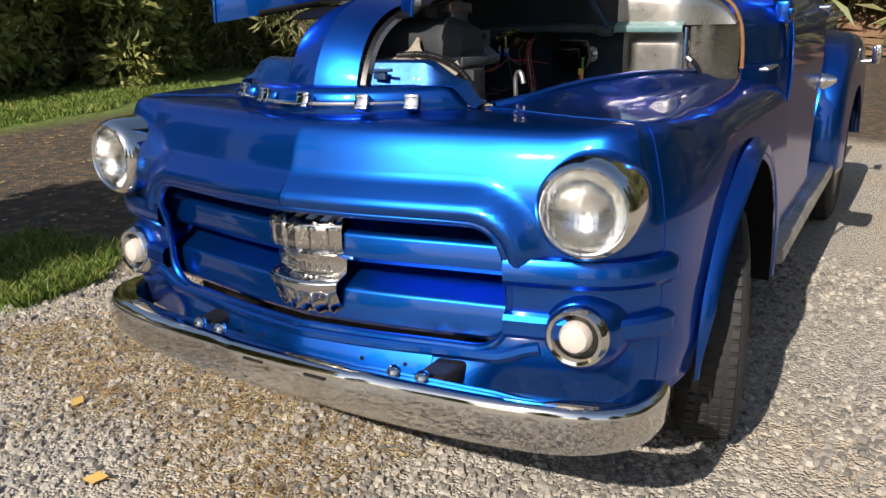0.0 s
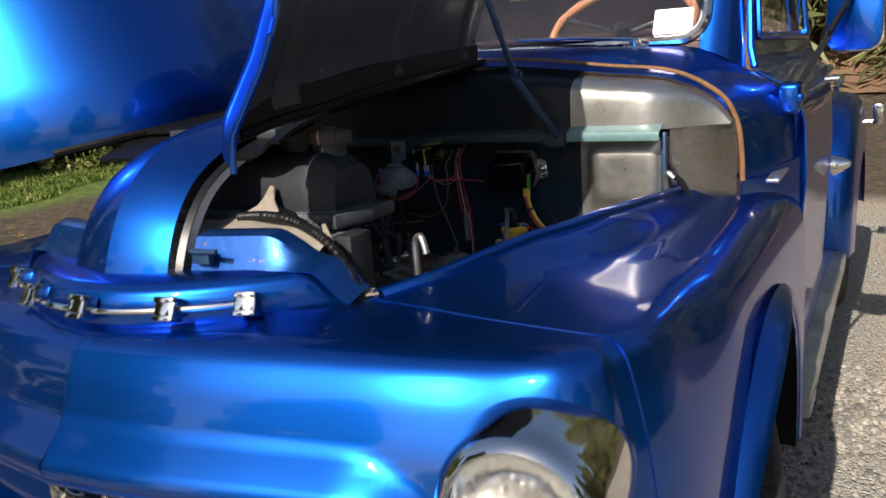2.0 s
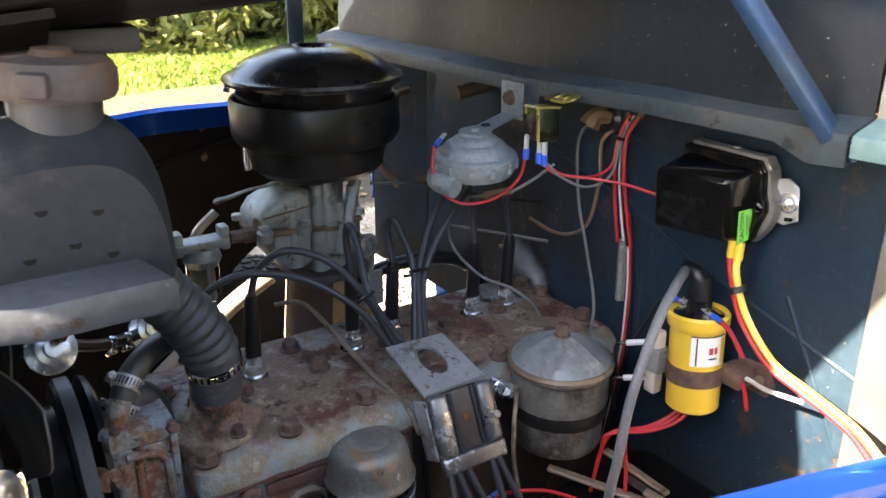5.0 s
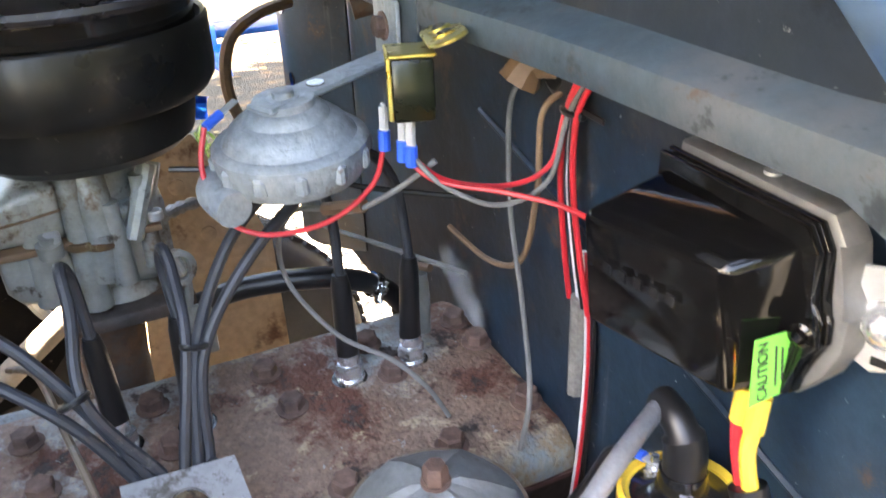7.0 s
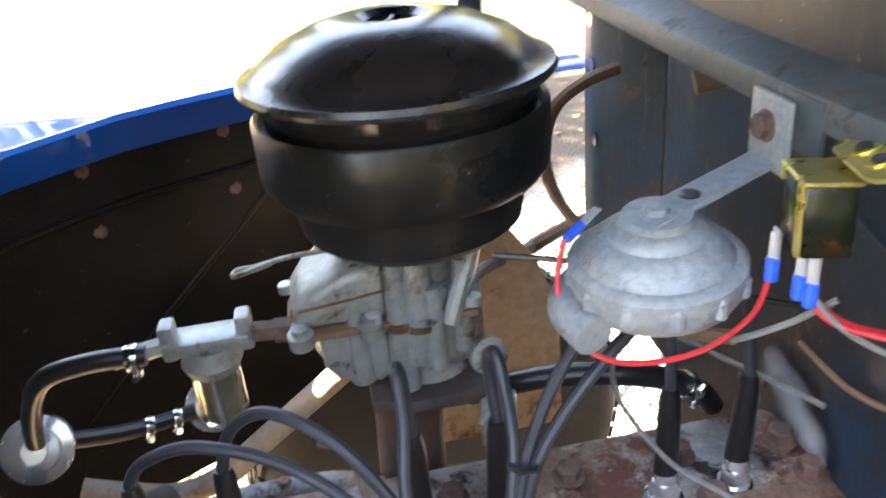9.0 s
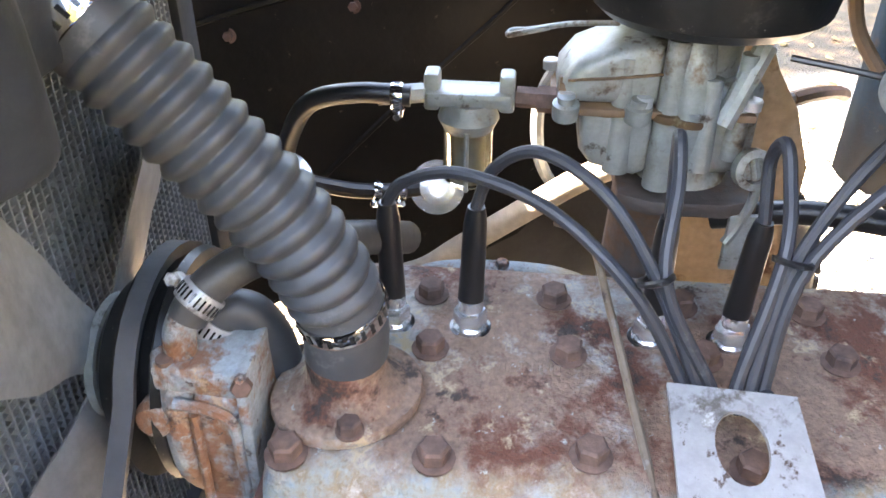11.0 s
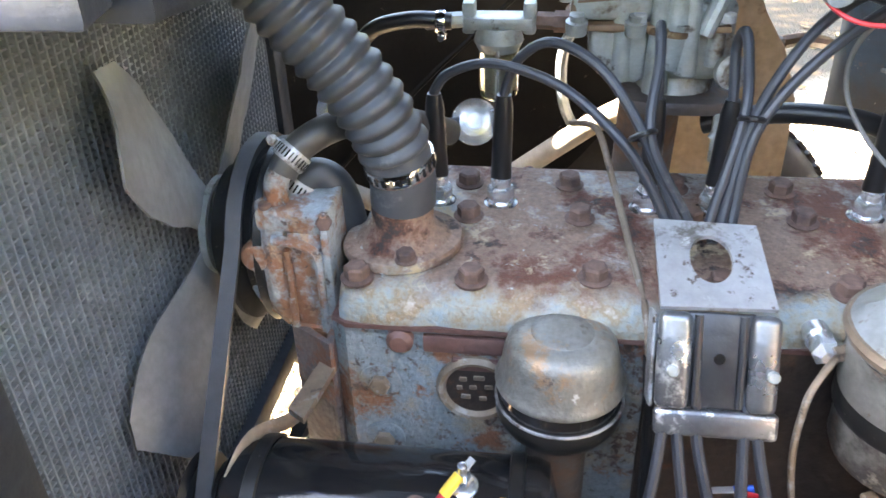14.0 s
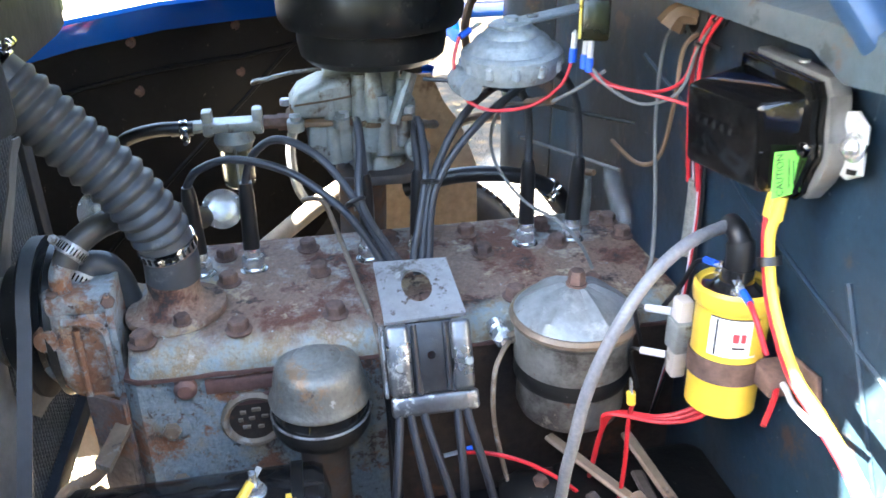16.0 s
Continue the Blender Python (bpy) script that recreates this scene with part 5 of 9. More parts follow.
def bulge(x, v):
    zs, ys = interp(abs(x), *zseam), interp(abs(x), *yseam)
    f = 1.034 + 0.016 * smooth(x, 0.30, 0.42) + 0.10 * smooth(abs(x), 0.56, 0.74)
    ky = interp(v, BULGE_V, [0, 0.01, 0.025, 0.06, 0.13, 0.24, 0.38, 0.66, 1])
    kz = interp(v, BULGE_V, [0, 0.36, 0.58, 0.70, 0.775, 0.83, 0.875, 0.945, 1])
    return Vector((x, f + (ys - f - 0.012) * ky, 1.180 + max(0.004, zs - 1.186) * kz))


# Crown and cap part at the hood's shadow edge; the shaded side is painted darker.
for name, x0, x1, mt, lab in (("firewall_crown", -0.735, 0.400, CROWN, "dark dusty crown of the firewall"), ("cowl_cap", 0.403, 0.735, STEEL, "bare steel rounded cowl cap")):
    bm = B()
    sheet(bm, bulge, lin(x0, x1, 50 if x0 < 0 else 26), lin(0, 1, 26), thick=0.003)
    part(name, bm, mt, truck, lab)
for side in (1, -1):
    bm = B()
    tube(bm, [Vector((side * on(SEAM, q).x, on(SEAM, q).y, on(SEAM, q).z)) + Vector((side * 0.003, 0.0, 0.005)) for q in lin(0, 1, 60)], 0.0058, 8)
    part("cowl_welt", bm, ORANGE, truck, "frayed orange-brown cloth welt along the cowl")
for side in (1, -1):
    bm = B()
    def band(q, v):
        x = 0.728 * q
        w = 0.99 - 0.20 * v
        return Vector((side * x, 0, 0)) + Vector((0, bulge(x, w).y - 0.009, bulge(x, w).z + 0.012))
    sheet(bm, band, lin(0, 1, 50), lin(0, 1, 5), thick=0.002)
    part("cowl_band", bm, BLUE, truck, "worn blue band below the welt")

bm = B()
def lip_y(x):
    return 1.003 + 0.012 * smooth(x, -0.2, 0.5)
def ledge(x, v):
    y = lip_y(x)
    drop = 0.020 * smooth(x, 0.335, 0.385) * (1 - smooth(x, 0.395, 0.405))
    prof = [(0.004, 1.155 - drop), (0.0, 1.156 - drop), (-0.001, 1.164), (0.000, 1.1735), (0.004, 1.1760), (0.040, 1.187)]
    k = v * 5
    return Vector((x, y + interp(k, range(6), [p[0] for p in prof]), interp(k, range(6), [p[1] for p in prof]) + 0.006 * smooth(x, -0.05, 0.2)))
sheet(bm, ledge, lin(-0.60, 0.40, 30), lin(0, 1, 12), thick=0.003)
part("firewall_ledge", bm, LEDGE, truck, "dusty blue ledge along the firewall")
# Same ledge past the hood's shadow edge, in paint lightened for the sun.
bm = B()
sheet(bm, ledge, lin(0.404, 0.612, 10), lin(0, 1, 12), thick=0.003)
part("firewall_ledge", bm, TEALSUN, truck, "worn blue-green ledge, its paint lightened for sunlight")
# firewall sheet and its pressings
bm = B()
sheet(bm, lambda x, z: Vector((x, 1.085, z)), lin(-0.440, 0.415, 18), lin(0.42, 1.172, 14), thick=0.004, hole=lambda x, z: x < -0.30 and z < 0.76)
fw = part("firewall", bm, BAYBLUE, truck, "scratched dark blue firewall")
bm = B()
tube(bm, [(0.10, 1.080, 1.03), (0.20, 1.080, 0.99), (0.415, 1.0815, 0.93)], 0.0028, 6)
tube(bm, [(-0.05, 1.080, 1.07), (0.10, 1.0815, 1.03)], 0.0028, 6)
tube(bm, [(0.33, 1.080, 0.99), (0.41, 1.0815, 0.84)], 0.0028, 6)
part("pressed_rib", bm, BAYBLUE, fw)
bm = B()
sheet(bm, lambda q, z: Vector((-0.355 - 0.092 * q, 1.080 - 0.050 * math.sin(min(1.0, q * 1.25) * math.pi / 2), z)), lin(0, 1, 12), lin(0.80, 1.160, 3), thick=0.004)
part("firewall_flange", bm, BAYBLUE, fw, "dusty blue flange at the firewall's side")
for p in ((-0.34, 1.10), (-0.33, 1.02), (-0.345, 1.145)):
    bm = B()
    lathe(bm, [(0.008, 0), (0.008, 0.002), (0, 0.002)], axis((p[0] - 0.085, 1.0275, p[1] - 0.01), (0, -1, 0)), 12)
    part("hole", bm, BLACK, fw)
# sunlit bare steel side of the firewall, with its rounded pressing; its colour change follows the hood's shadow edge
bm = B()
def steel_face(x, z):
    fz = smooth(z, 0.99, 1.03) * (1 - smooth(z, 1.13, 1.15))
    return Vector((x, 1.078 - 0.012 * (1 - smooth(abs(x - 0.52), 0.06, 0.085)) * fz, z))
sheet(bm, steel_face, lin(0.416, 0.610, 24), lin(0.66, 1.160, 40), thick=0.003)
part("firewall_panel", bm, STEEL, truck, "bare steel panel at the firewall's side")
bm = B()
sheet(bm, steel_face, lin(0.444, 0.610, 24), lin(1.06, 1.160, 10), thick=0.003)
bmesh.ops.scale(bm, vec=(-1, 1, 1), verts=bm.verts)
bmesh.ops.reverse_faces(bm, faces=bm.faces)
part("firewall_panel", bm, STEEL, truck, "bare steel panel at the firewall's side")
bm = B()
def side_face(q, z):
    x = 0.614 + 0.134 * q
    return Vector((x, 1.102 + 0.090 * q ** 1.4, z))
sheet(bm, lambda q, v: side_face(q, 0.98 + v * (0.195 + 0.015 * q)), lin(0, 0.95, 12), lin(0, 1, 8), thick=0.003)
part("cowl_side_panel", bm, SIDESTEEL, truck, "bare steel cowl side panel")
bm = B()
sheet(bm, lambda q, v: side_face(q, 1.04 + v * (0.135 + 0.015 * q)), lin(0, 1, 12), lin(0, 1, 8), thick=0.003)
bmesh.ops.scale(bm, vec=(-1, 1, 1), verts=bm.verts)
bmesh.ops.reverse_faces(bm, faces=bm.faces)
part("cowl_side_panel", bm, STEEL, truck, "bare steel cowl side panel")
bm = B()
box(bm, (0.613, 1.058, 1.075), (0.012, 0.022, 0.20), bev=0.003)
part("corner_flange", bm, BLUEOLD, truck)

# windshield, pillars, roof
def ws(u, v):
    """Windshield plane: u across, v up."""
    return Vector((u, 1.402 + 0.23 * v - 0.020 * (u / 0.66) ** 2 * (1 - v * 0.3), 1.358 + 0.44 * v))
bm = B()
sheet(bm, lambda u, v: ws(u, v), lin(-0.628, 0.628, 20), lin(0.0, 1, 8), thick=0.005)
part("windshield", bm, GLASS, truck, "clear windshield glass").visible_shadow = False
bm = B()
corner = []
for cx, cv, a0 in ((0.566, 0.88, 90), (0.566, 0.14, 0), (-0.566, 0.14, -90), (-0.566, 0.88, -180)):
    for q in range(7):
        a = radians(a0 - q * 15)
        corner.append(ws(cx + 0.062 * math.cos(a), cv + 0.13 * math.sin(a)))
tube(bm, corner, 0.014, 8, closed=True)
part("windshield_seal", bm, CHROMEOLD, truck, "weathered pale windshield moulding")
for side in (1, -1):
    bm = B()
    def pillar(v, q):
        lo = Vector((0.618 + 0.099 * q, 1.378 + 0.060 * q ** 1.5, 1.338 - 0.058 * q ** 1.3))
        hi = Vector((0.622 + 0.046 * q, 1.628 + 0.012 * q, 1.806))
        p = lo.lerp(hi, v) + Vector((0.010, -0.012, 0.0)) * math.sin(q * math.pi)
        return Vector((side * p.x, p.y, p.z))
    sheet(bm, pillar, lin(0, 1, 14), lin(0, 1, 10), thick=0.003)
    part("windshield_pillar", bm, BLUE, truck)
bm = B()
def roof(u, v):
    y = 1.62 + 0.78 * v
    x = 0.72 * math.sin(u * math.pi / 2)
    return Vector((x, y, 1.84 + 0.075 * max(0.0, math.cos(u * math.pi / 2)) ** 0.8 * (0.35 + 0.65 * math.sin(math.pi * min(0.95, max(0.05, v))))))
sheet(bm, roof, lin(-1, 1, 30), lin(0, 1, 14), thick=0.004)
part("roof", bm, BLUE, truck)
bm = B()
sheet(bm, lambda u, z: Vector((0.74 * u, 2.40 - 0.03 * u * u, z)), lin(-1, 1, 16), lin(0.5, 1.85, 14), thick=0.004, hole=lambda u, z: abs(u) < 0.5 and 1.57 < z < 1.78)
part("cab_back", bm, BLUE, truck)
bm = B()
sheet(bm, lambda u, z: Vector((0.70 * u, 2.385 - 0.03 * u * u, z)), lin(-1, 1, 16), lin(0.55, 1.84, 14), thick=0.003, hole=lambda u, z: abs(u) < 0.5 and 1.57 < z < 1.78)
part("cab_lining", bm, INTERIOR, truck, "dark brown lining of the cab's back wall")
bm = B()
sheet(bm, lambda x, y: Vector((x, y, 0.52)), lin(-0.76, 0.76, 4), lin(1.32, 2.38, 4), thick=0.01)
part("cab_floor", bm, APRON, truck)

# wipers
for x in (0.475, -0.30):
    bm = B()
    c = Vector((x, 1.335, 1.350))
    lathe(bm, [(0.030, 0), (0.028, 0.008), (0.014, 0.014), (0.012, 0.026), (0, 0.030)], axis(c, (0, -0.45, 0.9)), 20)
    wp = part("wiper", bm, CHROME, truck, "chrome windshield wiper")
    bm = B()
    tube(bm, [c + Vector((0, 0, 0.022)), c + Vector((-0.16, 0.015, 0.034)), c + Vector((-0.34, 0.045, 0.040))], 0.005, 6)
    part("wiper_arm", bm, CHROME, wp)
    bm = B()
    tube(bm, [c + Vector((-0.12, 0.03, 0.026)), c + Vector((-0.46, 0.055, 0.028))], 0.006, 6, flat=0.5)
    part("wiper_blade", bm, HOSEBLACK, wp)

# doors
for side in (1, -1):
    bm = B()
    def edge_y(z):
        return 1.446 + 0.33 * max(0.0, z - 1.28) if z > 1.23 else 1.446 + 0.030 * smooth(1.23 - z, 0.0, 0.15)
    def skin_d(q, z):
        y = edge_y(z) + q * (2.28 - edge_y(z))
        x = interp(z, [0.46, 0.90, 1.00, 1.15, 1.21, 1.24, 1.262, 1.285, 1.32, 1.37, 1.84], [0.845, 0.855, 0.862, 0.855, 0.842, 0.815, 0.765, 0.735, 0.722, 0.717, 0.668])
        return Vector((side * (x + 0.075 * (y - 1.45) * smooth(z, 1.20, 1.30)), y, z))
    sheet(bm, skin_d, lin(0, 1, 34), lin(0.46, 1.84, 70), thick=0.004, hole=lambda q, z: 0.085 < q < 0.90 and 1.355 < z < 1.77)
    door = part("door", bm, BLUE, truck, "closed blue cab door")
    bm = B()
    loop_ = []
    for cq, cz, dq, dz in ((0.10, 1.37, -1, -1), (0.885, 1.37, 1, -1), (0.885, 1.755, 1, 1), (0.10, 1.755, -1, 1)):
        r = 0.03 if dq > 0 else 0.012
        pts_ = [(cq + dq * r * 0.5 * math.sin(a_), cz + dz * r * math.cos(a_)) for a_ in lin(0, math.pi / 2, 5)]
        loop_ += [skin_d(*p_) + Vector((side * 0.004, 0, 0)) for p_ in (pts_ if dq * dz < 0 else pts_[::-1])]
    tube(bm, loop_, 0.010, 8, closed=True)
    part("window_moulding", bm, BLUE, door)
    bm = B()
    sheet(bm, lambda q, z: skin_d(q, z) - Vector((side * 0.02, 0, 0)), lin(0.07, 0.92, 3), lin(1.34, 1.78, 3))
    part("window_glass", bm, GLASS, door).visible_shadow = False
    bm = B()
    tube(bm, [skin_d(0.008, z) + Vector((side * 0.002, -0.002, 0)) for z in lin(1.285, 1.80, 12)], 0.009, 10)
    part("door_edge", bm, BLUE, door)
    bm = B()
    hp = Vector((side * 0.845, 2.12, 1.205))
    tube(bm, [hp, hp + Vector((side * 0.045, 0, 0.002))], 0.011, 10)
    tube(bm, spline([hp + Vector((side * 0.045, 0.02, 0.004)), hp + Vector((side * 0.050, -0.05, 0.0)), hp + Vector((side * 0.040, -0.115, -0.022))], 5), 0.009, 8)
    part("door_handle", bm, CHROME, door, "chrome lever door handle")
    # upper hinge block at the door's front edge
    bm = B()
    box(bm, (side * 0.822, 1.442, 1.208), (0.052, 0.085, 0.074), bev=0.012, seg=3)
    box(bm, (side * 0.826, 1.442, 1.208), (0.056, 0.080, 0.022), bev=0.006)
    part("door_hinge", bm, BLUE, door)
    # fender joint strip
    bm = B()
    box(bm, (side * 0.815, 1.33, 1.043), (0.030, 0.24, 0.010), pose(0, 0, 0, 0, 0, 0), bev=0.004)
    part("joint_strip", bm, STEEL, truck)
    # cab side between cowl and door
    bm = B()
    sheet(bm, lambda y, z: Vector((side * (0.753 + 0.097 * min(1.0, (y - 1.185) / 0.287) + 0.010 * math.sin((y - 1.185) / 0.287 * 3.1)), y, z)), lin(1.19, 1.472, 12), lin(0.80, 1.06, 8), thick=0.003)
    part("cab_side", bm, BLUE, truck)

# mirror on its arm
bm = B()
mc = Vector((0.945, 1.66, 1.415))
mm = axis(mc, (-0.12, -1, 0.05))
rect = []
for cx, cy, a0 in ((0.030, 0.075, 0), (-0.030, 0.075, 90), (-0.030, -0.075, 180), (0.030, -0.075, 270)):
    for q in range(5):
        a = radians(a0 + q * 22.5)
        rect.append((cx + 0.035 * math.cos(a), cy + 0.035 * math.sin(a)))
prism(bm, rect, 0.012, mm, bev=0.004)
mirror = part("side_mirror", bm, BLUE, truck, "rounded rectangular mirror with a blue back")
bm = B()
tube(bm, [mm @ Vector((x, y, 0.0)) for x, y in rect], 0.006, 8, closed=True)
part("mirror_rim", bm, CHROMEOLD, mirror)
bm = B()
a, c = Vector((0.846, 1.42, 1.244)), mm @ Vector((-0.005, 0.03, 0.02))
d = c - a
box(bm, (0, 0, d.length / 2), (0.016, 0.008, d.length), axis(a, d, (0, 1, 0)), bev=0.002)
box(bm, (0, -0.012, d.length * 0.75), (0.006, 0.026, d.length * 0.5), axis(a, d, (0, 1, 0)), bev=0.002)
part("mirror_arm", bm, BLACK, mirror)

# running boards and rear
for side in (1, -1):
    bm = B()
    sec = [(0.60, 0.0), (0.60, 0.012), (0.80, 0.016), (0.868, 0.014), (0.884, 0.006), (0.888, -0.012), (0.886, -0.045), (0.874, -0.048)]
    rows = []
    for y in lin(1.495, 2.95, 30):
        z = 0.392 + 0.034 * (y - 1.5) / 1.42
        rows.append([bm.verts.new((side * x, y, z + dz)) for x, dz in sec])
    for a, b in zip(rows, rows[1:]):
        for j in range(len(sec) - 1):
            bm.faces.new((a[j], b[j], b[j + 1], a[j + 1]))
    bm.faces.new(rows[0])
    rb = part("running_board", bm, TREAD, truck, "grey metal running board with a ribbed tread", sharp=30)
    bm = B()
    for i in range(9):
        x = 0.66 + i * 0.022
        tube(bm, [(side * x, 1.50, 0.409), (side * x, 2.94, 0.443)], 0.004, 6)
    for i in range(12):
        box(bm, (side * 0.888, 1.50 + i * 0.012, 0.370 + 0.0), (0.004, 0.005, 0.036), bev=0.001, seg=1)
    part("tread_rib", bm, TREAD, rb)
    bm = B()
    def rfender(t, w):
        a = radians(180 * t)
        x = 0.66 + 0.243 * math.sin(min(1, w) * math.pi / 2)
        z = 0.40 + (0.655 - 0.02 * w) * max(0.0, math.sin(a)) ** 0.6 - 0.16 * w ** 5 * math.sin(a)
        y = 3.62 - (0.68 - 0.13 * w ** 4) * math.cos(a)
        return Vector((side * x, y, z))
    sheet(bm, rfender, lin(0, 1, 40), lin(0, 1, 14))
    def rface(t, w):
        p = rfender(t, 1)
        q = Vector((p.x + side * 0.006, 3.62 - 0.42 * math.cos(radians(180 * t)), 0.38 + 0.38 * math.sin(radians(180 * t))))
        return p.lerp(q, w)
    sheet(bm, rface, lin(0, 1, 40), lin(0, 1, 6))
    part("rear_fender", bm, BLUE, truck, "rounded blue rear fender", sharp=60)
    bm = B()
    sheet(bm, lambda y, z: Vector((side * 0.67, y, z)), lin(2.46, 4.55, 12), lin(0.62, 1.10, 8), thick=0.02)
    tube(bm, [(side * 0.68, 2.46, 1.11), (side * 0.68, 4.55, 1.11)], 0.025, 10)
    part("bed_side", bm, BLUE, truck)
bm = B()
lathe(bm, [(0.034, 0.0), (0.034, 0.012), (0.026, 0.03), (0.010, 0.062), (0.0, 0.066)], axis((0.858, 2.30, 0.905), (1, -0.05, 0.15)), 24)
part("fuel_cap", bm, CHROME, truck, "conical chrome fuel cap behind the door")
bm = B()
box(bm, (0.955, 4.02, 0.90), (0.050, 0.070, 0.105), bev=0.008)
tube(bm, [(0.86, 4.02, 0.86), (0.955, 4.02, 0.86)], 0.012, 8)
part("tail_lamp", bm, CHROMEOLD, truck, "small grey tail lamp beside the rear fender")
bm = B()
box(bm, (0, 3.5, 0.63), (1.3, 2.1, 0.03))
box(bm, (0, 2.47, 0.86), (1.3, 0.03, 0.46))
box(bm, (0, 4.54, 0.86), (1.3, 0.03, 0.46))
part("bed_floor", bm, BLACKOIL, truck)
for x in (-0.36, 0.36):
    bm = B()
    box(bm, (x, 2.25, 0.47), (0.07, 4.1, 0.12), bev=0.006)
    part("frame_rail", bm, IRONDARK, truck)
bm = B()
tube(bm, [(-0.62, 0.90, 0.36), (0.62, 0.90, 0.36)], 0.035, 10)
part("front_axle", bm, IRONDARK, truck)


def wheel(x, y, side, steer=0.0, r=1.0):
    m = Matrix.Translation((x, y, 0.36 * r)) @ Matrix.Rotation(radians(steer), 4, "Z") @ Matrix.Scale(r, 4) @ axis((0, 0, 0), (side, 0, 0))
    b = B()
    lathe(b, [(0.215, -0.07), (0.245, -0.085), (0.30, -0.088), (0.335, -0.080), (0.352, -0.064), (0.360, -0.04), (0.360, 0.04), (0.352, 0.064), (0.335, 0.080), (0.30, 0.088), (0.245, 0.085), (0.215, 0.07)], m, 64)
    w = part("wheel", b, TYRE, truck, "black tyre on a blue steel wheel")
    b = B()
    for i in range(64):
        a = 2 * math.pi * i / 64
        for h in (-0.05, -0.017, 0.017, 0.05):
            mm_ = m @ Matrix.Rotation(a + 0.03 * (h > 0), 4, "Z") @ Matrix.Translation((0.360, 0, h))
            box(b, (0, 0, 0), (0.008, 0.024, 0.022), mm_)
    tagged(part("tread", b, TYRE, w), kind="stuff")
    b = B()
    lathe(b, [(0.225, 0.075), (0.215, 0.06), (0.205, 0.03), (0.17, 0.02), (0.15, 0.04), (0.10, 0.05), (0.095, 0.06), (0.0, 0.065)], m, 40)
    part("rim", b, BLACKOIL, w, "dark steel rim")
    b = B()
    lathe(b, [(0.10, 0.055), (0.10, 0.075), (0.07, 0.095), (0, 0.10)], m, 32)
    part("hub_cap", b, CHROME, w)


for side in (1, -1):
    wheel(side * 0.785, 0.868, side, 15.0, 0.96)
    wheel(side * 0.775, 3.62, side)

# inside the cab, as seen through the windshield
bench = thing("bench_seat", (0, 2.05, 0.53), "brown bench seat in the cab", "seat")
part("cushion", box(B(), (0, 1.98, 0.80), (1.3, 0.50, 0.16), bev=0.05, seg=4), INTERIOR, bench)
part("backrest", box(B(), (0, 2.28, 1.12), (1.3, 0.14, 0.55), bev=0.05, seg=4), INTERIOR, bench)
part("seat_base", box(B(), (0, 2.0, 0.63), (1.25, 0.5, 0.2), bev=0.02), BLACKOIL, bench)
bm = B()
box(bm, (0, 1.475, 1.215), (1.28, 0.11, 0.20), bev=0.04, seg=3)
part("dashboard", bm, INTERIOR, truck)
sw = thing("steering_wheel", (0.36, 1.55, 1.15), "steering wheel with a tan wrapped rim", "steering wheel")
m = axis((0.33, 1.70, 1.41), (0, -0.55, 0.83))
bm = B()
tube(bm, [m @ Vector((0.205 * math.cos(a), 0.205 * math.sin(a), 0)) for a in lin(0, 2 * math.pi, 49)[:-1]], 0.013, 10, rf=lambda s: 0.013 + 0.0012 * math.sin(s * 300), closed=True)
part("rim", bm, WOODW, sw)
bm = B()
for a in (0.3, math.pi - 0.3, -math.pi / 2):
    tube(bm, [m @ Vector((0, 0, -0.03)), m @ Vector((0.2 * math.cos(a), 0.2 * math.sin(a), 0))], 0.007, 8)
tube(bm, [m @ Vector((0, 0, 0.0)), m @ Vector((0, 0, -0.42))], 0.022, 10)
part("column", bm, BLACK, sw)
bm = B()
prism(bm, [(-0.048, -0.031), (-0.045, -0.034), (0.045, -0.034), (0.048, -0.031), (0.048, 0.031), (0.045, 0.034), (-0.045, 0.034), (-0.048, 0.031)], 0.001, axis(ws(0.546, 0.115) + Vector((0, 0.008, 0)), (0, -0.87, 0.49)))
solo("paper_sticker", bm, PAPER, "white paper sticker behind the windshield corner", "sticker")

# ---- the engine ----
engine = thing("engine", (0, 0.8, 0.42), "rust-stained grey-blue six-cylinder flathead engine", "engine")
HZ = 0.858
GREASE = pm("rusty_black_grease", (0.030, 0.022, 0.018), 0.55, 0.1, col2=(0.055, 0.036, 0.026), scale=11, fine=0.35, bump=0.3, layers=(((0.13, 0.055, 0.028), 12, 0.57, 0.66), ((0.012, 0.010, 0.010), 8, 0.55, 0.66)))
bm = B()
HEADSEC = [(-0.125, -0.030), (-0.126, -0.010), (-0.122, -0.002), (-0.112, 0.0), (0.0, 0.0), (0.080, 0.0), (0.088, -0.0015), (0.095, -0.0055), (0.101, -0.0115), (0.1045, -0.018), (0.1055, -0.025), (0.1055, -0.030)]
rows = []
for y, k in [(0.522, 0.010), (0.5235, 0.005), (0.528, 0.0015), (0.536, 0.0)] + [(q, 0.0) for q in lin(0.56, 1.05, 24)] + [(1.072, 0.0), (1.080, 0.003), (1.084, 0.010)]:
    wav = 0.0012 * math.sin(y * 70) + 0.0010 * math.sin(y * 163)
    rows.append([bm.verts.new((x - math.copysign(k, x) + (wav if x > 0.085 else 0), y, HZ + z - k * 0.8 * (z > -0.02))) for x, z in HEADSEC])
for a, b in zip(rows, rows[1:]):
    for j in range(len(HEADSEC)):
        bm.faces.new((a[j], b[j], b[(j + 1) % len(HEADSEC)], a[(j + 1) % len(HEADSEC)]))
bm.faces.new(rows[0])
bm.faces.new(rows[-1][::-1])
head = part("cylinder_head", bm, RUSTHEAD, engine, "rusty cast-iron cylinder head with old paint on its shoulder")
bm = B()
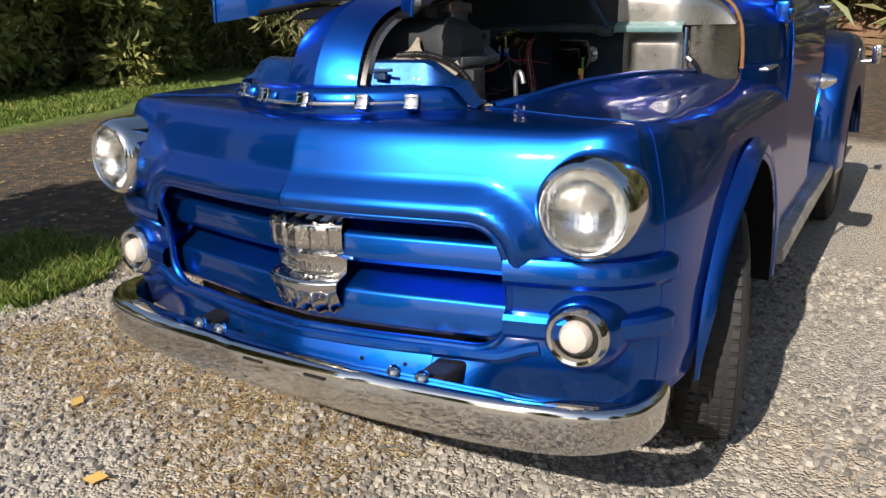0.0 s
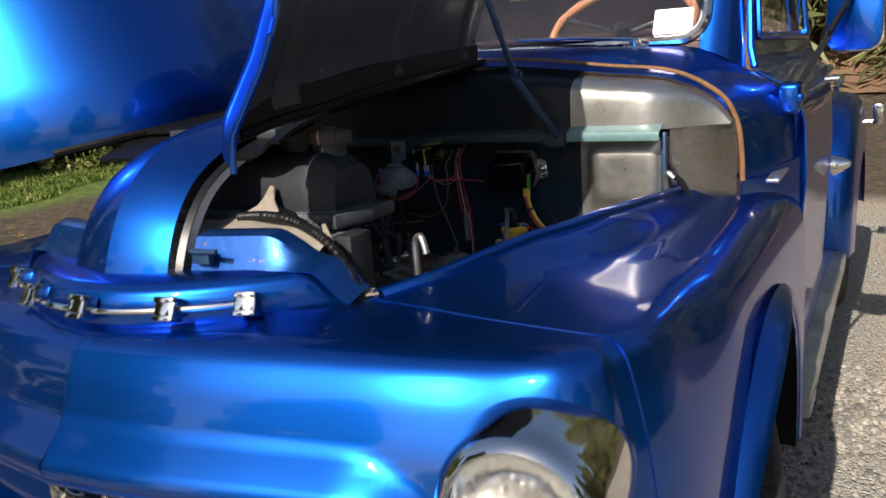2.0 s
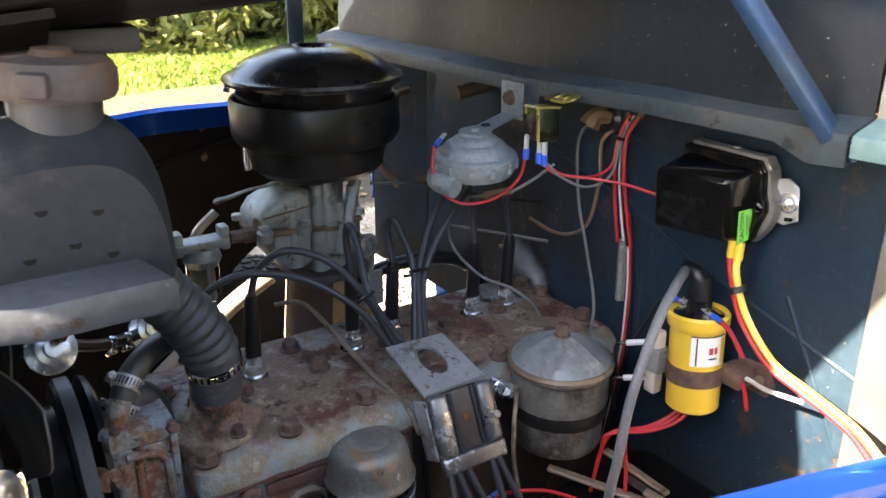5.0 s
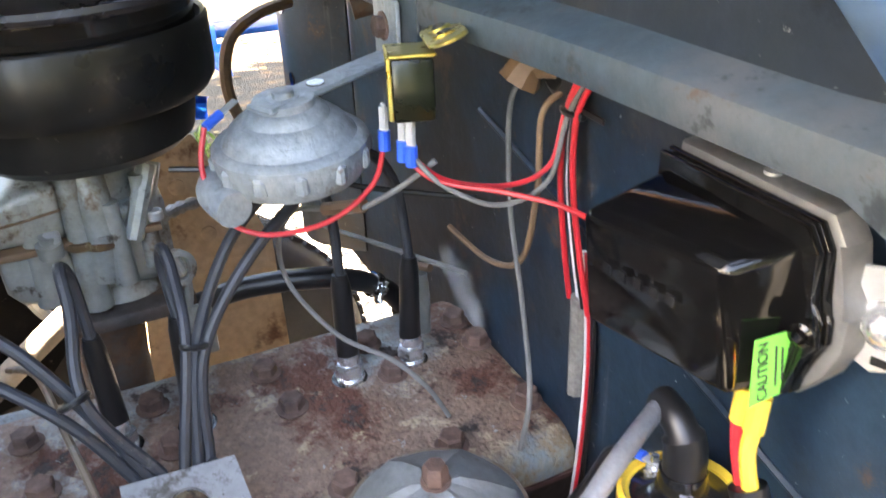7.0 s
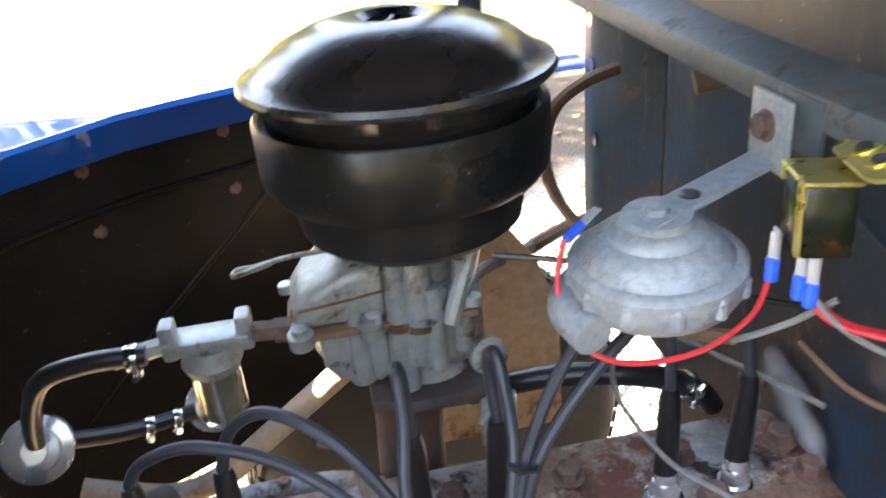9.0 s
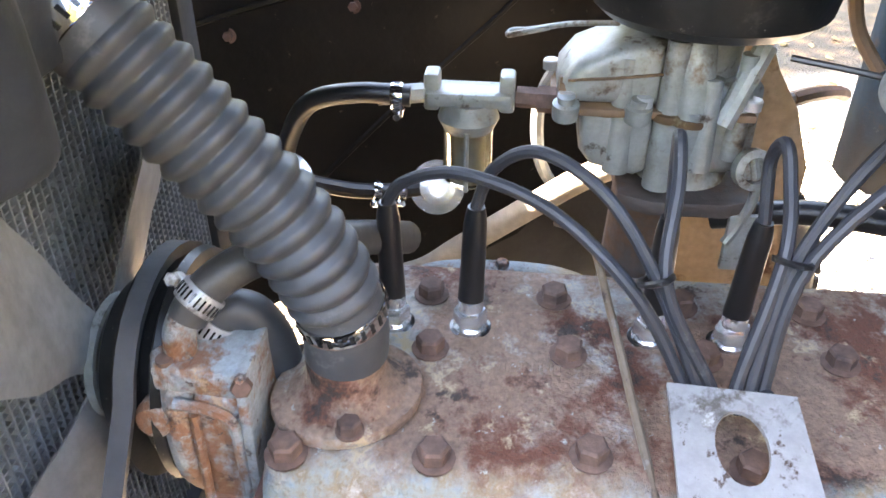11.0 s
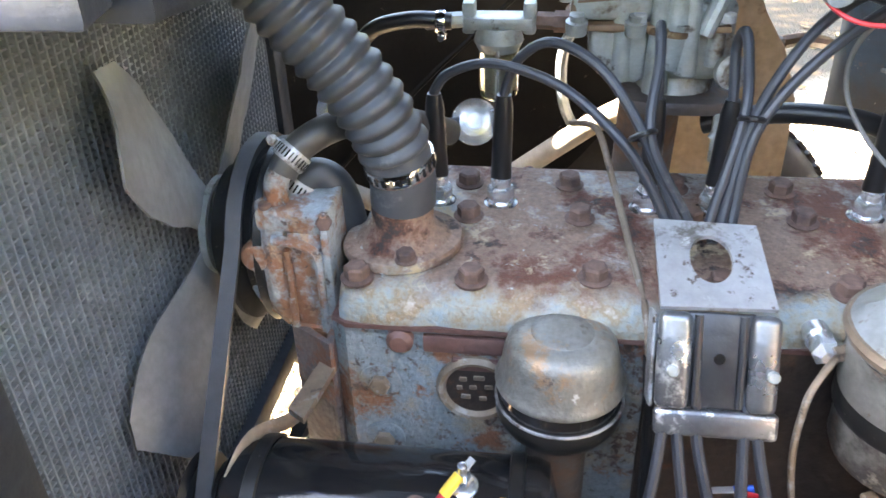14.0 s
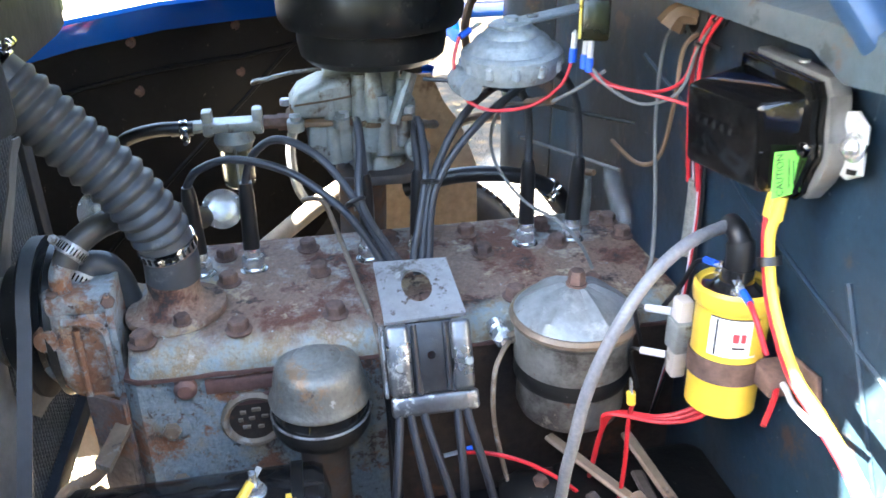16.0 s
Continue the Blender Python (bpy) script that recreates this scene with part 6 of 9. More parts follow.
prism(bm, [(-0.128, 0.530), (-0.120, 0.517), (0.098, 0.517), (0.107, 0.53), (0.107, 1.08), (-0.128, 1.08)], HZ - 0.030, h0=HZ - 0.034)
part("head_gasket", bm, MAROON, engine)
bm = B()
prism(bm, [(-0.135, 0.525), (-0.12, 0.514), (0.088, 0.514), (0.100, 0.527), (0.100, 1.09), (-0.135, 1.09)], HZ - 0.034, bev=0.004, h0=0.52)
block = part("engine_block", bm, IRONBLUE, engine, "grey-blue flaking engine block")
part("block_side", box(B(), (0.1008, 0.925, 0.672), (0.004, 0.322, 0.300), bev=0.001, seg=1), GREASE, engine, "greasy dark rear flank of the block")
bm = B()
box(bm, (0, 0.80, 0.47), (0.22, 0.56, 0.12), bev=0.02)
part("oil_pan", bm, IRONDARK, engine)
for x, y in [(-0.080, 0.608), (-0.083, 0.701), (-0.083, 0.795), (-0.083, 0.888), (-0.083, 0.98), (-0.08, 1.065),
             (-0.017, 0.614), (-0.020, 0.710), (-0.024, 0.803), (-0.029, 0.896), (-0.033, 0.985), (-0.040, 1.068),
             (0.083, 0.627), (0.072, 0.721), (0.075, 0.815), (0.075, 0.905), (0.07, 0.99), (0.05, 1.066), (-0.060, 0.540), (0.088, 0.538)]:
    bm = B()
    lathe(bm, [(0.0125, 0.0), (0.0135, 0.003), (0.011, 0.004)], axis((x, y, HZ - 0.001), (0.03, 0, 1)), 14)
    hexbolt(bm, axis((x, y, HZ + 0.002), (0.03, 0, 1)) @ Matrix.Rotation(x * 90 + y * 40, 4, "Z"), 0.0102, 0.011)
    part("head_bolt", bm, RUSTBOLT, head, "rusty hexagon head bolt")
for c_, s_ in (((0.1015, 0.655, 0.810), (0.006, 0.130, 0.016)), ((0.1010, 0.655, 0.790), (0.005, 0.085, 0.012))):
    part("jacket_strip", box(B(), c_, s_, bev=0.002), MAROON, block, "raised maroon strip on the block")
part("side_bolt", lathe(B(), [(0.011, 0), (0.011, 0.006), (0.007, 0.010), (0, 0.011)], axis((0.100, 0.572, 0.812), (1, 0, 0)), 16), MAROON, block)
# cast numbers that cannot be read
bm = B()
for i in range(6):
    box(bm, (-0.004, 0.665 + i * 0.0075, HZ + 0.0004), (0.009, 0.0045, 0.0022), bev=0.0006, seg=1)
for i in range(8):
    box(bm, (0.018 - 0.001 * i, 0.915 + i * 0.009, HZ + 0.0004), (0.010, 0.0055, 0.0024), bev=0.0006, seg=1)
tagged(part("cast_mark", bm, RUSTHEAD, head), kind="stuff")
# side of the block: plugs, emblem, bolts
for y, z in ((0.553, 0.766), (0.553, 0.703), (0.70, 0.70)):
    sb = part("side_bolt", lathe(B(), [(0.0175, 0), (0.0170, 0.0035), (0.0125, 0.0048), (0.0, 0.005)], axis((0.0985, y, z), (1, 0, 0)), 22), IRONBLUE, block)
    part("bolt_head", hexbolt(B(), axis((0.103, y, z), (1, 0, 0)), 0.0088, 0.0065), OLDTAN, sb, "rusty hexagon head")
plug = part("core_plug", lathe(B(), [(0.0325, -0.002), (0.0325, 0.003), (0.0295, 0.0070), (0.0265, 0.0062), (0.0245, 0.0022), (0.0240, 0.0015)], axis((0.100, 0.6315, 0.7655), (1, 0, 0)), 32), OLDTAN, block, "round rusty core plug with worn raised marks")
part("plug_face", lathe(B(), [(0.0250, 0.0), (0.0250, 0.0018), (0.0, 0.0022)], axis((0.100, 0.6315, 0.7655), (1, 0, 0)), 28), GREASE, plug, "dark pitted face")
for dy, dz, w_ in ((-0.010, 0.010, 0.006), (0.003, 0.012, 0.009), (-0.013, 0.001, 0.005), (-0.002, 0.002, 0.006), (0.011, 0.003, 0.007), (-0.008, -0.008, 0.008), (0.006, -0.009, 0.006)):
    part("raised_mark", box(B(), (0.1028, 0.6315 + dy, 0.7655 + dz), (0.0022, w_, 0.0042), bev=0.0009, seg=2), OLDTAN, plug)
bm = B()
lathe(bm, [(0.0, 0), (0.010, 0.0), (0.010, 0.012), (0.008, 0.014), (0.008, 0.020), (0, 0.022)], axis((0.100, 0.878, 0.842), (1, 0.05, 0.05)), 12)
lathe(bm, [(0.007, 0.02), (0.0105, 0.022), (0.0105, 0.029), (0.005, 0.034), (0, 0.034)], axis((0.100, 0.878, 0.842), (1, 0.05, 0.05)), 6)
part("oil_fitting", bm, PORCELAIN, block, "bright plated pipe fitting")

# manifolds on the far side
bm = B()
tube(bm, spline([(-0.17, 0.55, 0.752), (-0.19, 0.70, 0.752), (-0.19, 0.85, 0.752), (-0.17, 1.05, 0.75)], 8), 0.032, 12)
mani = part("manifold", bm, IRONDARK, engine, "dark rusty manifold")
for y in (0.58, 0.70, 0.80, 0.90, 1.03):
    part("manifold_branch", tube(B(), [(-0.12, y, 0.752), (-0.18, y, 0.752)], 0.026, 10), IRONDARK, mani)
part("riser", tube(B(), spline([(-0.18, 0.77, 0.752), (-0.18, 0.775, 0.86), (-0.17, 0.775, 0.915)], 5), 0.030, 12), IRONDARK, mani)
bm = B()
tube(bm, spline([(-0.160, 0.565, 0.775), (-0.170, 0.585, 0.800), (-0.172, 0.62, 0.812), (-0.172, 0.70, 0.812), (-0.165, 0.745, 0.800)], 6), 0.015, 12)
hexbolt(bm, axis((-0.170, 0.660, 0.826), (0, 0, 1)), 0.006, 0.007)
part("water_jacket_pipe", bm, IRONBLUE, engine)

# water outlet on the head
OUT = Vector((0.036, 0.566, HZ))
bm = B()
prism(bm, [(0.051 * math.cos(a), 0.046 * math.sin(a)) for a in lin(0, 2 * math.pi, 33)[:-1]], 0.011, axis(OUT, (0, 0, 1)) @ Matrix.Rotation(0.7, 4, "Z"), bev=0.004)
lathe(bm, [(0.040, 0.010), (0.036, 0.014), (0.029, 0.019), (0.0255, 0.028), (0.0245, 0.062)], axis(OUT, (0.06, 0.02, 1)), 28)
outlet = part("water_outlet", bm, RUSTHEAD, engine, "rusty water outlet with a round flange")
for a in (0.25, 0.25 + math.pi):
    bm = B()
    hexbolt(bm, axis(OUT + Vector((0.041 * math.cos(a), 0.037 * math.sin(a), 0.011)), (0, 0, 1)), 0.0075, 0.008, 0.009)
    part("flange_bolt", bm, RUSTBOLT, outlet)

# water pump, pulley and fan
RUSTPUMP = pm("rust_streaked_pump_paint", (0.27, 0.31, 0.33), 0.58, 0.1, col2=(0.24, 0.20, 0.165), scale=15, fine=0.3, fscale=200, bump=0.4, bscale=150, layers=(((0.21, 0.095, 0.05), 24, 0.47, 0.56), ((0.33, 0.22, 0.14), 40, 0.56, 0.63), ((0.07, 0.045, 0.038), 60, 0.58, 0.63), ((0.38, 0.41, 0.42), 30, 0.62, 0.68)))
PLATERUST = pm("dark_rusty_blue_plate", (0.085, 0.092, 0.105), 0.6, 0.1, col2=(0.12, 0.075, 0.055), scale=12, fine=0.3, fscale=200, bump=0.3, layers=(((0.14, 0.06, 0.032), 16, 0.53, 0.60), ((0.03, 0.026, 0.024), 22, 0.56, 0.64)))
FANGREY = pm("dusty_grey_fan_paint", (0.22, 0.225, 0.23), 0.45, 0.3, col2=(0.15, 0.15, 0.148), scale=16, fine=0.2, bump=0.1)
pump = part("water_pump", prism(B(), [(0.008, 0.474), (0.020, 0.458), (0.058, 0.449), (0.072, 0.456), (0.076, 0.515), (0.010, 0.515)], 0.907, bev=0.005, seg=3, h0=0.886), RUSTPUMP, engine, "rust-streaked grey-blue water pump casting")
part("pump_column", box(B(), (0.055, 0.495, 0.840), (0.040, 0.034, 0.096), bev=0.006, seg=3), RUSTPUMP, pump)
part("pump_flange", box(B(), (0.050, 0.512, 0.848), (0.060, 0.007, 0.120), bev=0.002), RUSTPUMP, pump)
part("pump_pipe", tube(B(), spline([(0.060, 0.466, 0.888), (0.066, 0.465, 0.855), (0.065, 0.467, 0.820), (0.056, 0.472, 0.798)], 6), 0.0125, 14), RUSTPUMP, pump)
part("pump_boss", lathe(B(), [(0.0, 0.0), (0.013, 0.0), (0.0135, 0.040), (0.011, 0.045), (0.0, 0.046)], axis((0.032, 0.455, 0.861), (1, -0.1, 0.05)), 20), RUSTPUMP, pump)
part("pump_foot", box(B(), (0.058, 0.491, 0.779), (0.034, 0.032, 0.036), bev=0.008, seg=3), RUSTPUMP, pump)
part("pump_strut", tube(B(), spline([(0.045, 0.432, 0.836), (0.060, 0.450, 0.816), (0.064, 0.472, 0.802)], 5), 0.007, 10), RUSTPUMP, pump)
part("pump_rib", tube(B(), spline([(0.076, 0.468, 0.882), (0.077, 0.490, 0.880), (0.077, 0.503, 0.870), (0.077, 0.505, 0.840), (0.077, 0.505, 0.797)], 6), 0.0042, 8), RUSTPUMP, pump)
part("pump_rib", tube(B(), [(0.074, 0.478, 0.872), (0.076, 0.478, 0.800), (0.074, 0.505, 0.796)], 0.0036, 8), RUSTPUMP, pump)
part("pump_bolt", hexbolt(B(), axis((0.074, 0.512, 0.900), (1, 0.2, 0.2)), 0.0065, 0.007), RUSTBOLT, pump)
part("pump_bolt", hexbolt(B(), axis((0.066, 0.463, 0.906), (0.1, 0, 1)), 0.0055, 0.004, n=12), RUSTBOLT, pump)
part("pump_nipple", tube(B(), spline([(0.056, 0.469, 0.900), (0.056, 0.470, 0.918), (0.055, 0.473, 0.928), (0.050, 0.479, 0.937)], 5), 0.0100, 16), RUSTPUMP, pump, "rusty pipe stub")
bm = B()
prism(bm, [(0.04, 0.512), (0.098, 0.515), (0.098, 0.508), (0.04, 0.505)], 0.80, h0=0.52, bev=0.002)
prism(bm, [(0.070, 0.480), (0.096, 0.515), (0.100, 0.512), (0.076, 0.474)], 0.80, pose(0, 0, 0), bev=0.002, h0=0.56)
part("front_plate", bm, PLATERUST, engine, "dark rust-streaked front plate")
PC = Vector((-0.002, 0.435, 0.848))
mf = axis(PC, (0, -1, 0))
bm = B()
lathe(bm, [(0.025, -0.030), (0.070, -0.026), (0.080, -0.022), (0.082, -0.016), (0.066, -0.008), (0.066, -0.002), (0.082, 0.004), (0.080, 0.010), (0.060, 0.012), (0.056, 0.030), (0.040, 0.040), (0.0, 0.042)], mf, 40)
pulley = part("fan_pulley", bm, BLACKOIL, engine, "black steel fan pulley")
fan = part("fan_hub", lathe(B(), [(0.0, 0.038), (0.045, 0.040), (0.045, 0.046), (0.0, 0.048)], mf, 24), CARBMETAL, engine, "grey fan hub with four blades")
for i in range(4):
    bm = B()
    a0 = radians(52 + i * 90)
    mb = mf @ Matrix.Rotation(a0, 4, "Z")
    sheet(bm, lambda r_, w: mb @ Vector((r_, w * interp(r_, [0.03, 0.06, 0.10, 0.15, 0.185, 0.20, 0.205], [0.020, 0.026, 0.044, 0.054, 0.050, 0.040, 0.028]), 0.044 + 0.55 * w * interp(r_, [0.03, 0.07, 0.12, 0.205], [0.0, 0.012, 0.03, 0.03]) + 0.004 * w * w)), lin(0.03, 0.205, 10), lin(-1, 1, 7), thick=0.002)
    part("fan_blade", bm, FANGREY, fan)
# belt
bm = B()
CR, GE = Vector((0.0, 0.435, 0.53)), Vector((0.185, 0.435, 0.700))
loopb = [PC + Vector((0.081 * math.cos(a), 0, 0.081 * math.sin(a))) for a in lin(radians(20), radians(180), 14)]
loopb += [CR + Vector((0.070 * math.cos(a), 0, 0.070 * math.sin(a))) for a in lin(radians(180), radians(310), 12)]
loopb += [GE + Vector((0.038 * math.cos(a), 0, 0.038 * math.sin(a))) for a in lin(radians(-40), radians(20), 6)]
rows = []
for i, p in enumerate(loopb):
    t = (loopb[(i + 1) % len(loopb)] - loopb[i - 1]).normalized()
    o = Vector((t.z, 0, -t.x))
    rows.append([bm.verts.new(p + o * e + Vector((0, w, 0))) for e, w in ((0.003, -0.0065), (0.003, 0.0065), (-0.007, 0.004), (-0.007, -0.004))])
for a, b in zip(rows, rows[1:] + rows[:1]):
    for j in range(4):
        bm.faces.new((a[j], b[j], b[(j + 1) % 4], a[(j + 1) % 4]))
solo("fan_belt", bm, RUBBER, "grey-black rubber fan belt round the pulleys", "belt")
bm = B()
lathe(bm, [(0.02, -0.012), (0.072, -0.010), (0.062, 0.0), (0.072, 0.010), (0.02, 0.012)], axis(CR, (0, -1, 0)), 32)
part("crank_pulley", bm, BLACKOIL, engine)

# ---- radiator ----
radiator = thing("radiator", (0, 0.32, 0.50), "black radiator with a rounded top tank", "radiator")
bm = B()
def tank(x, a):
    e = 1 - 0.22 * smooth(abs(x), 0.15, 0.232) ** 2
    c, s = math.cos(a), math.sin(a)
    y = 0.430 + (0.081 if c < 0 else 0.028 + 0.052 * smooth(x, 0.10, 0.19)) * e * math.copysign(abs(c) ** 0.62, c)
    z = 1.105 + 0.122 * e * max(0.0, s) ** 0.72 if s > 0 else 1.105 + 0.02 * s
    return Vector((x, y, z + 0.004 * math.sin(x * 40) * max(0.0, s)))
sheet(bm, tank, lin(-0.232, 0.232, 40), lin(-0.3, math.pi + 0.3, 30))
for x in (-0.232, 0.232):
    bm.faces.new([bm.verts.new(tank(x, a)) for a in lin(-0.3, math.pi + 0.3, 30)])
bmesh.ops.remove_doubles(bm, verts=bm.verts, dist=0.0005)
part("top_tank", bm, TANK, radiator, "dull black dented top tank", sharp=45)
bm = B()
lathe(bm, [(0.030, 0), (0.030, 0.055), (0.026, 0.06)], axis((0.176, 0.440, 1.195), (0.03, 0.06, 1)), 24)
part("filler_neck", bm, UNDER, radiator)
bm = B()
lathe(bm, [(0.038, 0.0), (0.040, 0.004), (0.040, 0.018), (0.036, 0.024), (0.014, 0.026), (0.012, 0.030), (0, 0.031)], axis((0.178, 0.443, 1.237), (0.03, 0.06, 1)), 28)
for a in (0, math.pi):
    box(bm, (0.040 * math.cos(a), 0.040 * math.sin(a), 0.012), (0.012, 0.02, 0.016), axis((0.178, 0.443, 1.237), (0.03, 0.06, 1)), bev=0.003)
part("radiator_cap", bm, IRONDARK, radiator, "round brown metal radiator cap")
bm = B()
box(bm, (0, 0.335, 0.835), (0.54, 0.03, 0.53))
part("core", bm, FINS, radiator, "black finned radiator core")
bm = B()
for i in range(62):
    x = -0.265 + i * 0.53 / 61
    box(bm, (x, 0.352, 0.835), (0.0015, 0.010, 0.53))
tagged(part("tube_stack", bm, FINS, radiator), kind="stuff")
bm = B()
for i in range(84):
    z = 0.575 + i * 0.525 / 83
    box(bm, (0, 0.3515, z), (0.53, 0.008, 0.0014))
tagged(part("fin_stack", bm, FINS, radiator), kind="stuff")
bm = B()
box(bm, (0, 0.335, 0.557), (0.60, 0.07, 0.03), bev=0.004)
part("bottom_channel", bm, TANK, radiator)
for x in (-0.285, 0.285):
    part("side_channel", box(B(), (x, 0.335, 0.835), (0.035, 0.06, 0.54), bev=0.004), TANK, radiator)
bm = B()
prism(bm, [(-0.26, 0.335), (0.255, 0.335), (0.279, 0.40), (0.277, 0.482), (0.20, 0.464), (0.12, 0.448), (-0.26, 0.448)], 1.132, h0=1.107, bev=0.005, seg=2)
part("tank_flange", bm, FLANGE, radiator, "dull grey flange under the tank")
for x, z in ((0.13, 1.06), (0.16, 1.055), (0.145, 1.035), (0.12, 1.03), (0.165, 1.025)):
    part("rivet_hole", lathe(B(), [(0.0042, 0), (0.0042, 0.001), (0, 0.001)], axis((0.231, 0.405 + (x - 0.12) * 1.1, z + 0.115), (1, 0.0, 0.1)), 10), APRON, radiator)
# top hose: ribbed rubber with clamps
HOSE = spline([Vector((0.039, 0.568, 0.902)), Vector((0.042, 0.569, 0.930)), Vector((0.047, 0.563, 0.958)), Vector((0.050, 0.552, 0.984)), Vector((0.051, 0.533, 1.014)), Vector((0.052, 0.507, 1.047)), Vector((0.053, 0.481, 1.080)), Vector((0.054, 0.458, 1.107)), Vector((0.055, 0.432, 1.132))], 16)
tot = sum((b - a).length for a, b in zip(HOSE, HOSE[1:]))
fineh = []
for a, b in zip(HOSE, HOSE[1:]):
    fineh += [a.lerp(b, q / 4) for q in range(4)]
fineh.append(HOSE[-1])
def rib(s):
    if s < 0.050 or s > tot - 0.045:
        return 0.0262
    return 0.0250 + 0.0036 * (0.5 + 0.5 * math.sin(2 * math.pi * s / 0.0125)) ** 0.7
bm = B()
tube(bm, fineh, 0.033, 28, rf=rib)
hose = solo("radiator_hose", bm, RUBBER, "ribbed grey-black rubber radiator hose with steel clamps", "hose", sharp=60)
def clamp_band(parent, p, d, r, w, screw_dir, mat_=CHROME):
    """A worm-drive clamp: slotted band, housing and a slender screw with a hexagon head."""
    mm_ = axis(p, d, screw_dir)
    b = B()
    lathe(b, [(r, -w / 2), (r + 0.0012, -w / 2), (r + 0.0016, -w / 2 + 0.0012), (r + 0.0016, w / 2 - 0.0012), (r + 0.0012, w / 2), (r, w / 2), (r, -w / 2)], mm_, 30, caps=False)
    band = part("hose_clamp", b, mat_, parent, "steel worm-drive hose clamp")
    b = B()
    for i in range(26):
        box(b, (r + 0.0016, 0, 0), (0.0007, r * 0.10, w * 0.55), mm_ @ Matrix.Rotation(2 * math.pi * i / 26, 4, "Z"))
    tagged(part("clamp_slot", b, BLACK, band), kind="stuff")
    sd = Vector(screw_dir).normalized()
    sd = (sd - Vector(d).normalized() * sd.dot(Vector(d).normalized())).normalized()
    c = Vector(p) + sd * (r + 0.0045)
    ax = Vector(d).cross(sd).normalized()
    b = B()
    box(b, (0, 0, 0), (0.0085, w * 0.8, 0.009), axis(c - sd * 0.001, sd, ax), bev=0.002, seg=2)
    part("clamp_housing", b, mat_, band)
    b = B()
    lathe(b, [(0.0, -0.009), (0.0028, -0.009), (0.0028, 0.010), (0.0, 0.010)], axis(c, ax), 10)
    lathe(b, [(0.0, 0.008), (0.0046, 0.008), (0.0046, 0.0125), (0.0036, 0.0135), (0.0, 0.0135)], axis(c, ax), 6)
    part("clamp_screw", b, mat_, band)
def at_len(pts, s):
    for a, b in zip(pts, pts[1:]):
        l = (b - a).length
        if s <= l:
            return a.lerp(b, s / l), (b - a).normalized()
        s -= l
    return pts[-1], (pts[-1] - pts[-2]).normalized()
p_, d_ = at_len(fineh, 0.036)
clamp_band(hose, p_, d_, 0.0265, 0.012, (-0.6, -0.4, 0.2))
p_, d_ = at_len(fineh, tot - 0.028)
clamp_band(hose, p_, d_, 0.0265, 0.013, (0.0, 0.2, 1))
# bypass and heater hoses at the pump
bm = B()
tube(bm, spline([(0.0525, 0.476, 0.930), (0.048, 0.482, 0.940), (0.039, 0.494, 0.951), (0.024, 0.514, 0.958), (0.002, 0.538, 0.955), (-0.030, 0.562, 0.940), (-0.080, 0.59, 0.91)], 8), 0.0122, 16)
hh = solo("heater_hose", bm, PUMPHOSE, "brown-black heater hose on the water pump", "hose")
clamp_band(hh, (0.047, 0.4835, 0.9415), (-0.5, 0.6, 0.62), 0.0126, 0.013, (-0.35, -0.75, 0.6), ZINC)
bm = B()
tube(bm, spline([(0.032, 0.476, 0.890), (0.029, 0.480, 0.904), (0.024, 0.489, 0.914), (0.020, 0.502, 0.911), (0.017, 0.512, 0.894), (0.014, 0.517, 0.866), (0.014, 0.519, 0.846)], 8), 0.0138, 18)
bh = solo("bypass_hose", bm, RUBBER, "short grey-black bypass hose with a slotted clamp behind the water pump", "hose")
clamp_band(bh, (0.0283, 0.481, 0.9055), (-0.3, 0.55, 0.75), 0.0143, 0.013, (-1, -0.3, 0.3), ZINC)

# ---- spark plugs and leads ----
PY6 = (0.584, 0.640, 0.768, 0.824, 0.951, 1.007)
for y in PY6:
    sp = thing("spark_plug", (-0.045, y, HZ), "bright plated spark plug in the cylinder head", "spark plug", "spark plugs")
    m = axis((-0.045, y, HZ - 0.004), (0.05, 0, 1))
    bm = B()
    lathe(bm, [(0.0175, 0.0), (0.0175, 0.003), (0.014, 0.0045), (0.0, 0.0045)], m, 24)
    part("well", bm, BLACK, sp)
    bm = B()
    lathe(bm, [(0.012, 0.003), (0.0125, 0.008), (0.0105, 0.010)], m, 20)
    lathe(bm, [(0.0118, 0.010), (0.0122, 0.012), (0.0122, 0.020), (0.0105, 0.023)], m, 6)
    lathe(bm, [(0.0092, 0.022), (0.0092, 0.030), (0.0075, 0.034), (0.0, 0.036)], m, 16)
    part("plug_body", bm, PORCELAIN, sp, "bright hexagon plug body")
LEADS = [
    [(-0.038, 0.597, 0.981), (-0.028, 0.634, 0.993), (-0.006, 0.690, 0.982), (0.022, 0.741, 0.945), (0.036, 0.772, 0.896)],
    [(-0.040, 0.653, 0.992), (-0.025, 0.680, 1.012), (0.000, 0.718, 1.000), (0.022, 0.750, 0.960), (0.038, 0.781, 0.896)],
    [(-0.046, 0.765, 1.005), (-0.028, 0.761, 1.025), (-0.008, 0.761, 1.003), (0.026, 0.757, 0.955), (0.040, 0.789, 0.896)],
    [(-0.052, 0.824, 1.000), (-0.040, 0.826, 1.018), (-0.024, 0.828, 1.004), (0.008, 0.825, 0.968), (0.040, 0.806, 0.897)],
    [(-0.050, 0.949, 1.020), (-0.040, 0.925, 1.052), (-0.014, 0.872, 1.030), (0.010, 0.832, 0.968), (0.038, 0.815, 0.897)],
    [(-0.050, 1.003, 1.028), (-0.036, 0.966, 1.060), (-0.002, 0.888, 1.026), (0.016, 0.836, 0.966), (0.036, 0.823, 0.897)],
]
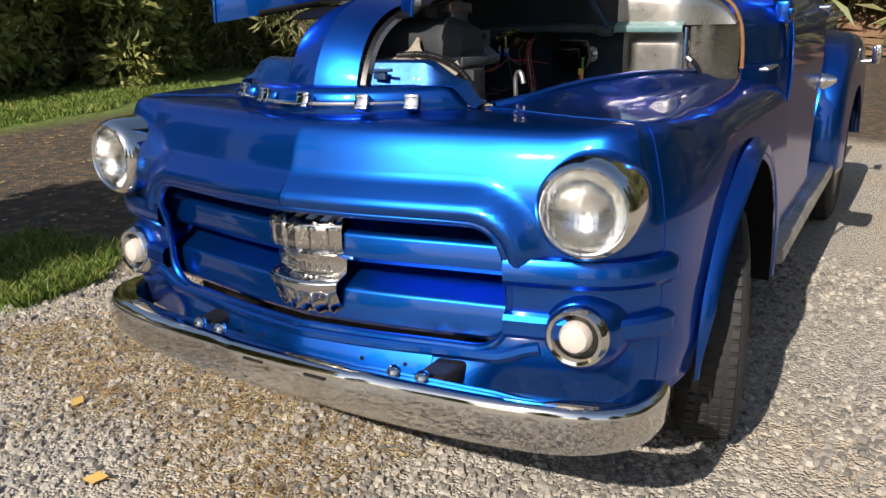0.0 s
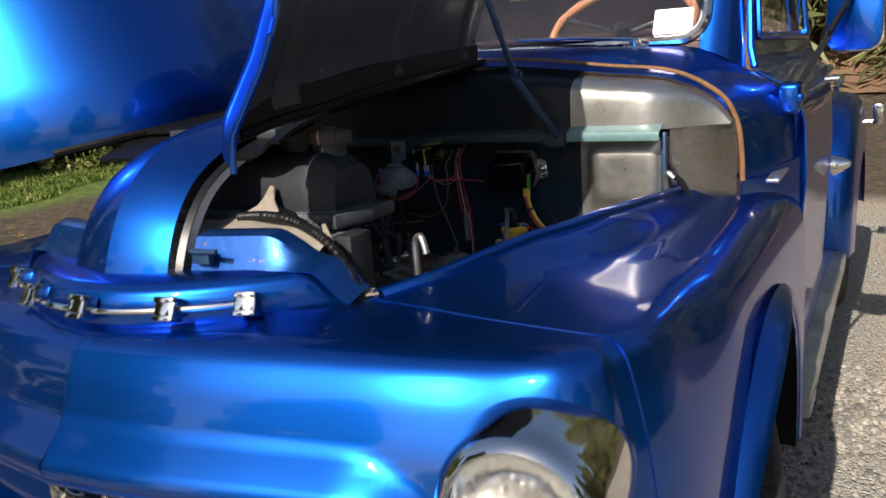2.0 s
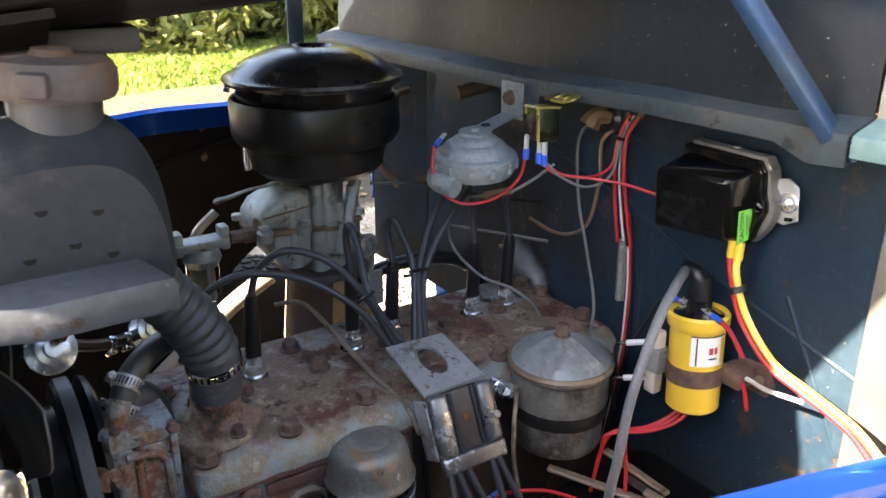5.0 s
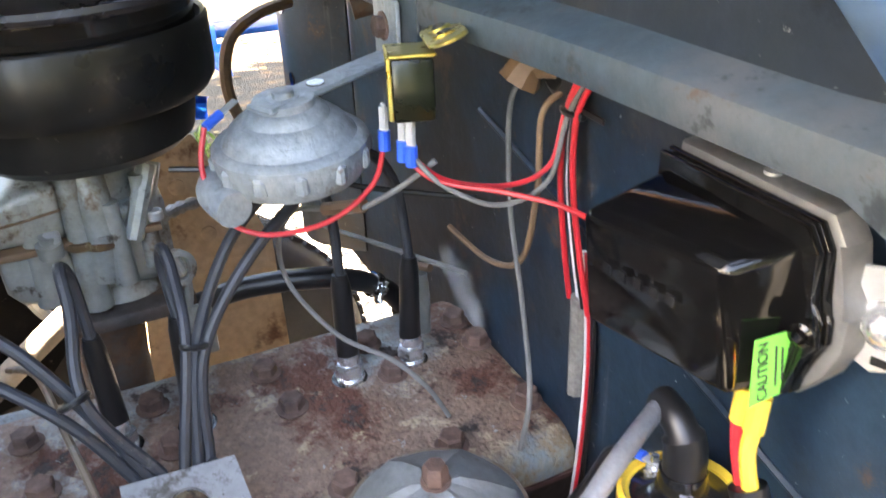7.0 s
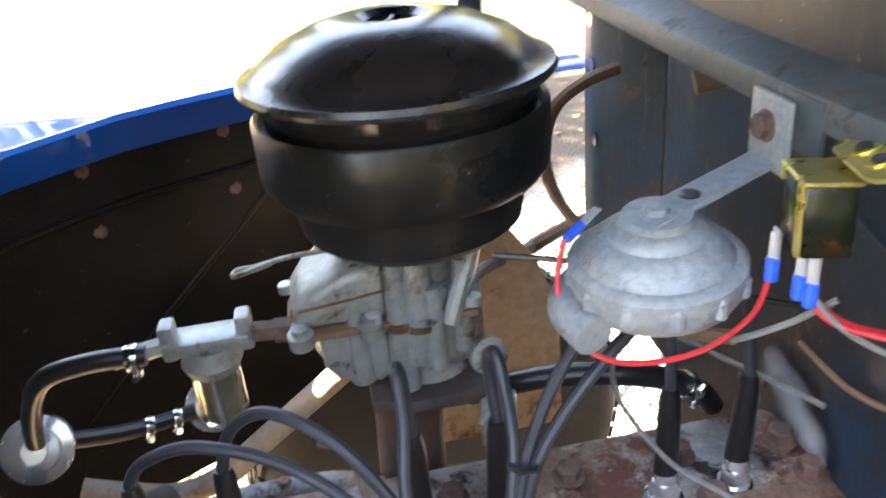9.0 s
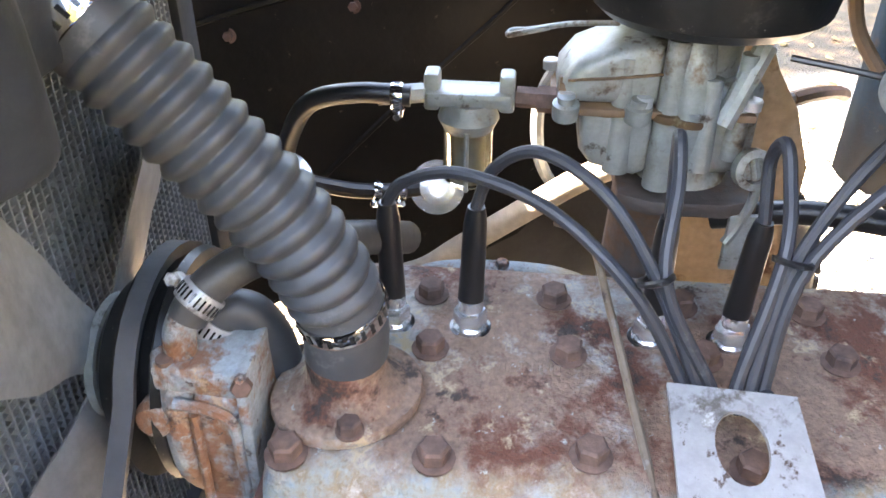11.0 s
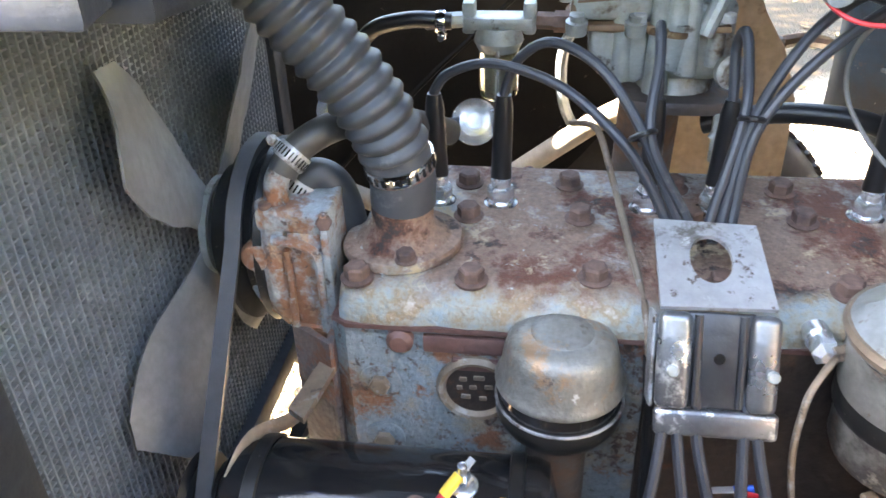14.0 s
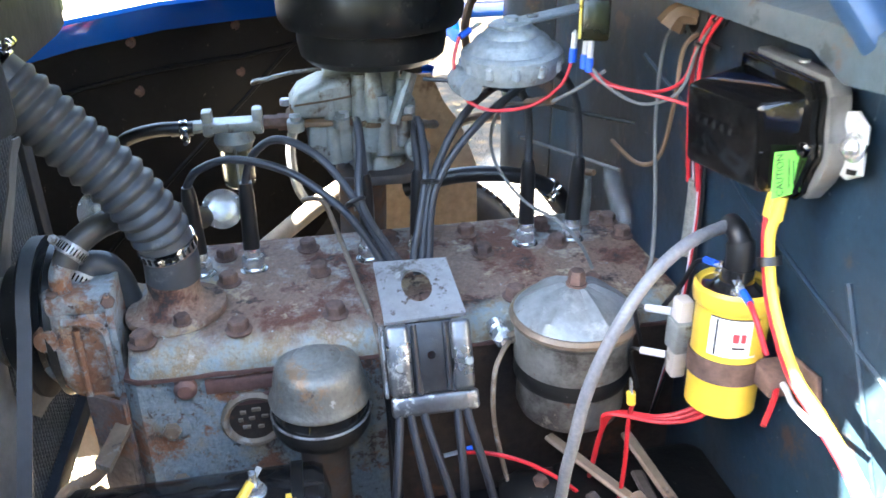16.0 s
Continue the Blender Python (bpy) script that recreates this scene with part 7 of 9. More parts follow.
for k, (y, lead) in enumerate(zip(PY6, LEADS)):
    b0 = Vector((-0.0445, y, HZ + 0.026))
    b1 = b0 + Vector((0.003, 0.003 * (k % 2) - 0.001, 0.078))
    e = thing("spark_plug_lead", b0, "dark rubber ignition lead with a long black boot", "cable", "ignition leads")
    bm = B()
    tube(bm, [b0.lerp(b1, q) for q in (0, 0.05, 0.12, 0.3, 0.6, 0.85, 0.95, 1.0)], 0.01, 14, rf=lambda s: interp(s, [0, 0.006, 0.012, 0.05, 0.070, 0.078], [0.0092, 0.0094, 0.0088, 0.0084, 0.0078, 0.0058]))
    part("boot", bm, HOSEBLACK, e)
    bm = B()
    tube(bm, spline([b1 - Vector((0, 0, 0.01)), b1] + [Vector(q) for q in lead] + [Vector(lead[-1]) + Vector((0.008, 0.001, -0.006)), Vector(lead[-1]) + Vector((0.014, 0.001, -0.013))], 9), 0.0042, 10)
    part("cable", bm, CABLE, e)
def strap(p, d, rx, up):
    """A nylon tie round a bundle with its loose tail."""
    mm_ = axis(p, d, up)
    b = B()
    pts = [mm_ @ Vector((rx * math.cos(a), rx * 0.55 * math.sin(a), 0)) for a in lin(0, 2 * math.pi, 17)[:-1]]
    tube(b, pts, 0.0022, 6, closed=True)
    box(b, (rx, 0, 0), (0.006, 0.006, 0.006), mm_, bev=0.001, seg=1)
    box(b, (rx + 0.012, 0, 0.004), (0.022, 0.0015, 0.004), mm_, bev=0.0004, seg=1)
    solo("cable_tie", b, HOSEBLACK, "black nylon tie round the ignition leads", "cable tie", "cable ties")
strap((0.023, 0.751, 0.957), (0.45, 0.3, -0.8), 0.017, (0, 1, 0))
strap((0.011, 0.830, 0.967), (0.4, -0.1, -0.9), 0.015, (0, 1, 0))

# bracket that carries the leads
CLIPDARK = pm("worn_dark_plate", (0.035, 0.037, 0.042), 0.36, 0.6, col2=(0.06, 0.06, 0.062), scale=26, fine=0.25, bump=0.1, layers=(((0.22, 0.21, 0.20), 24, 0.60, 0.67),))
brk = thing("lead_bracket", (0.10, 0.80, 0.80), "bent bare steel bracket holding the ignition leads", "bracket")
# local x runs down the slope, y to the rear
mpl = Matrix((Vector((0.968, 0, -0.251)), Vector((0.0, 1, 0.03)), Vector((0.251, 0, 0.968)))).transposed().to_4x4()
mpl.translation = Vector((0.078, 0.8015, 0.8875))
bm = B()
out_ = [(-0.035, -0.038), (0.052, -0.038), (0.052, 0.040), (-0.029, 0.036)]
hole_ = [(0.006 + 0.0235 * math.cos(a), 0.0150 * math.sin(a)) for a in lin(0, 2 * math.pi, 25)[:-1]]
va = [[bm.verts.new(mpl @ Vector((*p, h))) for p in out_] for h in (0, 0.0035)]
vb = [[bm.verts.new(mpl @ Vector((*p, h))) for p in hole_] for h in (0, 0.0035)]
for h in (0, 1):
    es = [bm.edges.new((va[h][i], va[h][(i + 1) % 4])) for i in range(4)] + [bm.edges.new((vb[h][i], vb[h][(i + 1) % 24])) for i in range(24)]
    bmesh.ops.triangle_fill(bm, edges=es, use_beauty=True)
for ring, n_ in ((va, 4), (vb, 24)):
    for i in range(n_):
        bm.faces.new((ring[0][i], ring[0][(i + 1) % n_], ring[1][(i + 1) % n_], ring[1][i]))
part("plate", bm, ZINC, brk, "bright worn plate with an oval hole")
mlo = Matrix((Vector((0.42, 0, -0.907)), Vector((0.0, 1, 0.0)), Vector((0.907, 0, 0.42)))).transposed().to_4x4()
mlo.translation = Vector((0.1285, 0.8025, 0.874))
for y0, w_, h_, mt, bv in ((-0.029, 0.023, 0.013, CLIP, 0.0055), (0.002, 0.046, 0.005, CLIPDARK, 0.002), (0.031, 0.020, 0.013, CLIP, 0.0055)):
    bm = B()
    box(bm, (0.034, y0, h_ / 2), (0.068, w_, h_), mlo, bev=bv, seg=3)
    part("clamp_bar", bm, mt, brk)
bm = B()
box(bm, (0.078, 0.002, 0.004), (0.020, 0.084, 0.009), mlo, bev=0.004, seg=3)
part("lower_lip", bm, CLIP, brk, "bright scratched rolled lip")
for y0 in (-0.030, 0.036):
    part("rivet", hexbolt(B(), mlo @ Matrix.Translation((0.040, y0, 0.013)), 0.0042, 0.004, n=10), CARBMETAL, brk)
for y0 in (-0.013, 0.017):
    part("pressed_fold", tube(B(), [mlo @ Vector((0.002, y0, 0.005)), mlo @ Vector((0.066, y0, 0.005))], 0.003, 8), CLIPDARK, brk)
part("side_flange", box(B(), (0.036, -0.0425, -0.008), (0.066, 0.003, 0.026), mlo, bev=0.001, seg=1), ZINC, brk)
bm = B()
lathe(bm, [(0.004, 0), (0.004, 0.0008), (0, 0.0008)], mlo @ Matrix.Translation((0.032, 0.002, 0.0052)), 10)
part("rivet", bm, BLACK, brk)
for yy, ye in ((-0.033, 0.752), (-0.023, 0.796), (-0.010, 0.820), (0.022, 0.824), (0.031, 0.858)):
    p0 = mlo @ Vector((0.085, yy, 0.004))
    end = Vector((0.212, ye, 0.690))
    bm = B()
    tube(bm, spline([mlo @ Vector((0.04, yy, 0.0)), p0, p0.lerp(end, 0.5) + Vector((0.010, 0, 0)), end], 8), 0.0042, 10)
    solo("ignition_lead", bm, CABLE, "dark ignition lead running down to the distributor", "cable", "distributor leads")
dist = thing("distributor", (0.20, 0.82, 0.56), "black distributor cap low beside the engine", "distributor")
bm = B()
lathe(bm, [(0.042, 0.0), (0.044, 0.03), (0.040, 0.050), (0.03, 0.056), (0.0, 0.058)], axis((0.205, 0.825, 0.625), (0.25, 0, 1)), 28)
part("cap", bm, BLACK, dist)
bm = B()
for i in range(6):
    a = i * math.pi / 3
    mm_ = axis((0.205, 0.825, 0.625), (0.25, 0, 1))
    tube(bm, [mm_ @ Vector((0.028 * math.cos(a), 0.028 * math.sin(a), 0.05)), mm_ @ Vector((0.028 * math.cos(a), 0.028 * math.sin(a), 0.072))], 0.007, 10)
part("towers", bm, BLACK, dist)
bm = B()
lathe(bm, [(0.038, -0.07), (0.040, 0.0), (0.02, 0.002)], axis((0.205, 0.825, 0.625), (0.25, 0, 1)), 24)
part("housing", bm, IRONDARK, dist)

# oil filler
cap = thing("oil_filler_cap", (0.105, 0.70, 0.60), "dented grey oil filler breather cap on a dark pipe", "oil cap")
CX, CY = 0.120, 0.698
mc = Matrix.Translation((CX, CY, 0))
part("cap", lathe(B(), [(0.0470, 0.7975), (0.0492, 0.7985), (0.0496, 0.8005), (0.0485, 0.8030), (0.0462, 0.8065), (0.0448, 0.8130), (0.0432, 0.8240), (0.0412, 0.8320), (0.0375, 0.8378), (0.0318, 0.8412), (0.0252, 0.8430), (0.0232, 0.8428), (0.0215, 0.8440), (0.0130, 0.8452), (0.0, 0.8456)], mc, 44), CAPGREY, cap, "dented domed cap")
part("black_band", lathe(B(), [(0.0440, 0.780), (0.0462, 0.783), (0.0462, 0.798), (0.040, 0.800)], mc, 36), BLACK, cap)
cup = part("lower_cup", lathe(B(), [(0.028, 0.754), (0.043, 0.760), (0.0485, 0.770), (0.0490, 0.7795), (0.0478, 0.7835), (0.0455, 0.7838)], mc, 40), BLACKOIL, cap, "black cup with a worn bright edge")
part("worn_edge", tube(B(), [Vector((CX + 0.0484 * math.cos(q), CY + 0.0484 * math.sin(q), 0.7828)) for q in lin(0, 2 * math.pi, 41)[:-1]], 0.0013, 6, closed=True), ZINC, cup, "bright worn edge")
part("filler_pipe", tube(B(), [(CX, CY, 0.757), (CX - 0.003, CY, 0.62)], 0.024, 20), IRONDARK, cap)

# canister oil filter
oilf = thing("oil_filter", (0.132, 0.946, 0.74), "grey metal canister oil filter with a ribbed lid", "oil filter")
mo = Matrix.Translation((0.140, 0.946, 0))
bm = B()
lathe(bm, [(0.030, 0.760), (0.050, 0.766), (0.0535, 0.775), (0.0535, 0.800), (0.056, 0.806), (0.056, 0.822), (0.0575, 0.826), (0.0575, 0.862), (0.061, 0.866), (0.061, 0.870)], mo, 44)
part("canister", bm, OILGREY, oilf, "grease-stained grey canister")
bm = B()
lathe(bm, [(0.0565, 0.806), (0.0572, 0.808), (0.0572, 0.821), (0.0565, 0.823)], mo, 44, caps=False)
part("dark_band", bm, BLACKOIL, oilf)
bm = B()
lathe(bm, [(0.062, 0.868), (0.063, 0.872), (0.061, 0.876)], mo, 44)
part("rim_ring", bm, OLDTAN, oilf)
bm = B()
nseg = 48
prof_ = [(0.0605, 0.874), (0.052, 0.882), (0.034, 0.893), (0.016, 0.901), (0.009, 0.903)]
rows = []
for r_, h_ in prof_:
    rows.append([bm.verts.new(mo @ Vector((r_ * math.cos(2 * math.pi * j / nseg), r_ * math.sin(2 * math.pi * j / nseg), h_ + (0.0032 if (j % 8) == 2 else (0.0016 if (j % 8) in (1, 3) else 0)) * (1 if 0.01 < r_ < 0.058 else 0)))) for j in range(nseg)])
for a, b in zip(rows, rows[1:]):
    for j in range(nseg):
        bm.faces.new((a[j], a[(j + 1) % nseg], b[(j + 1) % nseg], b[j]))
bm.faces.new(rows[-1])
part("lid", bm, FILTERLID, oilf, "pale worn lid with pressed ribs", sharp=20)
bm = B()
lathe(bm, [(0.010, 0.902), (0.010, 0.905)], mo, 20)
lathe(bm, [(0.0085, 0.905), (0.0085, 0.915), (0.007, 0.918), (0, 0.918)], mo, 6)
part("lid_bolt", bm, RUSTBOLT, oilf, "rusty lid bolt")
bm = B()
tube(bm, [(0.125, 0.905, 0.846), (0.132, 0.890, 0.846)], 0.008, 6)
tube(bm, [(0.129, 0.895, 0.846), (0.133, 0.882, 0.846)], 0.006, 6)
tube(bm, spline([(0.130, 0.888, 0.846), (0.150, 0.872, 0.842), (0.160, 0.862, 0.82), (0.163, 0.864, 0.76), (0.175, 0.885, 0.66)], 8), 0.0026, 8)
part("oil_line", bm, OLDTAN, oilf, "thin pale metal oil line")

# generator
gen = thing("generator", (0.19, 0.58, 0.64), "black enamelled generator with a ground strap", "generator")
gm = axis((0.185, 0.445, 0.700), (0, 1, 0))
bm = B()
lathe(bm, [(0.030, 0.0), (0.052, 0.006), (0.056, 0.016), (0.056, 0.240), (0.052, 0.249), (0.030, 0.255)], gm, 40)
part("case", bm, BLACK, gen, "oily black case")
for h_ in (0.03, 0.225):
    bm = B()
    lathe(bm, [(0.0565, h_ - 0.006), (0.0585, h_ - 0.005), (0.0585, h_ + 0.005), (0.0565, h_ + 0.006)], gm, 40, caps=False)
    part("case_band", bm, BLACKOIL, gen)
bm = B()
lathe(bm, [(0.010, -0.03), (0.040, -0.03), (0.034, -0.025), (0.040, -0.018), (0.012, -0.016)], gm, 28)
lathe(bm, [(0.012, -0.02), (0.036, -0.006), (0.036, -0.002), (0.012, 0.0)], gm, 20)
part("drive_pulley", bm, BLACKOIL, gen)
for y, x, mt in ((0.632, 0.195, PORCELAIN), (0.648, 0.222, PORCELAIN), (0.60, 0.215, RUSTBOLT)):
    bm = B()
    p = Vector((x, y, 0.700 + math.sqrt(max(0, 0.056 ** 2 - (x - 0.185) ** 2))))
    d = (p - Vector((0.185, y, 0.700))).normalized()
    hexbolt(bm, axis(p, d), 0.008, 0.010, 0.011)
    lathe(bm, [(0.0035, 0.01), (0.0035, 0.026), (0, 0.027)], axis(p, d), 10)
    part("terminal", bm, mt, gen)
bm = B()
for i, (y, x) in enumerate(((0.622, 0.228), (0.664, 0.205))):
    box(bm, (x, y, 0.700 + math.sqrt(0.056 ** 2 - (x - 0.185) ** 2) + 0.0006), (0.007, 0.010, 0.0012), bev=0)
part("paint_mark", bm, YELLOW, gen)
bm = B()
prism(bm, [(0.09, 0.50), (0.15, 0.49), (0.16, 0.505), (0.095, 0.515)], 0.775, h0=0.769)
tube(bm, spline([(0.098, 0.500, 0.77), (0.120, 0.485, 0.74), (0.165, 0.462, 0.755), (0.20, 0.455, 0.745)], 6), 0.007, 8, flat=0.4)
part("adjusting_arm", bm, OLDTAN, gen)


def wire(label, pts, r, mat_, name="wire", cat="wire", group="wires", n=8):
    b = B()
    tube(b, spline(pts, 8), r, n)
    return solo(name, b, mat_, label, cat, group)


def crimp(p, d, mat_=BLUEPL, r=0.0032, l=0.014, label="blue crimp connector on a wire"):
    b = B()
    tube(b, [Vector(p), Vector(p) + Vector(d).normalized() * l], r, 10)
    e = solo("crimp_connector", b, mat_, label, "connector", "crimp connectors")
    b = B()
    mm_ = axis(p, Vector(d) * -1)
    box(b, (0, 0, 0.007), (0.006, 0.0015, 0.016), mm_, bev=0.0004, seg=1)
    part("blade", b, ALU, e)


crimp((0.198, 0.630, 0.769), (0.35, -0.35, -0.35), YELLOW, 0.0045, 0.018, "yellow crimp connector on the generator lead")
wire("red lead on the generator terminal", [(0.2085, 0.619, 0.758), (0.224, 0.606, 0.744), (0.240, 0.600, 0.715), (0.245, 0.61, 0.64)], 0.0033, RED)

# ---- air cleaner and carburettor ----
AC = Vector((-0.180, 0.797, 0))
ma = Matrix.Translation(AC)
ac = thing("air_cleaner", (AC.x, AC.y, 1.05), "glossy black oil-bath air cleaner on the carburettor", "air cleaner")
bm = B()
lathe(bm, [(0.030, 1.050), (0.075, 1.054), (0.084, 1.062), (0.087, 1.078), (0.087, 1.093)], ma, 56)
part("oil_bowl", bm, BLACKOIL, ac)
bm = B()
lathe(bm, [(0.086, 1.092), (0.101, 1.096), (0.1065, 1.104), (0.1075, 1.112), (0.1075, 1.148), (0.1055, 1.151), (0.1025, 1.149), (0.1015, 1.140)], ma, 64)
part("wide_band", bm, BLACKOIL, ac, "worn satin black band")
bm = B()
lathe(bm, [(0.098, 1.13), (0.0985, 1.165), (0.10, 1.168)], ma, 56)
part("filter_body", bm, BLACK, ac)
bm = B()
lathe(bm, [(0.098, 1.166), (0.1105, 1.169), (0.1135, 1.173), (0.112, 1.177), (0.104, 1.179), (0.099, 1.184), (0.084, 1.1955), (0.060, 1.206), (0.038, 1.2115), (0.026, 1.2115), (0.020, 1.207), (0.018, 1.199), (0.0, 1.198)], ma, 72)
part("lid", bm, LIDBLACK, ac, "glossy black domed lid with a recess")
bm = B()
lathe(bm, [(0.006, 1.197), (0.006, 1.206), (0.0035, 1.208), (0, 1.208)], ma, 12)
for s in (-1, 1):
    tube(bm, spline([AC + Vector((s * 0.003, 0, 1.206)), AC + Vector((s * 0.009, 0.002, 1.208)), AC + Vector((s * 0.012, 0.003, 1.212))], 4), 0.0024, 8, flat=0.6)
part("wing_nut", bm, BLACK, ac)

carb = thing("carburettor", (-0.175, 0.775, 0.90), "grey cast carburettor with brown fuel stains", "carburettor")
bm = B()
lathe(bm, [(0.032, 1.050), (0.030, 1.02), (0.027, 0.99), (0.029, 0.97), (0.029, 0.94), (0.036, 0.93), (0.036, 0.918)], Matrix.Translation((-0.180, 0.797, 0)), 28)
part("throat", bm, CARBMETAL, carb)
MX = Matrix(((0, 0, 1, 0), (1, 0, 0, 0), (0, 1, 0, 0), (0, 0, 0, 1)))      # outlines in y and z, raised along x
bm = B()
prism(bm, [(0.694, 0.994), (0.695, 1.010), (0.706, 1.025), (0.738, 1.039), (0.768, 1.041), (0.768, 0.994)], -0.139, MX, bev=0.010, seg=3, h0=-0.212)
part("bowl_cover", bm, CARBMETAL, carb, "pale sloping bowl cover")
bm = B()
prism(bm, [(0.712, 0.988), (0.766, 0.988), (0.766, 0.942), (0.756, 0.936), (0.722, 0.944), (0.713, 0.956)], -0.141, MX, bev=0.007, seg=3, h0=-0.208)
part("float_bowl", bm, CARBMETAL, carb, "pale grey float bowl")
for y_ in (0.700, 0.752, 0.792):
    part("cover_lug", lathe(B(), [(0.0095, -0.006), (0.0100, 0.0), (0.0100, 0.006), (0.0065, 0.007), (0.0065, 0.012), (0, 0.013)], axis((-0.136, y_, 0.991), (0.15, 0, 1)), 16), CARBMETAL, carb)
part("choke_tube", tube(B(), spline([(-0.150, 0.788, 1.044), (-0.142, 0.790, 1.015), (-0.140, 0.790, 0.985), (-0.142, 0.786, 0.955)], 5), 0.0135, 16), CARBMETAL, carb)
part("lever_ring", tube(B(), [Vector((-0.204 + 0.004 * math.cos(a), 0.829 + 0.010 * math.cos(a), 0.934 + 0.010 * math.sin(a))) for a in lin(0, 2 * math.pi, 17)[:-1]], 0.0032, 8, closed=True), ALU, carb)
part("lever_arm", tube(B(), spline([(-0.202, 0.839, 0.932), (-0.202, 0.838, 0.918), (-0.204, 0.826, 0.908)], 5), 0.0045, 8), ALU, carb)
bm = B()
prism(bm, [(-0.212, 0.755), (-0.150, 0.755), (-0.143, 0.775), (-0.143, 0.825), (-0.155, 0.842), (-0.212, 0.842)], 1.012, bev=0.008, seg=3, h0=0.94)
part("main_body", bm, CARBMETAL, carb)
bm = B()
prism(bm, [(-0.216, 0.696), (-0.195, 0.690), (-0.150, 0.690), (-0.134, 0.700), (-0.134, 0.835), (-0.216, 0.835)], 0.9935, bev=0.0015, h0=0.9875)
part("gasket", bm, BROWNW, carb)
for x, y, zt, zb, r_ in ((-0.146, 0.742, 1.030, 0.940, 0.0105), (-0.142, 0.775, 1.045, 0.93, 0.012), (-0.135, 0.80, 1.02, 0.95, 0.010), (-0.145, 0.825, 1.035, 0.955, 0.0085)):
    bm = B()
    tube(bm, [(x, y, zb), (x, y, zt - 0.01), (x, y, zt)], r_, 14, rf=lambda s, q=zt - zb, w=r_: w if s < q - 0.012 else w * 0.75)
    part("barrel", bm, CARBMETAL, carb)
bm = B()
tube(bm, [(-0.150, 0.835, 1.04), (-0.135, 0.812, 0.985)], 0.008, 10)
tube(bm, [(-0.165, 0.840, 1.035), (-0.148, 0.822, 0.99)], 0.007, 10)
part("strut_casting", bm, CARBMETAL, carb)
for x, y in ((-0.140, 0.700), (-0.136, 0.755), (-0.140, 0.832), (-0.205, 0.69)):
    bm = B()
    hexbolt(bm, axis((x, y, 0.996), (0, 0, 1)), 0.0065, 0.008, n=12)
    part("cover_screw", bm, ALU, carb)
bm = B()
prism(bm, [(-0.225, 0.745), (-0.135, 0.745), (-0.125, 0.770), (-0.125, 0.825), (-0.135, 0.85), (-0.225, 0.85)], 0.925, bev=0.003, h0=0.912)
part("base_flange", bm, IRONDARK, carb)
bm = B()
lathe(bm, [(0.014, 0), (0.0155, 0.002), (0.0155, 0.010), (0.010, 0.012), (0.009, 0.004), (0.0, 0.004)], axis((-0.226 + 0.09, 0.838, 0.952), (0.8, 0.2, 0.2)), 18)
tube(bm, spline([(-0.136, 0.838, 0.965), (-0.13, 0.845, 0.935), (-0.13, 0.838, 0.905), (-0.128, 0.83, 0.89)], 4), 0.004, 8)
box(bm, (-0.13, 0.845, 0.89), (0.006, 0.03, 0.05), bev=0.002)
part("throttle_lever", bm, CARBMETAL, carb)
wire("curved grey-blue pipe behind the carburettor", [(-0.44, 0.738, 0.934), (-0.44, 0.705, 0.905), (-0.44, 0.69, 0.862), (-0.44, 0.692, 0.811), (-0.44, 0.703, 0.777), (-0.44, 0.725, 0.749)], 0.0075, BLUEPIPE, "bent_pipe", "pipe", "")
# brown fuel stains along the joint of cover and bowl
part("seam_stain", tube(B(), spline([(-0.1395, 0.716, 0.9895), (-0.1385, 0.730, 0.988), (-0.1385, 0.748, 0.9895)], 5), 0.0024, 8), FUELSTAIN, carb, "brown fuel stain along the joint")
for q_, r_ in (((-0.142, 0.775, 0.9885), 0.0132), ((-0.140, 0.790, 0.987), 0.0144), ((-0.145, 0.825, 0.990), 0.0098)):
    part("seam_stain", lathe(B(), [(r_ - 0.002, -0.0035), (r_, -0.0028), (r_ + 0.0006, 0.0), (r_, 0.0028), (r_ - 0.002, 0.0035)], axis(q_, (0, 0, 1)), 20), FUELSTAIN, carb)
part("inlet_stain", lathe(B(), [(0.0, -0.008), (0.0095, -0.008), (0.0105, 0.0), (0.0095, 0.008), (0.0, 0.008)], axis((-0.150, 0.702, 1.002), (0, -1, 0.1)), 10), FUELSTAIN, carb, "rusty stained inlet fitting")
part("casting_line", tube(B(), [(-0.1385, 0.700, 1.013), (-0.1385, 0.735, 1.016), (-0.1385, 0.766, 1.020)], 0.0012, 6), FUELSTAIN, carb)
# choke wire loop
wire("bent steel choke wire with a looped end", [(-0.165, 0.735, 1.047), (-0.172, 0.70, 1.043), (-0.178, 0.672, 1.036), (-0.181, 0.659, 1.034), (-0.176, 0.655, 1.032), (-0.173, 0.662, 1.034), (-0.172, 0.685, 1.040)], 0.0022, CARBMETAL)
# ribbed steel sleeve and brown cloth hose
bm = B()
sl = spline([(-0.200, 0.812, 0.938), (-0.225, 0.822, 0.946), (-0.290, 0.858, 0.934), (-0.360, 0.900, 0.909), (-0.420, 0.965, 0.893)], 22)
tube(bm, sl, 0.0065, 10, rf=lambda s: 0.0062 + 0.0009 * math.sin(s * 1400))
solo("braided_sleeve", bm, SPRING, "ribbed grey steel sleeve from the carburettor", "sleeve")
wire("brown sleeve on the choke cable", [(-0.405, 0.948, 0.896), (-0.440, 0.982, 0.889), (-0.52, 1.035, 0.860), (-0.60, 1.08, 0.825)], 0.0085, BROWNW, "cable_sleeve", "sleeve")
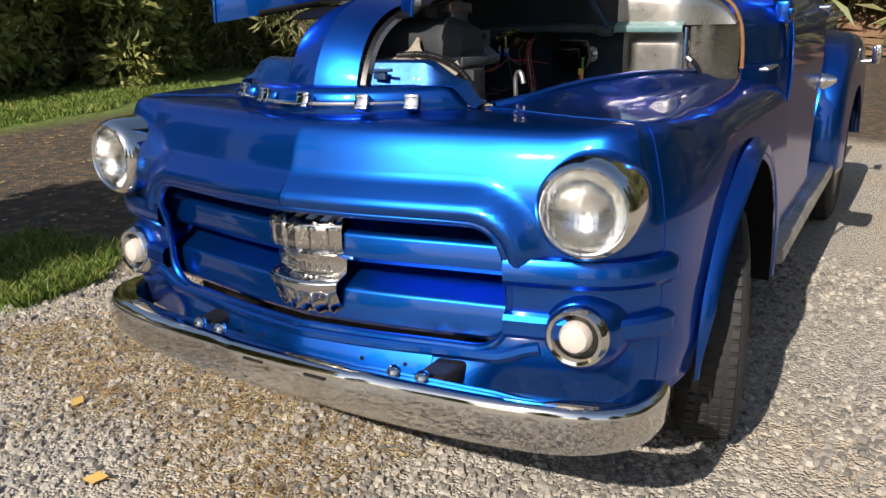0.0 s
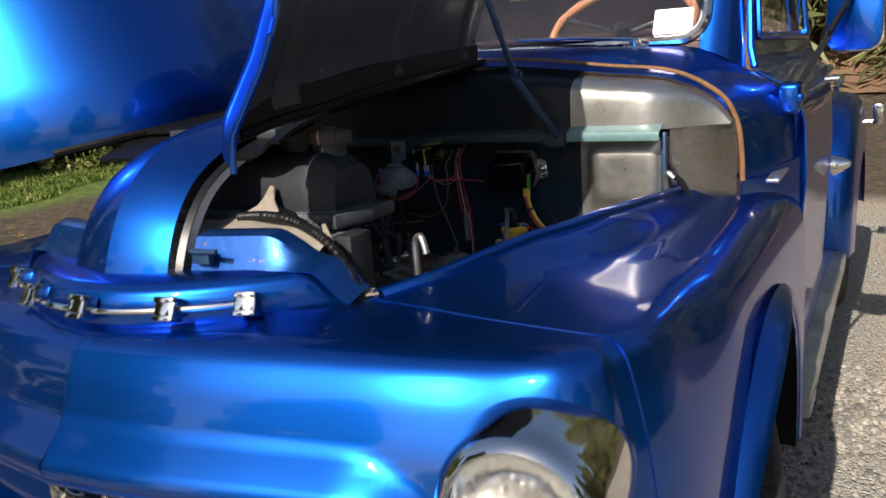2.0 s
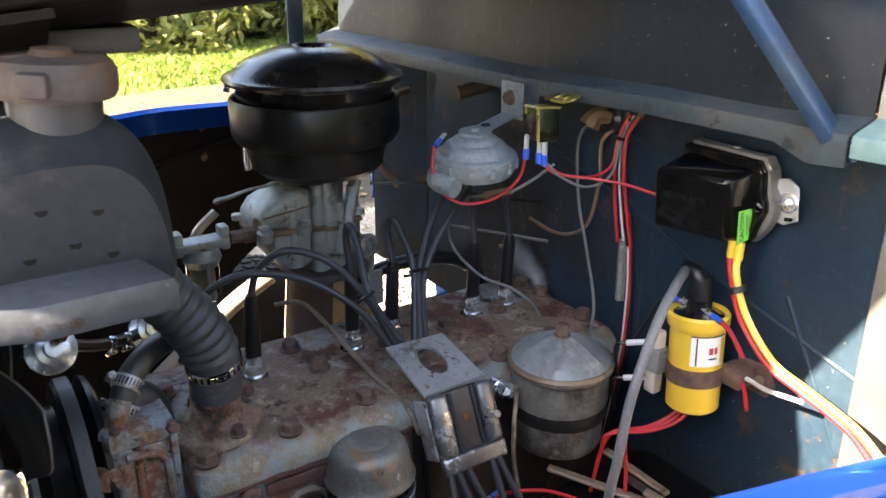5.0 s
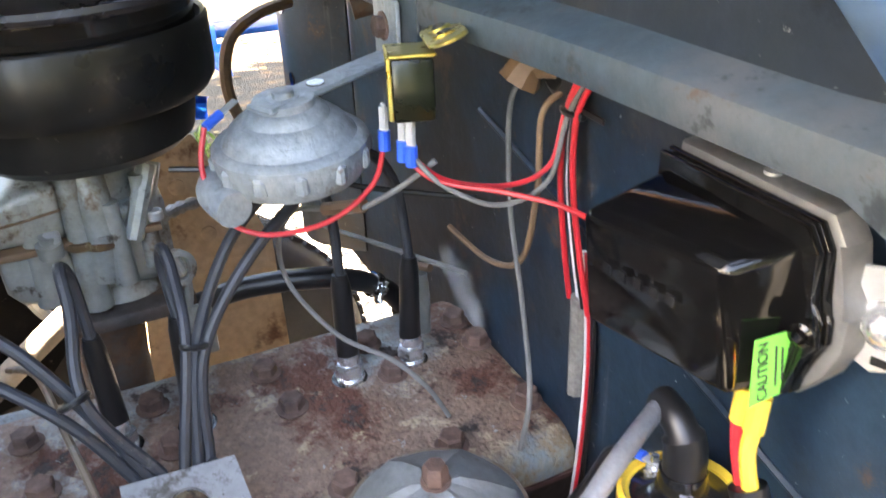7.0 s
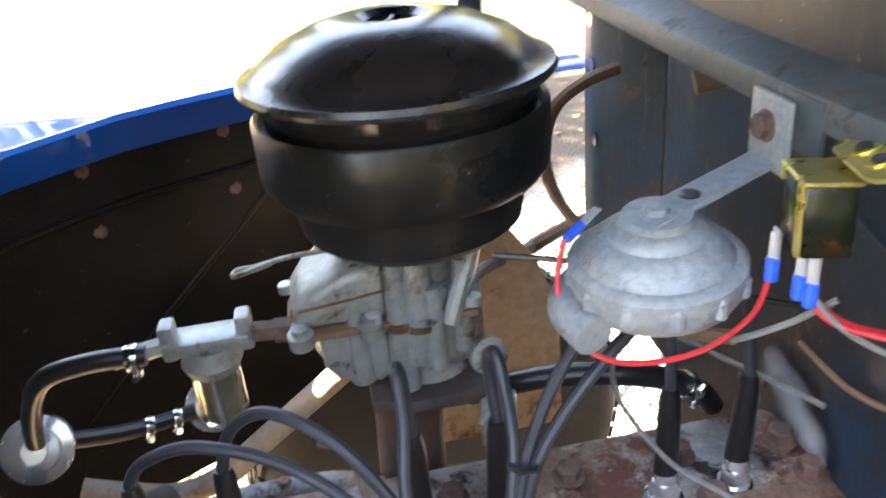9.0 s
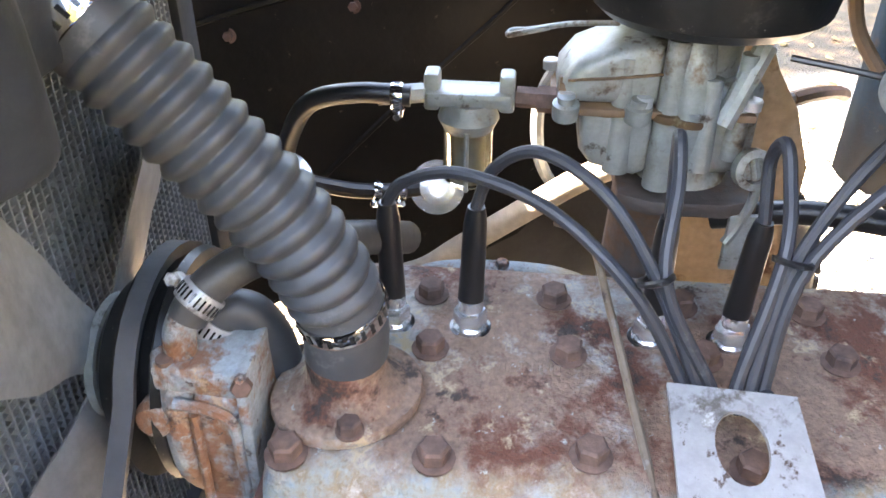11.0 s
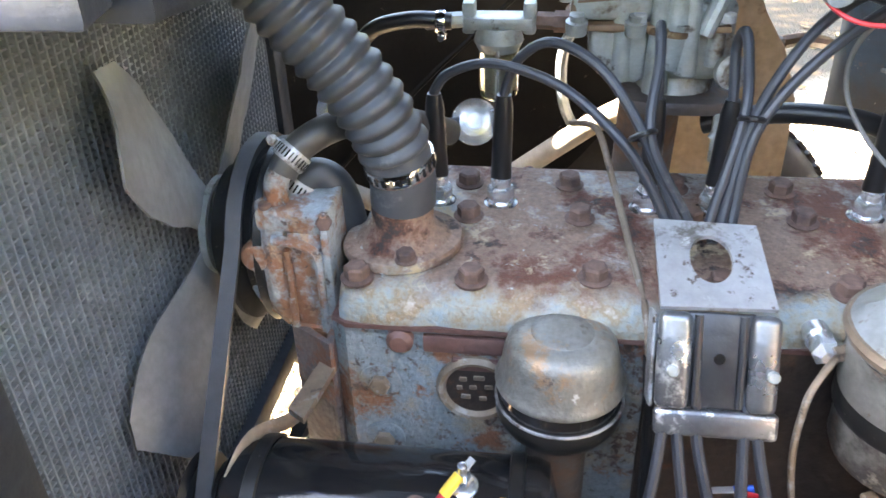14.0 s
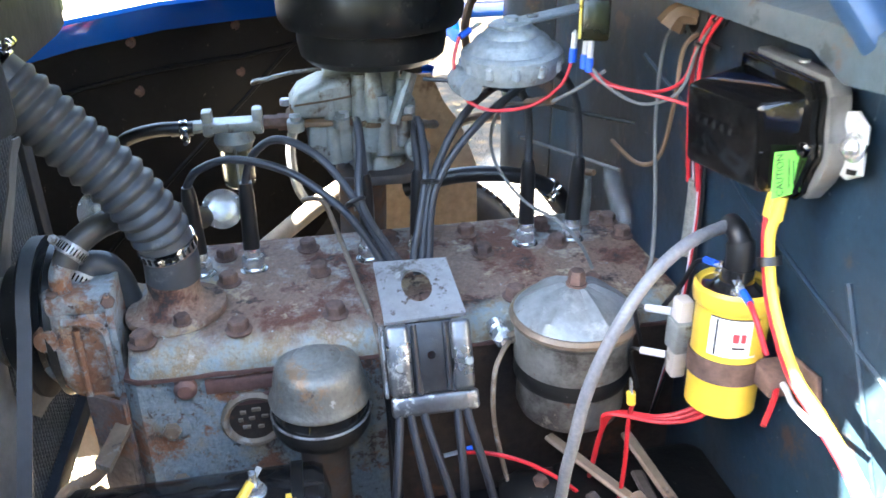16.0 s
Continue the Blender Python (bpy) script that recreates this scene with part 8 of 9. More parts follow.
wire("old brown rubber hose looping to the firewall", [(-0.285, 1.00, 1.122), (-0.270, 0.965, 1.118), (-0.262, 0.935, 1.10), (-0.258, 0.925, 1.06), (-0.255, 0.935, 1.02), (-0.24, 0.955, 0.99)], 0.0058, BROWNW, "brown_hose", "hose")
wire("thin black pipe behind the carburettor", [(-0.14, 0.85, 1.035), (-0.11, 0.92, 1.03), (-0.09, 1.0, 1.005), (-0.06, 1.08, 0.99)], 0.0025, HOSEBLACK)

# fuel filter with a glass bowl
ff = thing("fuel_filter", (-0.165, 0.625, 0.93), "pale metal fuel filter with a glass bowl", "fuel filter")
bm = B()
box(bm, (-0.165, 0.628, 0.988), (0.030, 0.066, 0.012), bev=0.003)
for y in (0.600, 0.657):
    box(bm, (-0.165, y, 0.992), (0.020, 0.012, 0.030), bev=0.003)
lathe(bm, [(0.019, 0.960), (0.024, 0.970), (0.020, 0.984)], Matrix.Translation((-0.165, 0.628, 0)), 24)
part("filter_head", bm, CARBMETAL, ff)
bm = B()
lathe(bm, [(0.0, 0.912), (0.014, 0.912), (0.0185, 0.916), (0.0195, 0.925), (0.0195, 0.961)], Matrix.Translation((-0.165, 0.628, 0)), 28)
part("glass_bowl", bm, glass("amber_fuel_glass", (0.95, 0.85, 0.62)), ff, "clear glass bowl")
bm = B()
lathe(bm, [(0.009, 0.915), (0.009, 0.960)], Matrix.Translation((-0.165, 0.628, 0)), 16)
part("filter_element", bm, CARBMETAL, ff)
bm = B()
for s in (-1, 1):
    tube(bm, [(-0.165 + s * 0.021, 0.628, 0.965), (-0.165 + s * 0.021, 0.628, 0.915), (-0.165, 0.628, 0.906)], 0.002, 6)
part("bail_wire", bm, CARBMETAL, ff)
bm = B()
tube(bm, [(-0.160, 0.664, 0.990), (-0.156, 0.700, 0.990)], 0.008, 6)
tube(bm, [(-0.157, 0.680, 0.990), (-0.155, 0.70, 0.990)], 0.010, 6)
part("brass_fitting", bm, RUSTBOLT, ff)
bm = B()
tube(bm, [(-0.160, 0.594, 0.990), (-0.150, 0.560, 0.990)], 0.0075, 6)
part("hose_barb", bm, CARBMETAL, ff)
bm = B()
tube(bm, spline([(-0.150, 0.585, 0.991), (-0.150, 0.545, 0.992), (-0.160, 0.505, 0.978), (-0.180, 0.480, 0.940), (-0.205, 0.462, 0.890)], 8), 0.0080, 12)
fh = solo("fuel_hose", bm, HOSEBLACK, "black rubber fuel hose with a bright clamp", "hose")
clamp_band(fh, (-0.150, 0.575, 0.9905), (0, 1, 0), 0.0092, 0.009, (0, 0, -1))
# white inline pump bodies
for c, r_ in (((-0.315, 0.588, 0.821), 0.027), ((-0.225, 0.452, 0.868), 0.029)):
    e = thing("fuel_pump", (c[0], c[1], c[2] - 0.03), "round white plated fuel pump body low by the apron", "fuel pump", "fuel pumps")
    mm_ = axis(c, (1.0, 0.15, 0.55))
    bm = B()
    lathe(bm, [(r_ * 0.9, -0.03), (r_, -0.006), (r_ * 1.05, -0.004), (r_ * 1.05, 0.002), (r_ * 0.72, 0.004), (r_ * 0.68, 0.010), (r_ * 0.40, 0.011), (r_ * 0.36, 0.016), (0, 0.016)], mm_, 30)
    part("pump_body", bm, PORCELAIN, e, "bright white plated body")
bm = B()
tube(bm, spline([(-0.235, 0.47, 0.865), (-0.27, 0.51, 0.838), (-0.30, 0.55, 0.823), (-0.31, 0.570, 0.821)], 6), 0.008, 10)
fh2 = solo("fuel_hose", bm, HOSEBLACK, "black fuel hose between the pump bodies", "hose")
for q in ((-0.301, 0.553, 0.8225), (-0.285, 0.530, 0.830)):
    clamp_band(fh2, q, (-0.3, 0.9, -0.2), 0.0085, 0.008, (0.5, 0, -1))
# pale pipe low by the frame
bm = B()
tube(bm, spline([(-0.40, 0.40, 0.672), (-0.40, 0.448, 0.654), (-0.40, 0.502, 0.640), (-0.40, 0.559, 0.655), (-0.40, 0.602, 0.688), (-0.40, 0.657, 0.730), (-0.40, 0.703, 0.765), (-0.40, 0.745, 0.795), (-0.39, 0.80, 0.83)], 6), 0.0145, 14)
solo("exhaust_pipe", bm, CREAM, "pale sunlit pipe slanting down by the frame", "pipe")
shield = thing("heat_shield", (-0.3615, 0.884, 0.680), "tan rust-stained sheet behind the carburettor", "sheet metal panel")
part("panel", prism(B(), [(0.800, 0.680), (0.822, 0.900), (0.845, 0.985), (0.898, 0.985), (0.915, 0.943), (0.942, 0.905), (0.966, 0.840), (0.968, 0.680)], -0.360, MX, bev=0.001, seg=1, h0=-0.363), SHEETRUST, shield)
for q_ in ((0.896, 0.868), (0.872, 0.930)):
    part("screw", lathe(B(), [(0.009, 0.0), (0.009, 0.003), (0.006, 0.004), (0.0, 0.0042)], axis((-0.360, *q_), (1, 0, 0)), 14), SHEETRUST, shield)

# ---- horn and relay ----
horn = thing("horn", (0.0, 0.917, 1.06), "dusty grey electric horn on a flat bracket", "horn")
mh = axis((0.006, 0.914, 1.090), (0.06, -0.05, 1)) @ Matrix.Diagonal((0.93, 0.93, 0.95, 1))
bm = B()
lathe(bm, [(0.036, -0.022), (0.048, -0.018), (0.0525, -0.010), (0.0540, 0.0), (0.0540, 0.006), (0.0505, 0.009), (0.0465, 0.0095), (0.0440, 0.012), (0.0400, 0.018), (0.0360, 0.0215), (0.0300, 0.0235), (0.0285, 0.027), (0.0240, 0.030), (0.0200, 0.031), (0.0, 0.031)], mh, 44)
body = part("horn_body", bm, HORNGREY, horn, "domed grey horn body")
for i in range(12):
    bm = B()
    a = i * math.pi / 6
    box(bm, (0.0515 * math.cos(a), 0.0515 * math.sin(a), -0.004), (0.009, 0.009, 0.014), mh @ Matrix.Identity(4), bev=0.002, seg=1)
    part("crimp_lug", bm, HORNGREY, body)
bm = B()
tube(bm, spline([mh @ Vector((-0.02, 0.03, -0.012)), mh @ Vector((-0.045, 0.0, -0.016)), mh @ Vector((-0.045, -0.035, -0.018)), mh @ Vector((-0.02, -0.055, -0.020))], 8), 0.015, 16, rf=lambda s: 0.010 + 0.02 * s)
part("trumpet", bm, HORNGREY, horn)
bm = B()
a, c = mh @ Vector((0.0, 0.0, 0.034)), Vector((-0.036, 0.996, 1.126))
d = c - a
ms = axis(a, d, (0, 0, 1))
box(bm, (0, 0, d.length / 2 - 0.006), (0.024, 0.004, d.length + 0.03), ms, bev=0.0015, seg=1)
lathe(bm, [(0.021, -0.003), (0.021, 0.002), (0, 0.002)], mh @ Matrix.Translation((0, 0, 0.034)), 24)
part("bracket", bm, HORNGREY, horn)
part("bracket_upright", box(B(), (-0.035, 1.001, 1.145), (0.042, 0.004, 0.046), pose(0, 0, 0), bev=0.0015), HORNGREY, horn)
part("mounting_plate", box(B(), (-0.014, 1.006, 1.156), (0.046, 0.004, 0.034), bev=0.0015), LEDGE, horn)
part("bracket_bolt", hexbolt(B(), mh @ Matrix.Translation((0, 0, 0.0355)), 0.0075, 0.005, 0.011, 12), HORNGREY, horn)
bm = B()
lathe(bm, [(0.006, 0), (0.006, 0.0012), (0.0, 0.0012)], axis(a + d * 0.30 + Vector((0, 0, 0.002)), (0.05, -0.05, 1)), 14)
part("bracket_hole", bm, BLACK, horn)
part("bracket_bolt", hexbolt(B(), axis((-0.037, 0.999, 1.148), (0, -1, 0)), 0.008, 0.006, 0.010), RUSTBOLT, horn)
bm = B()
tube(bm, [(-0.192, 1.085, 1.136), (-0.204, 1.034, 1.126)], 0.010, 12)
solo("stud", bm, IRONDARK, "dark stud standing out of the firewall", "stud")
rel = thing("horn_relay", (0.048, 0.985, 1.115), "gold-plated horn relay with a dark green case", "relay")
mr = pose(0.047, 0.982, 1.131, 0, -6, -18)
part("case", box(B(), (0, 0, 0), (0.042, 0.026, 0.038), mr, bev=0.003), pm("dark_green_black_case", (0.005, 0.013, 0.007), 0.25, 0.3, col2=(0.012, 0.009, 0.004), scale=60, fine=0.2, bump=0.02), rel)
bm = B()
box(bm, (0, 0, 0.0205), (0.046, 0.029, 0.003), mr, bev=0.001, seg=1)
box(bm, (0.0195, -0.0140, 0.002), (0.005, 0.003, 0.038), mr, bev=0.0006, seg=1)
box(bm, (-0.0215, 0, 0.016), (0.002, 0.028, 0.010), mr, bev=0.0006, seg=1)
part("cover_plate", bm, GOLD, rel, "iridescent gold cover")
bm = B()
mg = mr @ pose(0.012, 0.020, 0.030, 20, 0, 0)
outl = [(math.copysign(0.024, math.cos(a)) + 0.012 * math.cos(a), 0.012 * math.sin(a)) for a in lin(0.01, 2 * math.pi + 0.01, 25)[:-1]]
prism(bm, outl, 0.0025, mg, bev=0.0006, seg=1)
for x in (-0.010, 0.012):
    prism(bm, [(x + 0.006 * math.cos(a), 0.0075 * math.sin(a)) for a in lin(0, 2 * math.pi, 15)[:-1]], 0.0034, mg, h0=0.0026)
flange = part("mounting_ear", bm, GOLD, rel)
bm = B()
for x in (-0.012, 0.012):
    prism(bm, [(x + 0.0065 * math.cos(a), 0.0042 * math.sin(a)) for a in lin(0, 2 * math.pi, 15)[:-1]], 0.0042, mg, h0=0.0036)
part("ear_hole", bm, BLACK, rel)
for p in ((0.037, 0.967, 1.108), (0.055, 0.972, 1.106), (0.061, 0.975, 1.104)):
    bm = B()
    box(bm, p, (0.006, 0.0016, 0.022), bev=0.0004, seg=1)
    part("spade", bm, ALU, rel)
    crimp((p[0] + 0.001, p[1] - 0.001, p[2] - 0.006), (0.05, -0.05, -1), BLUEPL, 0.0040, 0.013)
# wires of horn and relay
wire("red horn wire looping round the horn", [(0.038, 0.965, 1.092), (0.040, 0.955, 1.068), (0.037, 0.925, 1.048), (0.030, 0.885, 1.045), (0.016, 0.862, 1.058), (0.002, 0.857, 1.085), (-0.006, 0.864, 1.109)], 0.0018, RED)
crimp((-0.012, 0.876, 1.114), (0.35, -0.6, -0.25))
wire("red wire sagging to the loom", [(0.056, 0.970, 1.093), (0.070, 0.985, 1.076), (0.096, 1.02, 1.070), (0.126, 1.045, 1.066), (0.17, 1.06, 1.060)], 0.0018, RED)
wire("red wire rising to the firewall loom", [(0.060, 0.973, 1.092), (0.070, 0.993, 1.074), (0.084, 1.03, 1.068), (0.092, 1.055, 1.080), (0.088, 1.068, 1.112), (0.096, 1.082, 1.142)], 0.0018, RED)
wire("grey wire rising to the firewall loom", [(0.064, 0.975, 1.090), (0.074, 0.99, 1.072), (0.088, 1.02, 1.058), (0.098, 1.050, 1.072), (0.094, 1.066, 1.112), (0.102, 1.082, 1.142)], 0.0017, GREYW)
wire("grey cloth wire with a brown joint below the horn", [(0.062, 0.990, 1.085), (0.050, 0.968, 1.066), (0.030, 0.945, 1.048), (0.0, 0.93, 1.040), (-0.025, 0.915, 1.030), (-0.035, 0.905, 1.00), (-0.030, 0.91, 0.965), (-0.005, 0.935, 0.930), (0.020, 0.965, 0.915), (0.04, 0.985, 0.895), (0.045, 1.0, 0.865)], 0.0020, GREYW)
wire("brown cloth wire joint", [(0.034, 0.950, 1.052), (0.018, 0.940, 1.046), (0.004, 0.932, 1.041)], 0.0048, BROWNW)
wire("brown cloth wire from a firewall grommet", [(0.070, 1.078, 1.118), (0.060, 1.068, 1.10), (0.066, 1.062, 1.05), (0.050, 1.06, 0.99), (0.0, 1.06, 0.965), (-0.05, 1.05, 0.975)], 0.0024, BROWNW)
wire("grey cloth cable hanging across the firewall", [(0.040, 1.078, 1.112), (0.026, 1.070, 1.112), (0.020, 1.066, 1.085), (0.034, 1.060, 1.02), (0.060, 1.055, 0.96), (0.088, 1.046, 0.90), (0.099, 1.032, 0.860)], 0.0021, GREYW)
wire("thin pipe across the back of the head", [(-0.14, 0.97, 0.955), (-0.06, 1.01, 0.957), (0.0, 1.04, 0.958)], 0.0022, GREYW)
bm = B()
tube(bm, spline([(-0.175, 0.83, 0.885), (-0.150, 0.89, 0.908), (-0.131, 0.95, 0.912), (-0.130, 0.99, 0.899), (-0.136, 1.02, 0.878), (-0.146, 1.04, 0.850)], 8), 0.0100, 14)
hh2 = solo("heater_hose", bm, HOSEBLACK, "black heater hose at the back of the engine", "hose")
clamp_band(hh2, (-0.1335, 1.009, 0.887), (-0.15, 0.8, -0.57), 0.0104, 0.010, (1, 0, 0.2))
bm = B()
snd = thing("temperature_sender", (-0.076, 1.033, 0.862), "grey temperature sender with a brass tip at the head's rear", "sender")
part("sender_body", lathe(B(), [(0.0, 0.0), (0.0065, 0.0), (0.0068, 0.050), (0.0055, 0.056), (0.0055, 0.060), (0.0, 0.061)], axis((-0.076, 1.033, 0.862), (0, 0, 1)), 16), CARBMETAL, snd)
part("hexagon", hexbolt(B(), axis((-0.076, 1.033, 0.888), (0, 0, 1)), 0.0078, 0.012), CARBMETAL, snd)
part("brass_tip", tube(B(), [(-0.086, 1.028, 0.926), (-0.066, 1.038, 0.931)], 0.0038, 10), BROWNW, snd, "tarnished brass tip")
for p, r_ in (((0.062, 1.082, 1.128), 0.016), ((0.100, 1.082, 1.142), 0.014)):
    bm = B()
    lathe(bm, [(r_, 0), (r_ * 1.1, 0.004), (r_ * 0.7, 0.008), (r_ * 0.5, 0.004), (0, 0.004)], axis(p, (0, -1, 0)), 18)
    solo("grommet", bm, HOSEBLACK, "black rubber grommet in the firewall", "grommet", "firewall grommets")
bm = B()
tube(bm, spline([(0.060, 1.080, 1.130), (0.050, 1.066, 1.132), (0.046, 1.058, 1.120)], 4), 0.011, 8, rf=lambda s: 0.008 + 0.2 * s)
solo("cloth_plug", bm, BROWNW, "frayed brown cloth stuffed in a firewall hole", "cloth")
# loom down the firewall
LO = [(0.100, 1.080, 1.140), (0.092, 1.072, 1.112), (0.094, 1.068, 1.07), (0.100, 1.070, 1.02), (0.106, 1.073, 0.980)]
for dx, mt, lab in ((-0.005, RED, "red wire in the firewall loom"), (0.0, WHITEW, "white wire in the firewall loom"), (0.004, HOSEBLACK, "black wire in the firewall loom"), (0.009, RED, "red wire in the firewall loom")):
    wire(lab, [(x + dx * (1 + 6 * abs(z - 1.112)), y - abs(dx) * 0.5, z) for x, y, z in LO], 0.0021, mt)
strap((0.0925, 1.070, 1.112), (0.05, 0, 1), 0.009, (0, 1, 0))
wire("grey split sleeve round the lower loom", [(0.106, 1.073, 0.985), (0.105, 1.074, 0.955), (0.108, 1.072, 0.905)], 0.0065, SPRING, "loom_sleeve", "sleeve")
for dx, mt in ((0.012, RED), (0.016, HOSEBLACK), (0.009, WHITEW)):
    wire("loom wire dropping behind the regulator", [(0.098 + dx, 1.074, 1.02), (0.106 + dx, 1.074, 0.96), (0.112 + dx, 1.070, 0.90), (0.115 + dx, 1.062, 0.82), (0.12, 1.05, 0.72)], 0.0020, mt)

# ---- voltage regulator ----
reg = thing("voltage_regulator", (0.25, 1.06, 1.04), "black voltage regulator box with a green label", "regulator")
bm = B()
fr = [(0.210, 0.996, 1.112), (0.288, 1.012, 1.114), (0.291, 1.020, 1.049), (0.208, 1.004, 1.047)]
bk = [(0.214, 1.050, 1.128), (0.304, 1.058, 1.128), (0.304, 1.066, 1.050), (0.214, 1.060, 1.050)]
vs = [bm.verts.new(p) for p in fr + bk]
for f_ in ((0, 1, 2, 3), (7, 6, 5, 4), (0, 4, 5, 1), (1, 5, 6, 2), (2, 6, 7, 3), (3, 7, 4, 0)):
    bm.faces.new([vs[i] for i in f_])
bmesh.ops.bevel(bm, geom=list(bm.edges), offset=0.005, segments=3, profile=0.5, affect="EDGES")
cover = part("cover", bm, JET, reg, "glossy black cover")
MY = Matrix(((1, 0, 0, 0), (0, 0, 1, 0), (0, 1, 0, 0), (0, 0, 0, 1)))      # outlines in x and z, raised along y
rim = [(0.209, 1.046), (0.296, 1.044), (0.304, 1.052), (0.306, 1.070), (0.314, 1.082), (0.313, 1.092), (0.307, 1.100), (0.307, 1.122), (0.300, 1.132), (0.209, 1.133)]
part("cover_rim", prism(B(), rim, 1.0505, MY, bev=0.0018, h0=1.0455), JET, reg, "rolled rim of the cover")
part("cover_rim", prism(B(), [(x * 0.985 + 0.0039, z * 0.985 + 0.0163) for x, z in rim], 1.0445, MY, bev=0.0015, h0=1.040), JET, reg)
part("base_tray", prism(B(), [(0.211, 1.048), (0.300, 1.046), (0.312, 1.062), (0.318, 1.078), (0.318, 1.094), (0.310, 1.104), (0.310, 1.124), (0.302, 1.135), (0.211, 1.136)], 1.0668, MY, bev=0.003, seg=2, h0=1.0508), TRAYGREY, reg, "dull grey base tray")
part("mounting_ear", prism(B(), [(0.306, 1.112), (0.320, 1.116), (0.332, 1.109), (0.334, 1.097), (0.328, 1.095), (0.334, 1.090), (0.336, 1.076), (0.322, 1.068), (0.308, 1.070)], 1.0675, MY, bev=0.001, seg=1, h0=1.064), ALU, reg, "pale metal mounting ear")
part("screw", lathe(B(), [(0.0105, 0.0), (0.0105, 0.001), (0.0078, 0.0015), (0.0074, 0.005), (0.0045, 0.008), (0, 0.009)], axis((0.3245, 1.0638, 1.0925), (0.1, -1, 0.1)), 22), PORCELAIN, reg, "bright domed bolt")
part("ear_slot", prism(B(), [(0.322, 1.0765), (0.332, 1.0785), (0.331, 1.0745), (0.322, 1.0725)], 1.0645, MY, h0=1.0636), BLACK, reg)
part("tray_screw", lathe(B(), [(0.004, 0), (0.004, 0.0015), (0, 0.002)], axis((0.262, 1.0585, 1.1358), (0, 0, 1)), 12), ALU, reg)
part("cover_screw", lathe(B(), [(0.0, 0.0), (0.0055, 0.0), (0.0055, 0.003), (0.0035, 0.004), (0.0035, 0.0015), (0, 0.0015)], axis((0.3075, 1.0395, 1.087), (0.35, -1, 0)), 14), JET, reg)
bm = B()
ml_ = Matrix((Vector((0.10, 0.98, 0.17)).normalized(), Vector((0.0, -0.17, 0.985)).normalized(), Vector((1, -0.10, 0)).normalized())).transposed().to_4x4()
ml_.translation = Vector((0.3005, 1.036, 1.068))
prism(bm, [(-0.014, -0.018), (0.012, -0.016), (0.013, 0.015), (-0.011, 0.018)], 0.0008, ml_)
lab = part("label", bm, GREENL, reg, "bright green paper label")
bm = B()
for i in range(4):
    box(bm, (-0.001 + i * 0.0032, 0.0, 0.0010), (0.0009, 0.022 - 0.004 * (i % 3), 0.0004), ml_)
part("print_bar", bm, INK, lab)["kind"] = "stuff"
txt = bpy.data.curves.new("warning", "FONT")
txt.body, txt.size, txt.align_x, txt.align_y, txt.extrude = "CAUTION", 0.0072, "CENTER", "CENTER", 0.0002
tmp = new("warning", txt)
bpy.context.view_layer.update()
me = bpy.data.meshes.new_from_object(tmp)
bpy.data.objects.remove(tmp)
bm = B()
bm.from_mesh(me)
bmesh.ops.transform(bm, matrix=ml_ @ Matrix.Translation((-0.0075, 0, 0.0012)) @ Matrix.Rotation(math.pi / 2, 4, "Z"), verts=bm.verts)
part("warning_word", bm, INK, lab, "dark printed word CAUTION")
bm = B()
for i in range(5):
    box(bm, (0.228 + i * 0.009, 1.0005 + 0.0018 * i, 1.088), (0.006, 0.001, 0.006), bev=0.0003, seg=1)
part("raised_mark", bm, BLACK, reg)
for x, mt in ((0.288, YELLOW), (0.296, YELLOW)):
    bm = B()
    tube(bm, [(x, 1.036, 1.048), (x + 0.001, 1.034, 1.030)], 0.005, 10)
    part("terminal_boot", bm, mt, reg, "yellow insulated terminal")
wire("thick red charging wire", [(0.288, 1.034, 1.032), (0.294, 1.032, 1.012), (0.312, 1.031, 0.972), (0.350, 1.030, 0.936), (0.392, 1.028, 0.924), (0.450, 1.02, 0.912), (0.50, 1.0, 0.89)], 0.0038, RED)
wire("thick yellow charging wire", [(0.297, 1.034, 1.032), (0.301, 1.030, 1.014), (0.320, 1.029, 0.976), (0.358, 1.028, 0.941), (0.400, 1.026, 0.930), (0.458, 1.018, 0.918), (0.51, 1.0, 0.896)], 0.0038, YELLOW)
bm = B()
tube(bm, [(0.302, 1.031, 1.003), (0.305, 1.031, 0.997)], 0.009, 12)
solo("tape_band", bm, HOSEBLACK, "black tape round the charging wires", "tape")

# ---- ignition coil ----
coil = thing("ignition_coil", (0.258, 1.042, 0.84), "yellow ignition coil clamped to the firewall", "ignition coil")
mc_ = axis((0.262, 1.036, 0.842), (-0.06, 0.02, 1))
bm = B()
lathe(bm, [(0.0, 0), (0.026, 0.0), (0.029, 0.003), (0.0295, 0.075), (0.0295, 0.096), (0.0325, 0.099), (0.0335, 0.104), (0.0335, 0.112), (0.031, 0.115), (0.029, 0.111)], mc_, 40)
case = part("case", bm, YELLOW, coil, "yellow painted can")
bm = B()
lathe(bm, [(0.029, 0.108), (0.027, 0.111), (0.020, 0.112), (0.014, 0.117), (0.0125, 0.128), (0.0, 0.129)], mc_, 32)
part("top_cap", bm, BLACK, coil, "black insulating cap")
bm = B()
tube(bm, spline([mc_ @ Vector((0, 0, 0.120)), mc_ @ Vector((0, 0, 0.142)), mc_ @ Vector((0.003, -0.006, 0.155)), mc_ @ Vector((0.006, -0.022, 0.157))], 5), 0.011, 14, rf=lambda s: 0.0115 if s < 0.03 else 0.009)
part("boot", bm, HOSEBLACK, coil)
